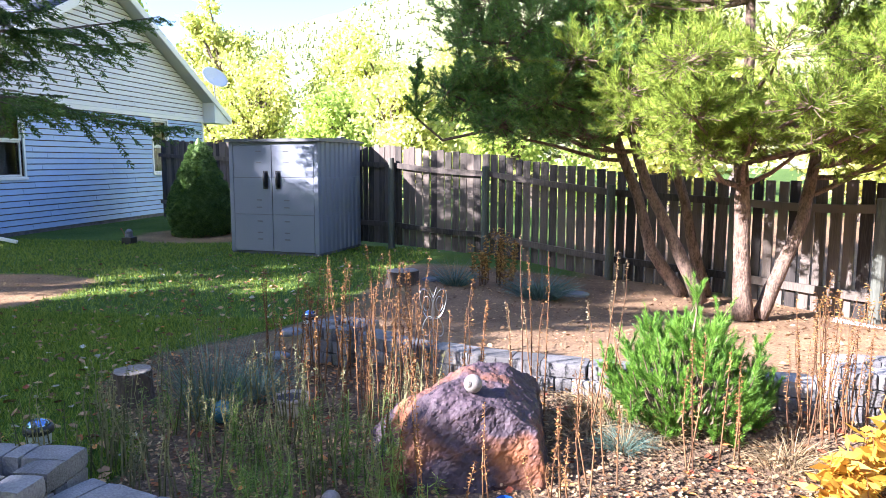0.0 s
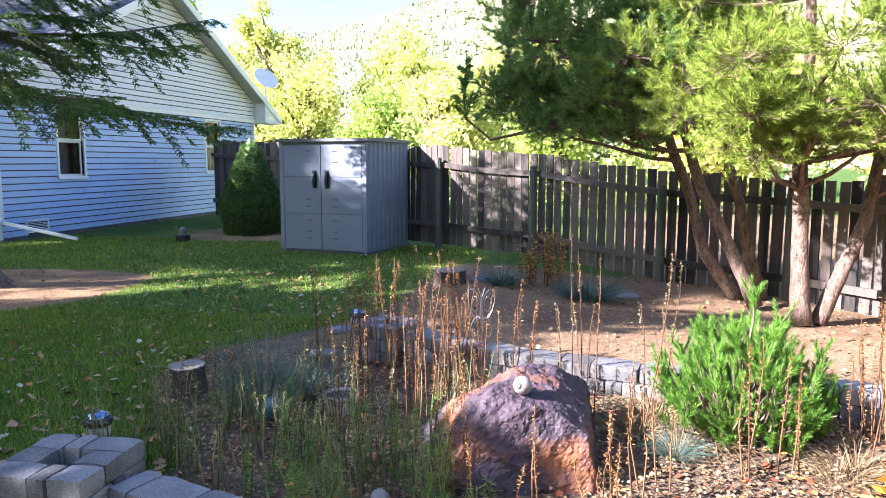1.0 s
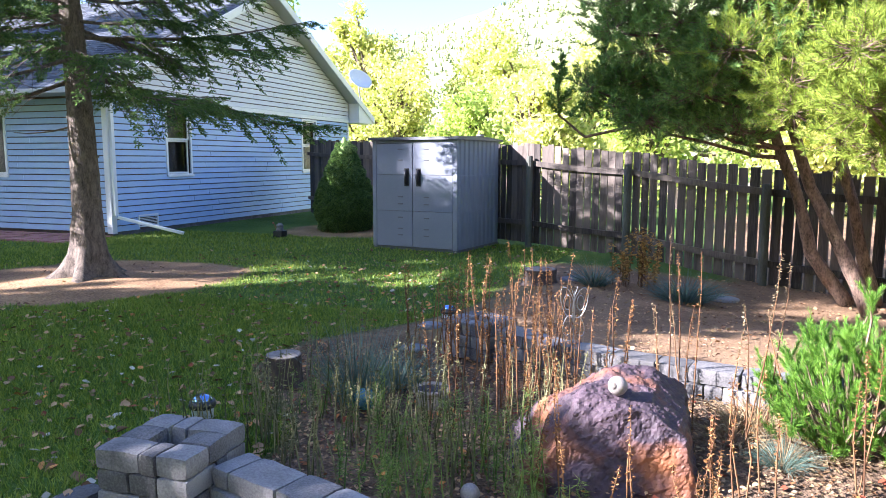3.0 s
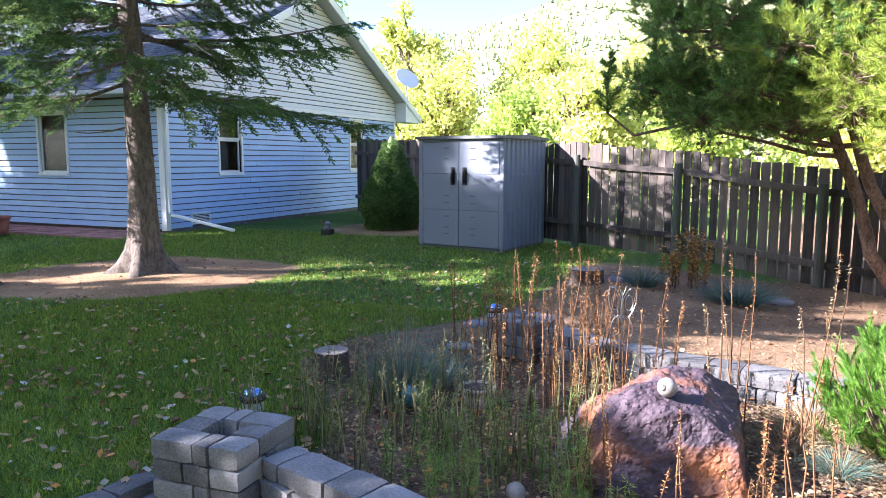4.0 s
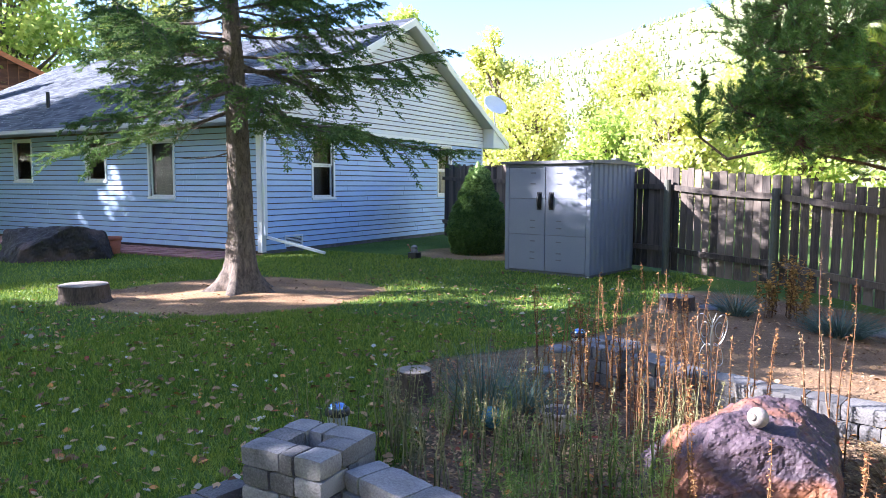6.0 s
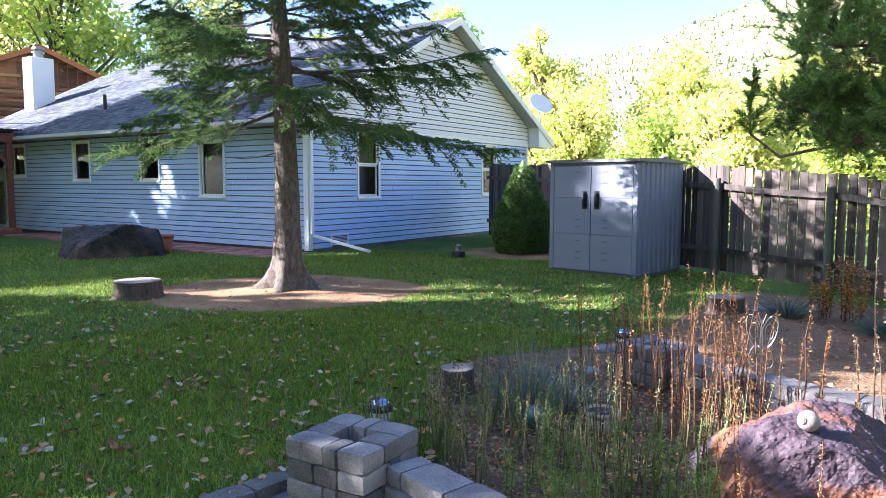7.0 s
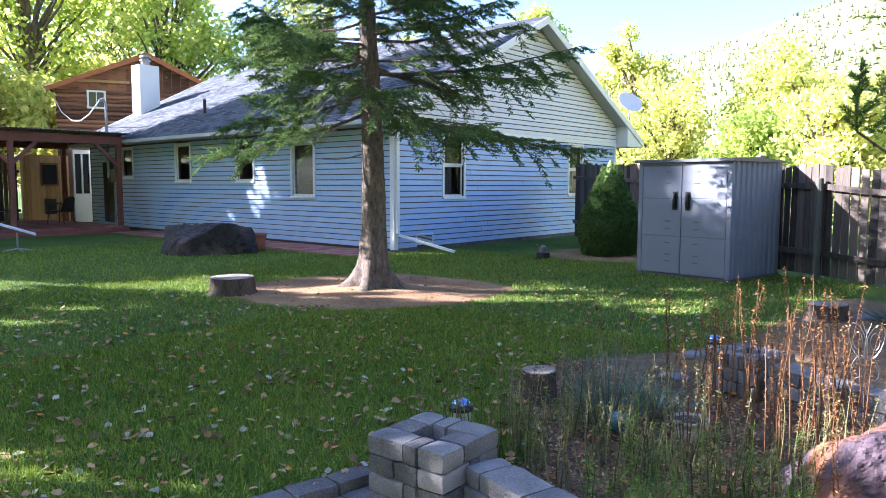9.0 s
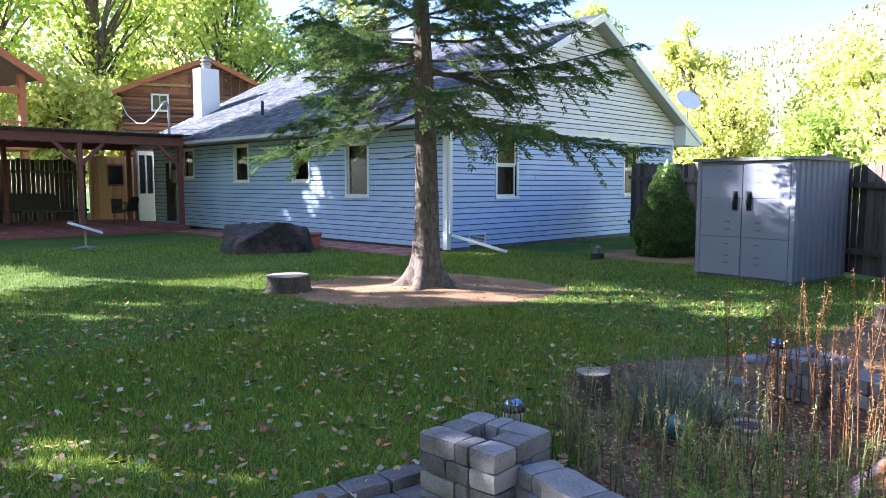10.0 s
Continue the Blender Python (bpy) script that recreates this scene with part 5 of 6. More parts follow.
def solar_light(x, y, z, label):
    o = thing("solar_light", label, "garden light", (x, y, ground_z(x, y)))
    part("stake", tubes([[((0, 0, -0.05), 0.012), ((0, 0, z - 0.1), 0.012)]], 8), M_BLACK, o)
    part("shade", lathe([(0.03, z - 0.12), (0.05, z - 0.115), (0.058, z - 0.03), (0.058, z - 0.012)], 20), M_FROST, o, "frosted clear shade", smooth=True)
    part("cap", lathe([(0.060, z - 0.022), (0.068, z - 0.02), (0.070, z - 0.005), (0.066, z + 0.012), (0.058, z + 0.016)], 24), M_BLACK, o, "black plastic cap ring", smooth=True)
    part("dome", lathe([(0.057, z + 0.012), (0.052, z + 0.026), (0.036, z + 0.040), (0.015, z + 0.047), (0.002, z + 0.048)], 24), M_CHROME, o, "silver-blue mirrored dome", smooth=True)


solar_light(-2.44, 2.99, 0.265, "solar garden light with mirrored dome behind the pillar")
solar_light(-1.98, 5.6, 0.20, "solar garden light beside the raised bed")
flag = tagged(part("flagstone", cut_rock((0.12, 0.09, 0.03), (((0, 0, 1), 0.016),), 5, 0.012, 4), M_SLATE), "flat grey flagstone in the litter", "stone")
flag.location = (-2.15, 5.25, 0.012)
for x, y, r in ((-1.42, 8.75, 0.2), (-2.2, 5.75, 0.12), (0.25, 8.7, 0.22)):
    f = tagged(part("flagstone", cut_rock((r, r * 0.7, 0.05), (((0, 0, 1), 0.03),), r * 50, 0.015, 4), M_SLATE if r != 0.22 else M_STONE), "flat pale stone lying on the soil", "stone")
    f.location = (x, y, ground_z(x, y) + 0.004)


def pot(x, y, r, h, material, label, z=None, soil=True):
    o = thing("plant_pot", label, "plant pot", (x, y, ground_z(x, y) if z is None else z))
    part("body", lathe([(r * 0.68, 0), (r * 0.74, 0.01), (r * 0.92, h * 0.8), (r * 0.92, h * 0.8), (r, h * 0.81), (r, h), (r * 0.9, h), (r * 0.86, h * 0.88)], 28), material, o, smooth=True)
    if soil:
        part("soil", lathe([(0.001, h * 0.86), (r * 0.86, h * 0.87), (r * 0.86, h * 0.89), (0.001, h * 0.9)], 20), M_DARKROCK, o)
    return o


pot(-1.55, 4.05, 0.115, 0.13, M_POTTED, "weathered cream pot sunk among the plants")
pot(-13.72, 9.4, 0.22, 0.36, M_TERRA, "large terracotta pot by the house wall", 0.03)
for x, y, r, mt, nm, lb in ((-1.88, 3.78, 0.068, M_BLUEGLAZE, "glazed_ball", "blue-green glazed ball among the grasses"), (-0.94, 2.92, 0.045, M_CERAMIC, "speckled_ball", "grey speckled stone ball by the wall")):
    bm = bmesh.new()
    bmesh.ops.create_uvsphere(bm, u_segments=28, v_segments=18, radius=r)
    for v in bm.verts:
        v.co *= 1 + 0.04 * noise.noise(v.co * 22)
    o = tagged(part(nm, bm, mt, smooth=True), lb, "ornament")
    o.location = (x, y, ground_z(x, y) + r * (1.55 if mt is M_BLUEGLAZE else 0.9))
    if mt is M_BLUEGLAZE:
        st = tagged(part("ball_stand", lathe([(0.05, 0), (0.05, 0.01), (0.035, 0.03), (0.035, 0.045)], 16), M_DARKROCK), "small dark stand under the glazed ball", "stand")
        st.location = (x, y, ground_z(x, y))
cup = thing("glass_cup", "small blue glass cup on the ground by the boulder", "ornament", (-0.16, 2.93, ground_z(-0.16, 2.93)))
part("body", lathe([(0.022, 0), (0.026, 0.06), (0.038, 0.085), (0.040, 0.094), (0.034, 0.094), (0.020, 0.06), (0.006, 0.03)], 22), M_BLUE, cup, smooth=True)


def wire_butterfly():
    x, y = -0.80, 4.83
    z = ground_z(x, y)
    o = thing("wire_butterfly", "silver wire butterfly ornament on a stake", "ornament", (x, y, z), 8)
    o.scale = (0.82, 0.82, 0.95)
    part("stake", tubes([[((0, 0, -0.05), 0.004), ((0, 0, 0.5), 0.004)]], 6), M_WIRE, o)
    for s in (-1, 1):
        up, lo, inn = [], [], []
        for k in range(15):
            g = 2 * math.pi * k / 14
            up.append(((s * (0.055 + 0.06 * math.cos(g) * 1.0), 0.01 * math.cos(g), 0.42 + 0.10 * math.sin(g) + 0.05 * math.cos(g)), 0.0035))
            lo.append(((s * (0.045 + 0.045 * math.cos(g)), 0.01 * math.cos(g), 0.25 + 0.07 * math.sin(g) - 0.03 * math.cos(g)), 0.0035))
            inn.append(((s * (0.055 + 0.03 * math.cos(g)), 0.01 * math.cos(g), 0.42 + 0.055 * math.sin(g)), 0.003))
        part("upper_wing", tubes([up, inn], 5), M_WIRE, o)
        part("lower_wing", tubes([lo], 5), M_WIRE, o)
        part("antenna", tubes([[((0, 0, 0.46), 0.003), ((s * 0.03, 0, 0.54), 0.0025)]], 5), M_WIRE, o)
    bm = bmesh.new()
    bmesh.ops.create_uvsphere(bm, u_segments=12, v_segments=10, radius=1)
    for v in bm.verts:
        v.co = Vector((v.co.x * 0.013, v.co.y * 0.013, 0.36 + v.co.z * 0.10))
    part("body", bm, M_WIRE, o, smooth=True)


wire_butterfly()

# paver edging at the lawn's end
edging = thing("paver_edging", "row of grey pavers along the lawn", "edging", (0, 0, 0))
rng = random.Random(2)
for k in range(3):
    s = k * 0.235
    for row in range(2):
        block(edging, -2.62 - s * 0.16 + row * 0.145, 2.33 - s * 0.985 - row * 0.02, -0.065 - row * 0.05, 0.225, 0.14, 80 + rng.uniform(-3, 3), k)


# ---- bed plants ----
M_STALK = mat("dry brown stalk", (0.085, 0.038, 0.015), (0.25, 0.125, 0.05), 0.85, 9, 40, 0.2, per=0.4, trans=0.15)
M_POD = mat("dry orange-brown seed pods", (0.13, 0.05, 0.015), (0.46, 0.235, 0.075), 0.8, 6, 40, 0.1, per=0.7, trans=0.35)
M_STRAW = mat("pale straw", (0.18, 0.12, 0.055), (0.42, 0.32, 0.17), 0.8, 6, 30, 0.1, per=0.6, trans=0.3)
M_BLUEGRASS = mat("blue-green ornamental grass", (0.052, 0.10, 0.072), (0.15, 0.22, 0.175), 0.6, 4, 20, 0, per=0.6, trans=0.2)
M_FEATHER = mat("light green feathery leaves", (0.08, 0.15, 0.02), (0.27, 0.36, 0.07), 0.6, 4, 20, 0, per=0.6, trans=0.35)
M_WISP = mat("olive-green wispy stems", (0.09, 0.095, 0.032), (0.30, 0.27, 0.12), 0.7, 5, 20, 0, per=0.6, trans=0.3)
M_YELLOW = mat("yellow autumn leaves", (0.42, 0.20, 0.015), (0.75, 0.50, 0.05), 0.6, 5, 20, 0, per=0.6, trans=0.45)
M_RUST = mat("rust-coloured leaves", (0.19, 0.095, 0.02), (0.48, 0.28, 0.07), 0.7, 5, 20, 0, per=0.6, trans=0.35)
M_LEAF_A = mat("fallen tan leaves", (0.13, 0.06, 0.02), (0.40, 0.25, 0.115), 0.8, 5, 30, 0.1, per=0.9)
M_LEAF_B = mat("fallen orange and red leaves", (0.22, 0.05, 0.018), (0.52, 0.22, 0.05), 0.8, 5, 30, 0.1, per=0.9)
M_LEAF_C = mat("fallen cream leaves", (0.24, 0.22, 0.14), (0.48, 0.44, 0.34), 0.8, 5, 30, 0.1, per=0.6)
M_BLADE = mat("lawn grass blades", (0.09, 0.17, 0.010), (0.285, 0.34, 0.038), 0.6, 0.8, 6, 0, per=0.6, trans=0.25)


def arcs(P, D, L, Wd, droop, seg=3):
    """Arching blades in several steps."""
    n = len(P)
    S = np.cross(D, np.array([0, 0, 1.0]) + np.random.normal(size=(n, 3)) * 0.4)
    S /= np.linalg.norm(S, axis=1, keepdims=True) + 1e-9
    pts, p, d = [P], P.copy(), D.copy()
    for k in range(seg):
        p = p + d * (L / seg)[:, None]
        d = d + np.array([0, 0, -1.0]) * (droop / seg)[:, None]
        d /= np.linalg.norm(d, axis=1, keepdims=True)
        pts.append(p)
    rows = []
    for k, q in enumerate(pts):
        w = (Wd / 2 * (1 - (k / seg) ** 1.5 * 0.92))[:, None]
        rows += [q - S * w, q + S * w]
    V = np.stack(rows, 1).reshape(-1, 3)
    b = np.arange(n)[:, None] * (2 * (seg + 1))
    F = np.concatenate([b + np.array([2 * k, 2 * k + 1, 2 * k + 3, 2 * k + 2]) for k in range(seg)], 0)
    return V, F


def tuft(name, label, x, y, n, h, r, spread, droop, material, w=0.004, seed=1, heads=None):
    np.random.seed(seed)
    o = thing(name, label, "grass", (x, y, ground_z(x, y)))
    g = np.random.uniform(0, 2 * math.pi, n)
    q = np.random.uniform(0, 1, n) ** 0.5
    P = np.stack([np.cos(g) * q * r, np.sin(g) * q * r, np.full(n, -0.01)], 1)
    D = np.stack([np.cos(g) * spread * (0.2 + q), np.sin(g) * spread * (0.2 + q), np.ones(n)], 1) + np.random.normal(size=(n, 3)) * 0.12
    D /= np.linalg.norm(D, axis=1, keepdims=True)
    V, F = arcs(P, D, h * np.random.uniform(0.55, 1.05, n), np.full(n, w), np.random.uniform(0.4, 1.2, n) * droop)
    soup("grass_tuft", V, F, material, o, kind="stuff")
    if heads:
        k = heads
        V, F = arcs(P[:k] * 0.5, D[:k] * np.array([0.6, 0.6, 1]), h * np.random.uniform(0.9, 1.3, k), np.full(k, w * 0.8), np.full(k, 0.15))
        soup("seed_spray", V, F, M_STRAW, o, "pale dry seed stalks", "stuff")
    return o


def stalk_clump(x, y, n, h, r, seed, stem=M_STALK, pod=M_POD, label="clump of dry brown flower stalks with seed pods", name="dried_plant", size=0.018, dens=60, low=0.35):
    rng = random.Random(seed)
    np.random.seed(seed)
    o = thing(name, label, "plant", (x, y, ground_z(x, y)), group="dried plants of the bed" if name == "dried_plant" else "")
    P, D = [], []
    for k in range(n):
        g, q = rng.uniform(0, 6.28), r * math.sqrt(rng.random())
        a = Vector((math.cos(g) * q, math.sin(g) * q, -0.02))
        hh = h * rng.uniform(0.6, 1.08)
        e = a + Vector((rng.gauss(0, 0.07) * hh, rng.gauss(0, 0.07) * hh, hh))
        m = a.lerp(e, 0.5) + Vector((rng.gauss(0, 0.015), rng.gauss(0, 0.015), 0))
        part("stalk", tubes([[(tuple(a), 0.0046), (tuple(m), 0.0038), (tuple(a.lerp(e, 0.8) + Vector((rng.gauss(0, 0.01), 0, 0))), 0.002), (tuple(e), 0.0012)]], 5), stem, o)
        for _ in range(int(dens * rng.uniform(0.5, 1.2))):
            s = low + (1 - low) * rng.random() ** 0.8
            c = a.lerp(m, s * 2) if s < 0.5 else m.lerp(e, s * 2 - 1)
            w = rng.uniform(0, 6.28)
            P.append(tuple(c))
            D.append((math.cos(w), math.sin(w), rng.uniform(-0.9, 0.7)))
    P, D = np.array(P), np.array(D)
    D /= np.linalg.norm(D, axis=1, keepdims=True)
    V, F = blades(P, D, np.random.uniform(0.6, 1.5, len(P)) * size, np.random.uniform(0.3, 0.55, len(P)) * (size if size < 0.03 or name != "feathery_plant" else 0.006), quad=True)
    soup("seed_head" if pod in (M_POD, M_STRAW) else "leaves", V, F, pod, o, kind="stuff")
    return o


rng = random.Random(33)
SPOTS = [(-1.42, 4.35, 5, 0.95), (-1.18, 4.1, 5, 1.0), (-1.0, 4.35, 6, 0.92), (-0.95, 3.75, 5, 0.95), (-0.78, 4.05, 6, 0.95), (-0.58, 3.95, 4, 0.9), (-1.32, 3.6, 4, 0.85), (-1.62, 4.6, 5, 0.8), (-1.9, 4.75, 6, 0.85),
         (-0.12, 4.02, 4, 1.05), (-0.02, 4.1, 3, 1.0), (0.26, 3.92, 3, 1.05), (0.45, 4.0, 2, 1.0), (-0.25, 2.86, 2, 0.62), (-0.42, 2.80, 2, 0.55), (-0.08, 2.82, 2, 0.5), (0.12, 3.15, 3, 0.7), (0.30, 3.35, 3, 0.6),
         (-2.35, 3.35, 5, 0.62), (-2.12, 3.2, 5, 0.6), (-1.92, 3.0, 4, 0.55), (-2.55, 3.6, 4, 0.6), (-1.7, 3.25, 4, 0.65), (1.42, 3.95, 5, 0.75), (1.55, 4.05, 6, 0.75), (1.35, 3.8, 4, 0.6), (1.62, 3.85, 4, 0.55)]
for i, (x, y, n, h) in enumerate(SPOTS):
    stalk_clump(x, y, n, h * (0.8 if 17 < i < 23 else 1), 0.11, 200 + i, M_WISP if 17 < i < 23 else M_STALK, M_WISP if 17 < i < 23 else M_STRAW if i in (9, 11, 12) else M_POD, dens=105 if i < 13 else 80, size=0.0145)
for i, (x, y, n, h) in enumerate(((-1.30, 3.05, 11, 0.40), (-1.05, 3.15, 12, 0.46), (-0.85, 3.3, 10, 0.46), (-1.5, 2.9, 8, 0.30), (-0.75, 3.0, 10, 0.38), (-1.15, 2.75, 12, 0.30), (-0.55, 2.75, 8, 0.3), (-1.75, 3.55, 10, 0.36), (-2.2, 3.7, 10, 0.34))):
    stalk_clump(x, y, n, h, 0.16, 300 + i, M_FEATHER, M_FEATHER, "light green feathery perennial with narrow leaves", "feathery_plant", 0.040, 95, 0.10)
for i in range(16):
    x, y = rng.uniform(-2.65, -0.6), rng.uniform(2.75, 4.2)
    if math.hypot(x + 2.66, y - 4.12) < 0.3:
        continue
    stalk_clump(x, y, 9, rng.uniform(0.4, 0.62), 0.15, 400 + i, M_WISP, M_WISP, "wispy olive-green stems with small seed heads", "wispy_plant", 0.016, 42, 0.3)
for i, (x, y, n, h) in enumerate(((-0.68, 3.7, 5, 0.9), (-1.1, 3.9, 6, 0.85), (-1.3, 4.6, 6, 0.8), (-0.9, 4.5, 6, 0.85), (-0.4, 4.2, 3, 0.8), (-1.75, 5.0, 6, 0.75), (0.05, 3.0, 3, 0.55), (-0.62, 3.1, 4, 0.7), (1.5, 4.0, 6, 0.85), (1.7, 3.95, 5, 0.7), (0.62, 3.5, 3, 0.7), (0.9, 3.6, 3, 0.6))):
    stalk_clump(x, y, n, h, 0.12, 440 + i, dens=105, size=0.0155)
tuft("ornamental_grass", "tall blue-green grass clump with seed heads", -2.0, 3.92, 420, 0.62, 0.11, 0.45, 0.5, M_BLUEGRASS, 0.004, 1, 26)
tuft("ornamental_grass", "mounded blue-green grass behind the taller clump", -1.92, 4.35, 420, 0.42, 0.13, 0.8, 1.0, M_BLUEGRASS, 0.004, 2)
tuft("fescue_clump", "tan and blue fescue clump at the fence bed", -1.15, 8.5, 360, 0.40, 0.12, 1.1, 0.9, M_BLUEGRASS, 0.006, 3, 30)
tuft("fescue_clump", "round blue fescue clump on bare soil", -0.12, 8.2, 700, 0.46, 0.2, 1.2, 1.1, M_BLUEGRASS, 0.006, 4)
tuft("fescue_clump", "small pale blue fescue clump in the litter", 0.42, 3.72, 420, 0.22, 0.07, 1.2, 1.2, M_BLUEGRASS, 0.003, 5, 40)
tuft("dry_grass", "pale dry grass clump behind the boulder", -0.55, 4.2, 260, 0.36, 0.08, 0.9, 0.9, M_STRAW, 0.003, 6)
tuft("dry_grass", "straw-coloured dry grass by the retaining wall", 0.32, 4.12, 320, 0.30, 0.12, 1.3, 1.6, M_STRAW, 0.004, 7)
tuft("dry_grass", "straw-coloured dry grass at the pine bush", 1.25, 3.7, 240, 0.24, 0.12, 1.3, 1.6, M_STRAW, 0.004, 8)
for i, (x, y) in enumerate(((0.62, 3.88), (1.15, 3.6), (0.2, 3.95))):
    tuft("dry_grass", "low straw-coloured dry grass in the sunlit bed", x, y, 220, 0.2, 0.11, 1.3, 1.5, M_STRAW, 0.004, 30 + i)
for i, (x, y, n, h) in enumerate(((-0.72, 8.85, 9, 0.75), (-0.55, 8.75, 8, 0.6), (-0.85, 8.7, 8, 0.55))):
    stalk_clump(x, y, n, h, 0.15, 350 + i, M_STALK, M_RUST, "rust-coloured twiggy shrub by the fence", "rust_shrub", 0.045, 60, 0.2)
for i, (x, y, n, h) in enumerate(((1.18, 3.02, 7, 0.36), (1.36, 3.08, 7, 0.40), (1.55, 3.42, 7, 0.40), (1.75, 3.5, 7, 0.46), (1.9, 3.55, 6, 0.42), (1.42, 3.25, 5, 0.3), (1.7, 3.3, 6, 0.34), (2.0, 3.8, 6, 0.45))):
    stalk_clump(x, y, n, h, 0.12, 370 + i, M_STALK, M_YELLOW, "perennial with drooping yellow autumn leaves", "yellow_plant", 0.085, 26, 0.35)
for i, (x, y) in enumerate(((3.0, 7.0), (2.7, 7.2))):
    stalk_clump(x, y, 6, 0.45, 0.12, 380 + i, M_STALK, M_RUST, "reddish dry twigs near the fence", "dry_shrub", 0.03, 30, 0.3)


# ---- fallen leaves and grass ----
def leaves(name, n, area, size, material, label, seed, keep):
    rng = np.random.RandomState(seed)
    np.random.seed(seed)
    P, D, U = [], [], []
    while len(P) < n:
        x, y = rng.uniform(area[0], area[2]), rng.uniform(area[1], area[3])
        if not keep(x, y, rng.random_sample()):
            continue
        P.append((x, y, ground_z(x, y) + rng.uniform(0.012, 0.03)))
    P = np.array(P)
    n = len(P)
    g = rng.uniform(0, 2 * math.pi, n)
    D = np.stack([np.cos(g), np.sin(g), rng.normal(size=n) * 0.25], 1)
    S = np.stack([-np.sin(g), np.cos(g), rng.normal(size=n) * 0.35], 1)
    L = (rng.uniform(0.55, 1.25, n) * size)[:, None]
    W = L * rng.uniform(0.28, 0.42, (n, 1))
    up = np.array([0, 0, 1.0])
    c = rng.uniform(0.0, 0.28, (n, 1)) * L
    V = np.stack([P - D * L / 2 + up * c * 0.5, P - D * L * 0.1 + S * W + up * c, P + D * L * 0.28 + S * W * 0.6 + up * c, P + D * L / 2 + up * c * 0.4, P + D * L * 0.28 - S * W * 0.6 + up * c, P - D * L * 0.1 - S * W + up * c, P], 1).reshape(-1, 3)
    b = np.arange(n)[:, None] * 7
    F = np.concatenate([b + np.array(t) for t in ((0, 6, 1), (1, 6, 2), (2, 6, 3), (3, 6, 4), (4, 6, 5), (5, 6, 0))], 0)
    o = soup(name, V, F, material, None, label, "stuff")
    o["category"] = "leaves"


def on_lawn(x, y, q):
    a, s, c = zones(x, y)
    return a > 0.5 and q < 1.15 - 0.09 * math.hypot(x, y) and (x < -2.6 or y > 2.9)


def on_bed(x, y, q):
    return zones(x, y)[2] > 0.4 and y > 2.55 - 0.33 * (x + 2.0) + 0.05


def on_soil(x, y, q):
    return zones(x, y)[1] > 0.4 and q < 0.6


leaves("fallen_leaves", 2000, (-14, 0.6, -1.8, 12), 0.062, M_LEAF_A, "tan fallen leaves scattered over the lawn", 1, on_lawn)
leaves("fallen_leaves", 450, (-14, 0.6, -1.8, 12), 0.055, M_LEAF_C, "cream fallen leaves scattered over the lawn", 2, on_lawn)
leaves("fallen_leaves", 340, (-13, 0.6, -1.8, 12), 0.055, M_LEAF_B, "orange fallen leaves scattered over the lawn", 3, on_lawn)
leaves("leaf_litter", 10000, (-3.2, 2.2, 2.6, 5.2), 0.027, M_LEAF_A, "brown leaf litter covering the planting bed", 4, on_bed)
leaves("leaf_litter", 700, (-3.2, 2.2, 2.6, 5.2), 0.042, M_LEAF_B, "red and orange leaves in the planting bed", 5, on_bed)
leaves("leaf_litter", 2200, (0.0, 2.6, 2.6, 4.2), 0.026, M_STRAW, "straw-coloured dry bits in the sunlit bed", 16, on_bed)
leaves("leaf_litter", 2600, (-1.6, 4.6, 3.6, 10.0), 0.028, M_LEAF_A, "brown needles and leaf bits over the raised soil bed", 17, on_soil)
leaves("leaf_litter", 900, (-9.6, 4.3, 4.0, 11), 0.045, M_LEAF_A, "dry leaves on the bare soil", 6, on_soil)


def grass():
    """Blades over the lawn, thicker near the camera."""
    rng = np.random.RandomState(12)
    np.random.seed(12)
    P = []
    for area, n in (((-6.5, 0.4, -1.8, 6.5), 120000), ((-11, 0.8, -2, 12.5), 90000), ((-18, 1.5, -9, 11), 36000)):
        x = rng.uniform(area[0], area[2], n)
        y = rng.uniform(area[1], area[3], n)
        for a, b in zip(x, y):
            if -2.72 - 0.17 * max(0.0, 2.36 - b) < a and b < 2.6:
                continue
            if zones(a, b)[0] > 0.45 + 0.3 * noise.noise(Vector((a * 2, b * 2, 1))):
                P.append((a, b, ground_z(a, b)))
    P = np.array(P)
    n = len(P)
    D = np.random.normal(size=(n, 3)) * 0.45
    D[:, 2] += 1
    D /= np.linalg.norm(D, axis=1, keepdims=True)
    far = np.hypot(P[:, 0], P[:, 1])
    V, F = blades(P, D, np.random.uniform(0.03, 0.062, n), 0.0035 + 0.0008 * far)
    o = soup("lawn_grass", V, F, M_BLADE, None, "short green lawn grass", "stuff")
    o["category"] = "grass"


grass()


# ---- patio, by the house's far end ----
M_DECK = mat("red-stained deck boards", (0.17, 0.055, 0.045), (0.30, 0.12, 0.095), 0.7, 3, 20, 0.3, stretch=(1, 4, 1), per=0.4)
M_PAVER = mat("red brick paving", (0.24, 0.10, 0.085), (0.38, 0.18, 0.15), 0.85, 3, 30, 0.4, per=0.5)
M_WICKER = mat("dark woven wicker", (0.012, 0.010, 0.009), (0.04, 0.032, 0.028), 0.6, 30, 120, 0.6)
M_PINEWOOD = mat("yellow pine boards", (0.32, 0.19, 0.07), (0.50, 0.33, 0.15), 0.7, 3, 20, 0.3, stretch=(1, 6, 1), per=0.4)
M_METALGREY = mat("grey painted metal", (0.20, 0.21, 0.22), (0.32, 0.33, 0.34), 0.45, 5, 40, 0.1, metal=0.3)
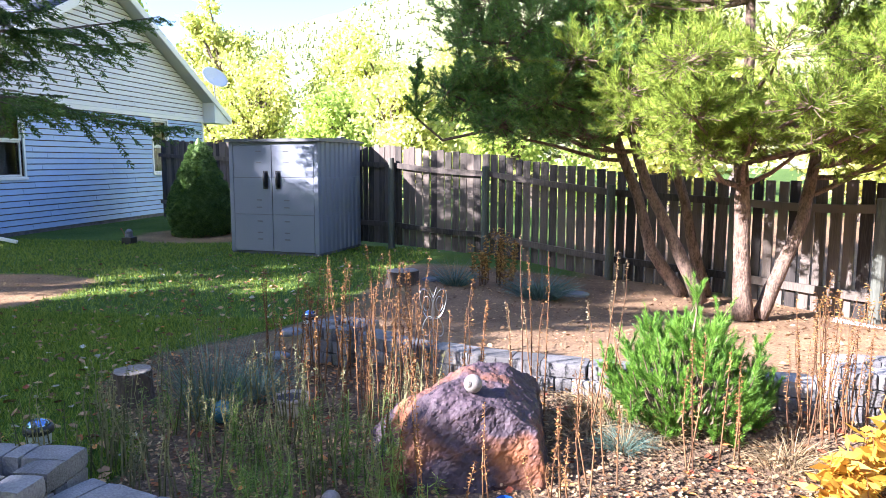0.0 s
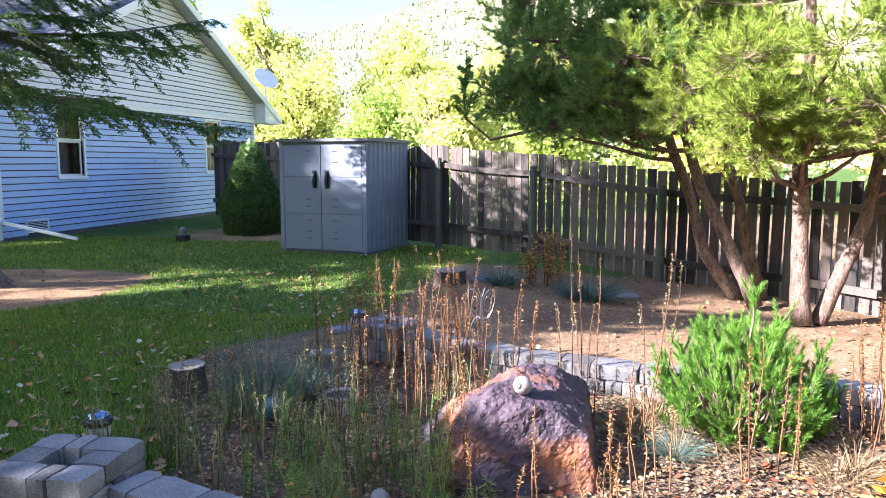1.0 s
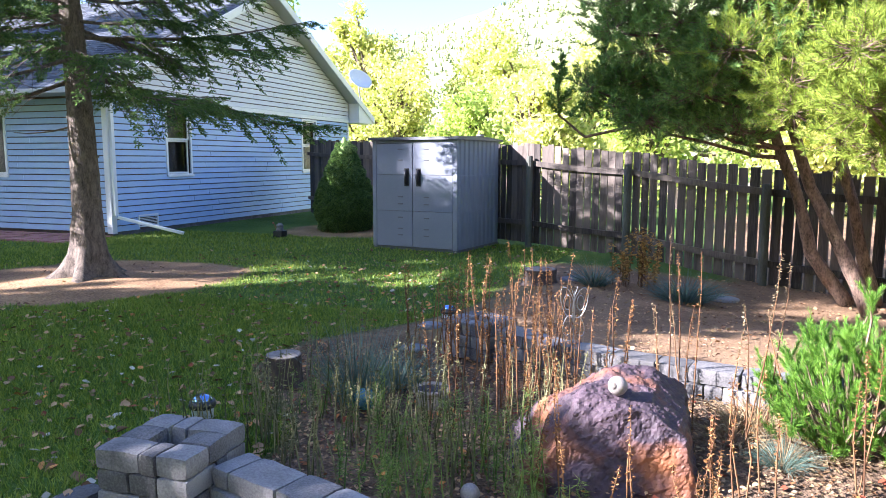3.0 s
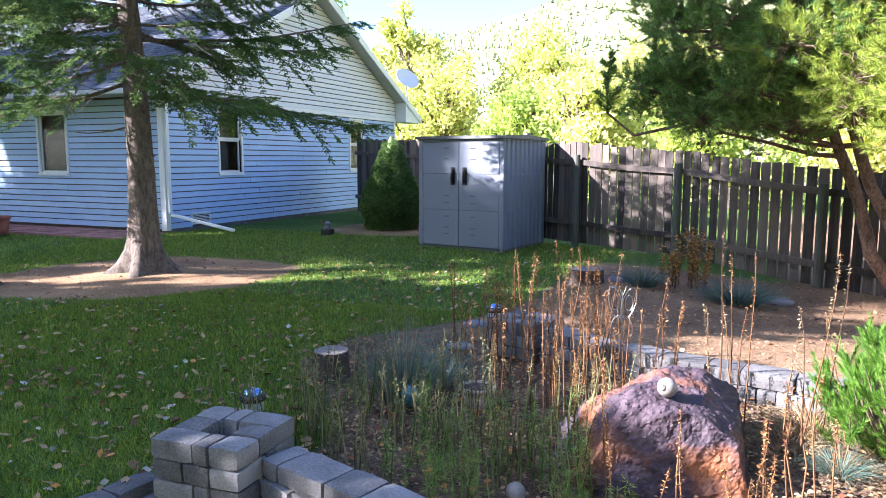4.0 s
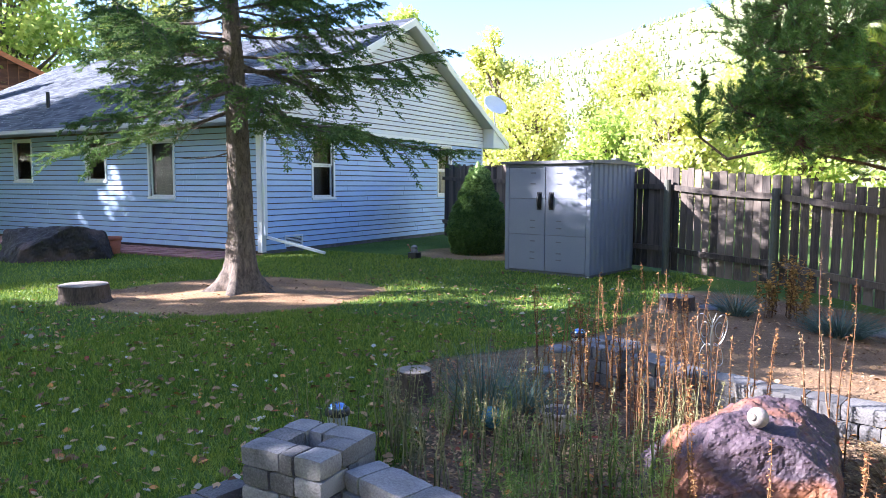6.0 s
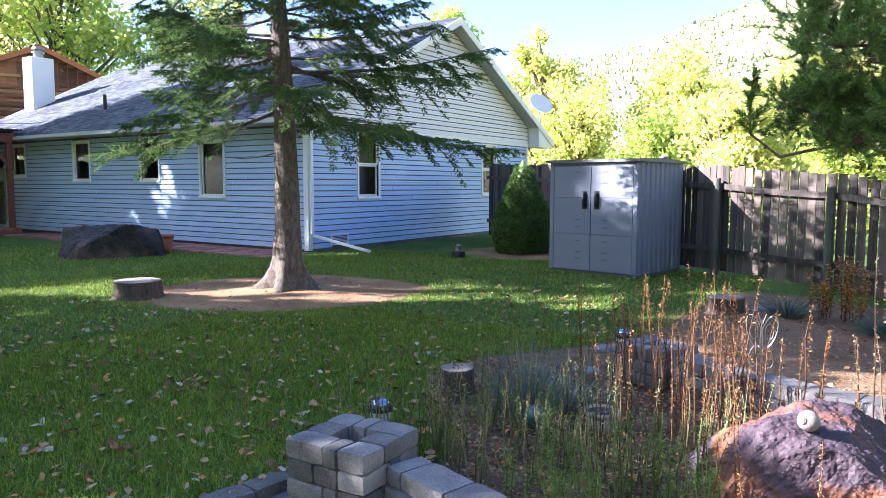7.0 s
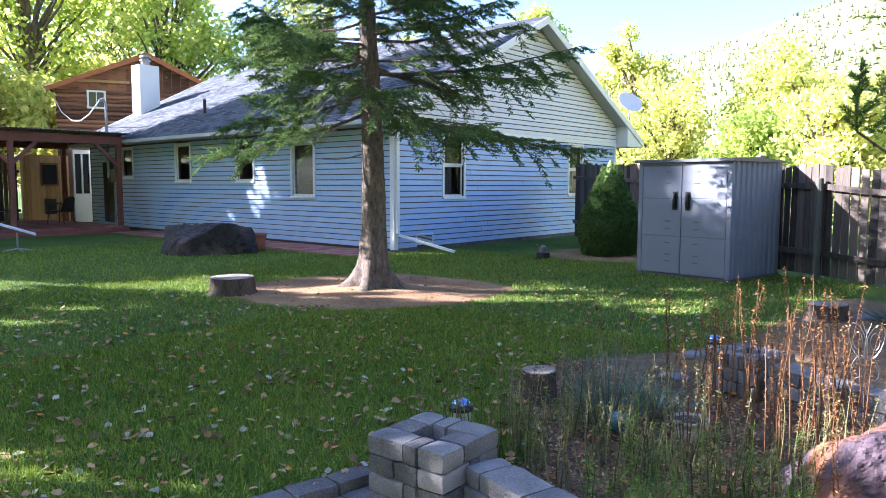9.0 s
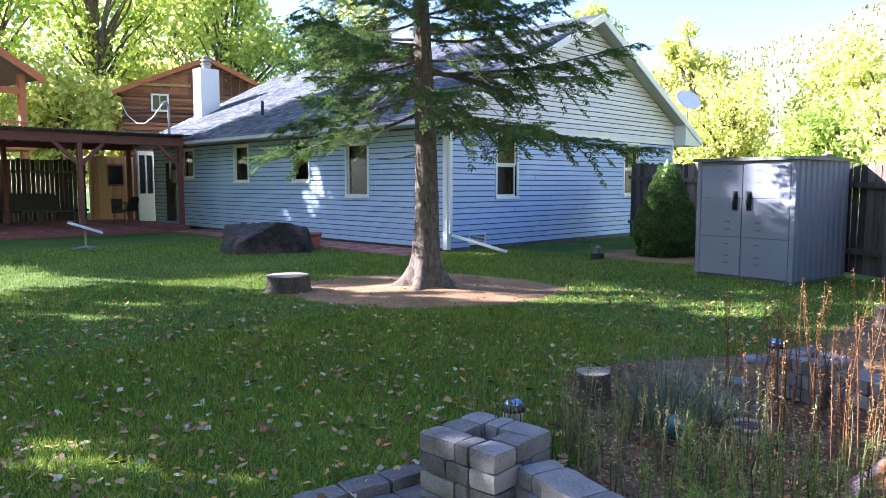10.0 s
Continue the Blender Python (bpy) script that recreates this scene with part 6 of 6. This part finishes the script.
M_DISH = mat("white plastic dish", (0.62, 0.63, 0.64), (0.74, 0.75, 0.76), 0.4, 3, 30, 0.05)
PX = -22.4


def make_deck():
    d = thing("deck", "low red-stained timber deck", "deck", (0, 0, 0))
    part("skirt", box((PX + 0.0, 1.0, 0.0, PX + 0.25, 10.45, 0.17), bevel=0.01), M_DECK, d)
    part("step", box((PX + 0.252, 1.0, 0.0, PX + 0.55, 10.2, 0.09), bevel=0.01), M_DECK, d)
    for k in range(40):
        part("deck_board", box((PX - 6.2, 1.0 + k * 0.236, 0.13, PX + 0.27, 1.0 + k * 0.236 + 0.228, 0.19)), M_DECK, d)


make_deck()
path = thing("brick_path", "red brick path along the house wall", "path", (0, 0, 0), kind="structure")
part("bedding", box((-22.1, 9.75, -0.02, -10.9, 10.99, 0.02)), M_PAVER, path)
for i in range(46):
    for j in range(4):
        x = -22.0 + i * 0.24 + 0.12 * (j % 2)
        part("brick", box((x, 9.78 + j * 0.3, 0.018, x + 0.225, 9.78 + j * 0.3 + 0.285, 0.034 + 0.004 * ((i * 7 + j * 3) % 3))), M_PAVER, path)


def make_cover():
    c = thing("patio_cover", "red-brown timber patio cover with dark metal roof", "patio cover", (0, 0, 0))
    zt = 2.72
    for y in (10.3, 7.25, 3.6):
        part("post", box((PX - 0.07, y - 0.07, 0.17, PX + 0.07, y + 0.07, zt), bevel=0.008), M_REDWOOD, c)
        for s in (-1, 1):
            if y == 10.3 and s == 1:
                continue
            bm = box((-0.04, -0.05, 0, 0.04, 0.05, 0.95))
            bm.transform(Matrix.Translation((PX, y + s * 0.02, zt - 0.66)) @ Matrix.Rotation(-s * radians(45), 4, "X"))
            part("brace", bm, M_REDWOOD, c)
    for y in (10.3, 6.3, 2.5):
        part("post", box((PX - 4.3, y - 0.07, 0.17, PX - 4.16, y + 0.07, zt), bevel=0.008), M_REDWOOD, c)
    part("front_beam", box((PX - 0.06, 1.0, zt + 0.002, PX + 0.06, 10.5, zt + 0.26), bevel=0.008), M_REDWOOD, c)
    part("rear_beam", box((PX - 4.3, 1.0, zt + 0.002, PX - 4.18, 10.5, zt + 0.2), bevel=0.008), M_REDWOOD, c)
    for k in range(16):
        y = 1.1 + k * 0.62
        part("rafter", box((PX - 4.9, y, zt + 0.205, PX - 0.07, y + 0.045, zt + 0.30)), M_REDWOOD, c)
    V, F = [], []
    n = 400
    for i in range(n + 1):
        y = 0.9 + 9.75 * i / n
        z = zt + 0.31 + 0.014 * math.sin(i * 1.2)
        V += [(PX - 6.2, y, z - 0.12), (PX + 0.35, y, z + 0.05), (PX + 0.35, y, z + 0.042), (PX - 6.2, y, z - 0.128)]
    for i in range(n):
        b = i * 4
        F += [(b, b + 4, b + 5, b + 1), (b + 1, b + 5, b + 6, b + 2), (b + 2, b + 6, b + 7, b + 3)]
    part("metal_roof", (V, F), M_METALGREY, c, "grey corrugated metal roof")
    cord = []
    lights = []
    for k in range(40):
        y = 1.2 + k * 0.23
        cord.append(((PX - 3.0, y, zt + 0.14 - 0.03 * abs(math.sin(k * 0.6))), 0.008))
    part("light_string", tubes([cord], 5), M_BLACK, c)


make_cover()


def back_fence():
    f = thing("patio_screen", "dark slatted wooden screen behind the patio", "fence", (0, 0, 0))
    rng = random.Random(3)
    me = bpy.data.meshes.new("slat")
    bm = box((-0.01, -0.07, 0, 0.01, 0.07, 1.0))
    bm.to_mesh(me)
    bm.free()
    me.materials.append(M_FENCE)
    y = 1.0
    while y < 9.35:
        ob = new("slat", me)
        ob.parent = f
        ob.matrix_basis = Matrix.Translation((PX - 5.9, y, 0.0)) @ Matrix.Diagonal((1, 1, rng.uniform(2.35, 2.42), 1))
        y += 0.153
    for z in (0.5, 1.9):
        part("rail", box((PX - 5.888, 0.9, z, PX - 5.85, 9.4, z + 0.09)), M_FENCE, f)
    g = thing("garden_room", "small room with yellow pine boards and dark windows", "shed", (0, 0, 0))
    for k in range(9):
        part("board", box((PX - 5.6, 9.5 + k * 0.165, 0.19, PX - 5.56, 9.5 + k * 0.165 + 0.158, 2.5)), M_PINEWOOD, g)
    part("wall", box((PX - 5.9, 9.45, 0.0, PX - 5.604, 11.0, 2.55)), M_PINEWOOD, g)
    part("side_wall", box((PX - 5.9, 11.002, 0.0, PX - 5.6, 11.5, 2.9)), M_LOG, g)
    part("window", box((PX - 5.558, 10.05, 1.5, PX - 5.54, 10.55, 2.2)), M_GLASS, g)
    part("window_frame", box((PX - 5.557, 10.0, 1.44, PX - 5.53, 10.045, 2.26), (PX - 5.557, 10.555, 1.44, PX - 5.53, 10.6, 2.26), (PX - 5.557, 10.046, 2.205, PX - 5.53, 10.554, 2.26), (PX - 5.557, 10.046, 1.44, PX - 5.53, 10.554, 1.495)), M_REDWOOD, g)
    part("pet_door", box((PX - 5.558, 10.1, 0.4, PX - 5.54, 10.5, 0.95), bevel=0.006), M_BLACK, g)
    # glazed porch and its low white wall
    p = thing("porch", "white porch with narrow glazed panels", "porch", (0, 0, 0))
    part("low_wall", box((PX - 4.9, 10.85, 0.1, PX - 4.8, 11.75, 1.15)), M_TRIM, p)
    for k in range(4):
        part("mullion", box((PX - 4.9, 10.85 + k * 0.28, 1.152, PX - 4.8, 10.905 + k * 0.28, 2.6)), M_TRIM, p)
        if k < 3:
            part("pane", box((PX - 4.86, 10.905 + k * 0.28, 1.152, PX - 4.85, 11.13 + k * 0.28, 2.6)), M_GLASS, p)
    part("head", box((PX - 4.9, 10.85, 2.602, PX - 4.8, 11.75, 2.75)), M_TRIM, p)


back_fence()


def armchair(x, y, rz):
    c = thing("patio_chair", "dark wicker patio armchair with metal legs", "chair", (x, y, 0.19), rz, group="patio chairs")
    part("seat", box((-0.27, -0.26, 0.38, 0.27, 0.28, 0.44), bevel=0.02), M_WICKER, c)
    V, F = [], []
    for i in range(9):
        s = i / 8
        for k in range(7):
            u = (k / 6 - 0.5) * 2
            V.append((u * 0.28 * (1 - 0.25 * s * s), 0.27 + 0.14 * s - 0.05 * u * u, 0.44 + 0.46 * s * (1 - 0.12 * u * u)))
    for i in range(8):
        for k in range(6):
            F.append((i * 7 + k, i * 7 + k + 1, i * 7 + 8 + k, i * 7 + 7 + k))
    ob = part("backrest", (V, F), M_WICKER, c)
    md = ob.modifiers.new("thickness", "SOLIDIFY")
    md.thickness = 0.03
    for s in (-1, 1):
        part("armrest", tubes([[((s * 0.29, 0.3, 0.7), 0.02), ((s * 0.32, 0.05, 0.66), 0.024), ((s * 0.30, -0.24, 0.62), 0.024), ((s * 0.28, -0.28, 0.4), 0.018)]], 7), M_WICKER, c)
        part("leg", tubes([[((s * 0.25, -0.24, 0.38), 0.014), ((s * 0.27, -0.28, 0), 0.013)]], 7), M_BLACK, c)
        part("leg", tubes([[((s * 0.25, 0.26, 0.38), 0.014), ((s * 0.26, 0.34, 0), 0.013)]], 7), M_BLACK, c)
    return c


ch = armchair(PX - 2.6, 9.5, -60)
copy_thing(ch, pose(PX - 2.2, 4.9, 0.19, 0, 0, 120))
bench = thing("patio_bench", "dark wicker bench with a rounded back", "bench", (PX - 4.6, 7.1, 0.19), 90)
part("seat", box((-0.95, -0.3, 0.38, 0.95, 0.3, 0.46), bevel=0.02), M_WICKER, bench)
part("backrest", prism([(-1.0, 0.44), (1.0, 0.44), (0.98, 0.85), (0.7, 1.0), (-0.7, 1.0), (-0.98, 0.85)], "y", 0.26, 0.32), M_WICKER, bench)
for sx in (-0.85, 0.85):
    for sy in (-0.25, 0.25):
        part("leg", tubes([[((sx, sy, 0), 0.016), ((sx, sy, 0.4), 0.016)]], 7), M_BLACK, bench)
tb = thing("coffee_table", "low dark metal patio table", "table", (PX - 3.2, 7.3, 0.19), 90)
part("tabletop", box((-0.75, -0.3, 0.40, 0.75, 0.3, 0.43), bevel=0.008), M_BLACK, tb)
for sx in (-0.68, 0.68):
    for sy in (-0.24, 0.24):
        part("leg", tubes([[((sx, sy, 0), 0.014), ((sx, sy, 0.41), 0.014)]], 7), M_BLACK, tb)

# flat antenna on its stand
an = thing("flat_antenna", "white flat satellite antenna on a small grey stand", "antenna", (-17.45, 5.7, ground_z(-17.45, 5.7)), -18)
for g in (20, 110, 200, 290):
    part("foot", tubes([[((0, 0, 0.06), 0.02), ((0.3 * math.cos(radians(g)), 0.3 * math.sin(radians(g)), 0.01), 0.018)]], 6), M_METALGREY, an)
part("mast", tubes([[((0, 0, 0.03), 0.024), ((0, 0, 0.42), 0.024)]], 8), M_METALGREY, an)
bm = box((-0.25, -0.38, -0.02, 0.25, 0.38, 0.02), bevel=0.012)
bm.transform(Matrix.Translation((0, 0, 0.50)) @ Matrix.Rotation(radians(-20), 4, "X"))
part("panel", bm, M_DISH, an)

stone("boulder", (1.05, 0.75, 0.62), (((0.05, 0.2, 1), 0.50), ((0.25, -0.95, -0.05), 0.52), ((-0.75, -0.5, 0.45), 0.80), ((0.95, 0.1, 0.25), 0.90), ((-0.3, -0.5, 0.8), 0.62), ((0.7, -0.6, 0.4), 0.80)),
      M_BLACKROCK, pose(-13.85, 8.35, 0.10, 0, 0, 48), "large dark brown boulder on the lawn", 0.12, 0.03)

gn = thing("garden_lantern", "small black garden lantern with a red flower", "ornament", (-7.85, 12.2, ground_z(-7.85, 12.2)))
part("base", box((-0.10, -0.10, 0, 0.10, 0.10, 0.13), bevel=0.015), M_BLACK, gn)
part("body", lathe([(0.05, 0.13), (0.075, 0.14), (0.06, 0.2), (0.07, 0.24), (0.03, 0.28)], 14), M_STONE, gn, "pale stone body")
part("flower", tubes([[((-0.07, 0, 0.12), 0.006), ((-0.12, -0.02, 0.26), 0.006), ((-0.14, -0.02, 0.28), 0.02), ((-0.16, -0.02, 0.285), 0.004)]], 7), M_TERRA, gn, "red-orange flower")

# ---- roof fittings ----
ck = thing("chimney", "white boxed chimney with a metal cap", "chimney", (0, 0, 0))
part("chimney_shaft", box((-26.22, 12.66, 3.6, -25.6, 13.42, 5.86), bevel=0.01), M_TRIM, ck)
bm = lathe([(0.16, 5.86), (0.16, 6.02), (0.20, 6.03), (0.20, 6.08), (0.14, 6.1), (0.14, 6.14), (0.21, 6.16), (0.17, 6.24), (0.01, 6.26)], 18)
bm.transform(Matrix.Translation((-25.9, 13.05, 0)))
part("flue_cap", bm, M_METALGREY, ck)
vp = tagged(part("vent_pipe", tubes([[((-20.1, 11.98, roof_z(11.98)), 0.05), ((-20.1, 11.98, roof_z(11.98) + 0.45), 0.05)]], 10), M_BLACK), "black vent pipe standing on the roof", "pipe")
ms = thing("service_mast", "grey electric service mast with a drooping cable", "mast", (0, 0, 0))
part("pipe", tubes([[((-23.95, 10.66, 1.7), 0.045), ((-23.95, 10.66, 4.15), 0.045), ((-23.95, 10.58, 4.28), 0.06), ((-23.95, 10.46, 4.22), 0.055)]], 8), M_METALGREY, ms)
part("cable", tubes([[((-23.95, 10.46, 4.22), 0.022), ((-26.4, 11.15, 3.98), 0.022), ((-29.0, 11.9, 3.95), 0.022), ((-31.6, 12.65, 4.15), 0.022), ((-35.4, 13.7, 4.85), 0.022), ((-38.8, 14.7, 5.85), 0.022)]], 6), M_DISH, ms)
mt = thing("electric_meter", "grey electric meter box on the wall", "meter", (0, 0, 0))
part("box", box((-24.3, HY0 - 0.16, 1.55, -24.0, HY0 - 0.03, 2.0), bevel=0.015), M_METALGREY, mt)
part("conduit", tubes([[((-24.15, HY0 - 0.09, 0.3), 0.02), ((-24.15, HY0 - 0.09, 1.55), 0.02)]], 7), M_METALGREY, mt)
sd = thing("satellite_dish", "white satellite dish on a bent arm at the roof edge", "satellite dish", (-10.75, 21.7, 3.35))
part("arm", tubes([[((0, 0.2, -0.15), 0.025), ((0, 0.0, 0.35), 0.025), ((0, -0.05, 0.62), 0.025)]], 8), M_METALGREY, sd)
V, F = [], []
for i in range(7):
    for k in range(24):
        g, r = 2 * math.pi * k / 24, 0.39 * i / 6 + 0.001
        V.append((r * 1.15 * math.cos(g), r * math.sin(g), 0.30 * r * r / 0.45))
for i in range(6):
    for k in range(24):
        F.append((i * 24 + k, i * 24 + (k + 1) % 24, (i + 1) * 24 + (k + 1) % 24, (i + 1) * 24 + k))
ob = part("reflector", (V, F), M_DISH, sd, smooth=True)
ob.matrix_basis = look((0, -0.05, 0.78), (-0.9, 0.4, 0.1))
md = ob.modifiers.new("thickness", "SOLIDIFY")
md.thickness = 0.02


# ---- log cabin and shelter behind ----
def make_cabin():
    c = thing("log_cabin", "brown log cabin with a low gable roof", "cabin", (-37.1, 18.8, 0), -26.9)
    yl, yr, d = -4.4, 2.4, 5.0
    # the gable faces the garden along local +x
    for k in range(29):
        z = k * 0.22
        part("log", tubes([[((0.0, yl, z + 0.1), 0.12), ((0.0, yr, z + 0.1), 0.12)]], 8), M_LOG, c)
    part("gable", prism([(yl, 6.35), (yr, 6.35), (yr, 7.0), (0, 8.15), (yl, 6.4)], "x", -0.1, 0.05), M_LOG, c)
    for k in range(15):
        y = yl + 0.2 + k * 0.45
        top = 8.1 - (0.4 * abs(y) if y < 0 else 0.48 * y)
        part("board", box((0.052, y, 6.36, 0.075, y + 0.42, top - 0.12)), M_LOG, c)
    part("body", box((-d, yl, 0, -0.13, yr, 6.3)), M_LOG, c)
    for k, ye, ze in ((-1, yl - 0.45, 6.2), (1, yr + 0.4, 6.85)):
        part("roof", prism([(k * 0.001, 8.2), (k * 0.001, 8.35), (ye, ze + 0.12), (ye, ze)], "x", -d - 0.4, 0.6), M_SHINGLE, c)
        part("fascia", prism([(k * 0.001, 8.1), (k * 0.001, 8.37), (ye, ze + 0.15), (ye, ze - 0.1)], "x", 0.602, 0.66), M_ORANGEWOOD, c)
    part("beam", box((0.13, -3.6, 6.75, 0.25, -0.9, 6.88)), M_PINEWOOD, c)
    win = part("window", box((0.125, -2.85, 5.5, 0.15, -2.15, 6.25)), M_GLASS, c)
    part("window_frame", box((0.12, -2.95, 5.4, 0.2, -2.85, 6.34), (0.12, -2.15, 5.4, 0.2, -2.05, 6.34), (0.12, -2.849, 6.251, 0.2, -2.151, 6.34), (0.12, -2.849, 5.4, 0.2, -2.151, 5.499), (0.151, -2.52, 5.5, 0.18, -2.48, 6.25)), M_TRIM, win)


make_cabin()


def make_shelter():
    s = thing("timber_shelter", "open orange-brown timber shelter behind the patio", "shelter", (-32.8, 5.7, 0), 10)
    for x, y in ((0, 3.0), (0, -3.0), (-5, 3.0), (-5, -3.0)):
        part("post", box((x - 0.12, y - 0.12, 0, x + 0.12, y + 0.12, 6.0), bevel=0.01), M_ORANGEWOOD, s)
    for k in (-1, 1):
        part("roof", prism([(0, 7.9), (0, 8.05), (k * 3.6, 5.95), (k * 3.6, 5.8)], "x", -5.5, 0.5), M_SHINGLE, s)
        part("barge_board", prism([(0, 7.75), (0, 8.1), (k * 3.65, 5.98), (k * 3.65, 5.62)], "x", 0.502, 0.6), M_ORANGEWOOD, s)
    part("tie_beam", box((-0.1, -3.0, 5.2, 0.1, 3.0, 5.45)), M_ORANGEWOOD, s)
    part("floor", box((-5.2, -3.3, 2.9, 0.3, 3.3, 3.1)), M_ORANGEWOOD, s)
    for k in range(11):
        part("baluster", box((0.16, -3.0 + k * 0.58, 3.101, 0.22, -2.94 + k * 0.58, 4.0)), M_ORANGEWOOD, s)
    part("handrail", box((0.14, -3.05, 4.0, 0.24, 3.05, 4.09)), M_ORANGEWOOD, s)


make_shelter()

nb = thing("neighbour_shed", "low pale outbuilding with a white roof beyond the fence", "shed", (13.5, 19.0, 0), -35)
part("wall", box((-4, -2, 0, 4, 2, 1.35)), M_TRIM, nb)
part("door", box((-1.0, -2.06, 0.05, 0.2, -2.002, 1.25), bevel=0.01), M_METALGREY, nb)
part("roof", prism([(-2.4, 1.30), (2.4, 1.30), (0, 1.95)], "x", -4.3, 4.3), M_DISH, nb)

# ---- utility pole beyond the fence, pipe by the fence ----
up = thing("utility_pole", "wooden utility pole with a crossarm and wires", "utility pole", (-18.2, 67.6, 0))
part("pole", tubes([[((0, 0, -0.5), 0.16), ((0, 0, 9.0), 0.12)]], 9), M_BARK, up)
part("crossarm", box((-1.2, -0.06, 8.2, 1.2, 0.06, 8.35)), M_BARK, up)
for dx in (-1.1, 0.3, 1.1):
    part("wire", tubes([[((dx - 40, 3, 10.0), 0.03), ((dx - 15, 1, 8.5), 0.03), ((dx, 0, 8.4), 0.03), ((dx + 20, -1, 8.2), 0.03), ((dx + 50, -3, 9.5), 0.03)]], 4), M_DISH, up)
pp = tagged(part("plastic_pipe", tubes([[((2.85, 7.55, -0.04), 0.035), ((3.6, 6.45, -0.04), 0.035)]], 10), M_DISH, smooth=True), "white plastic pipe lying along the fence", "pipe")
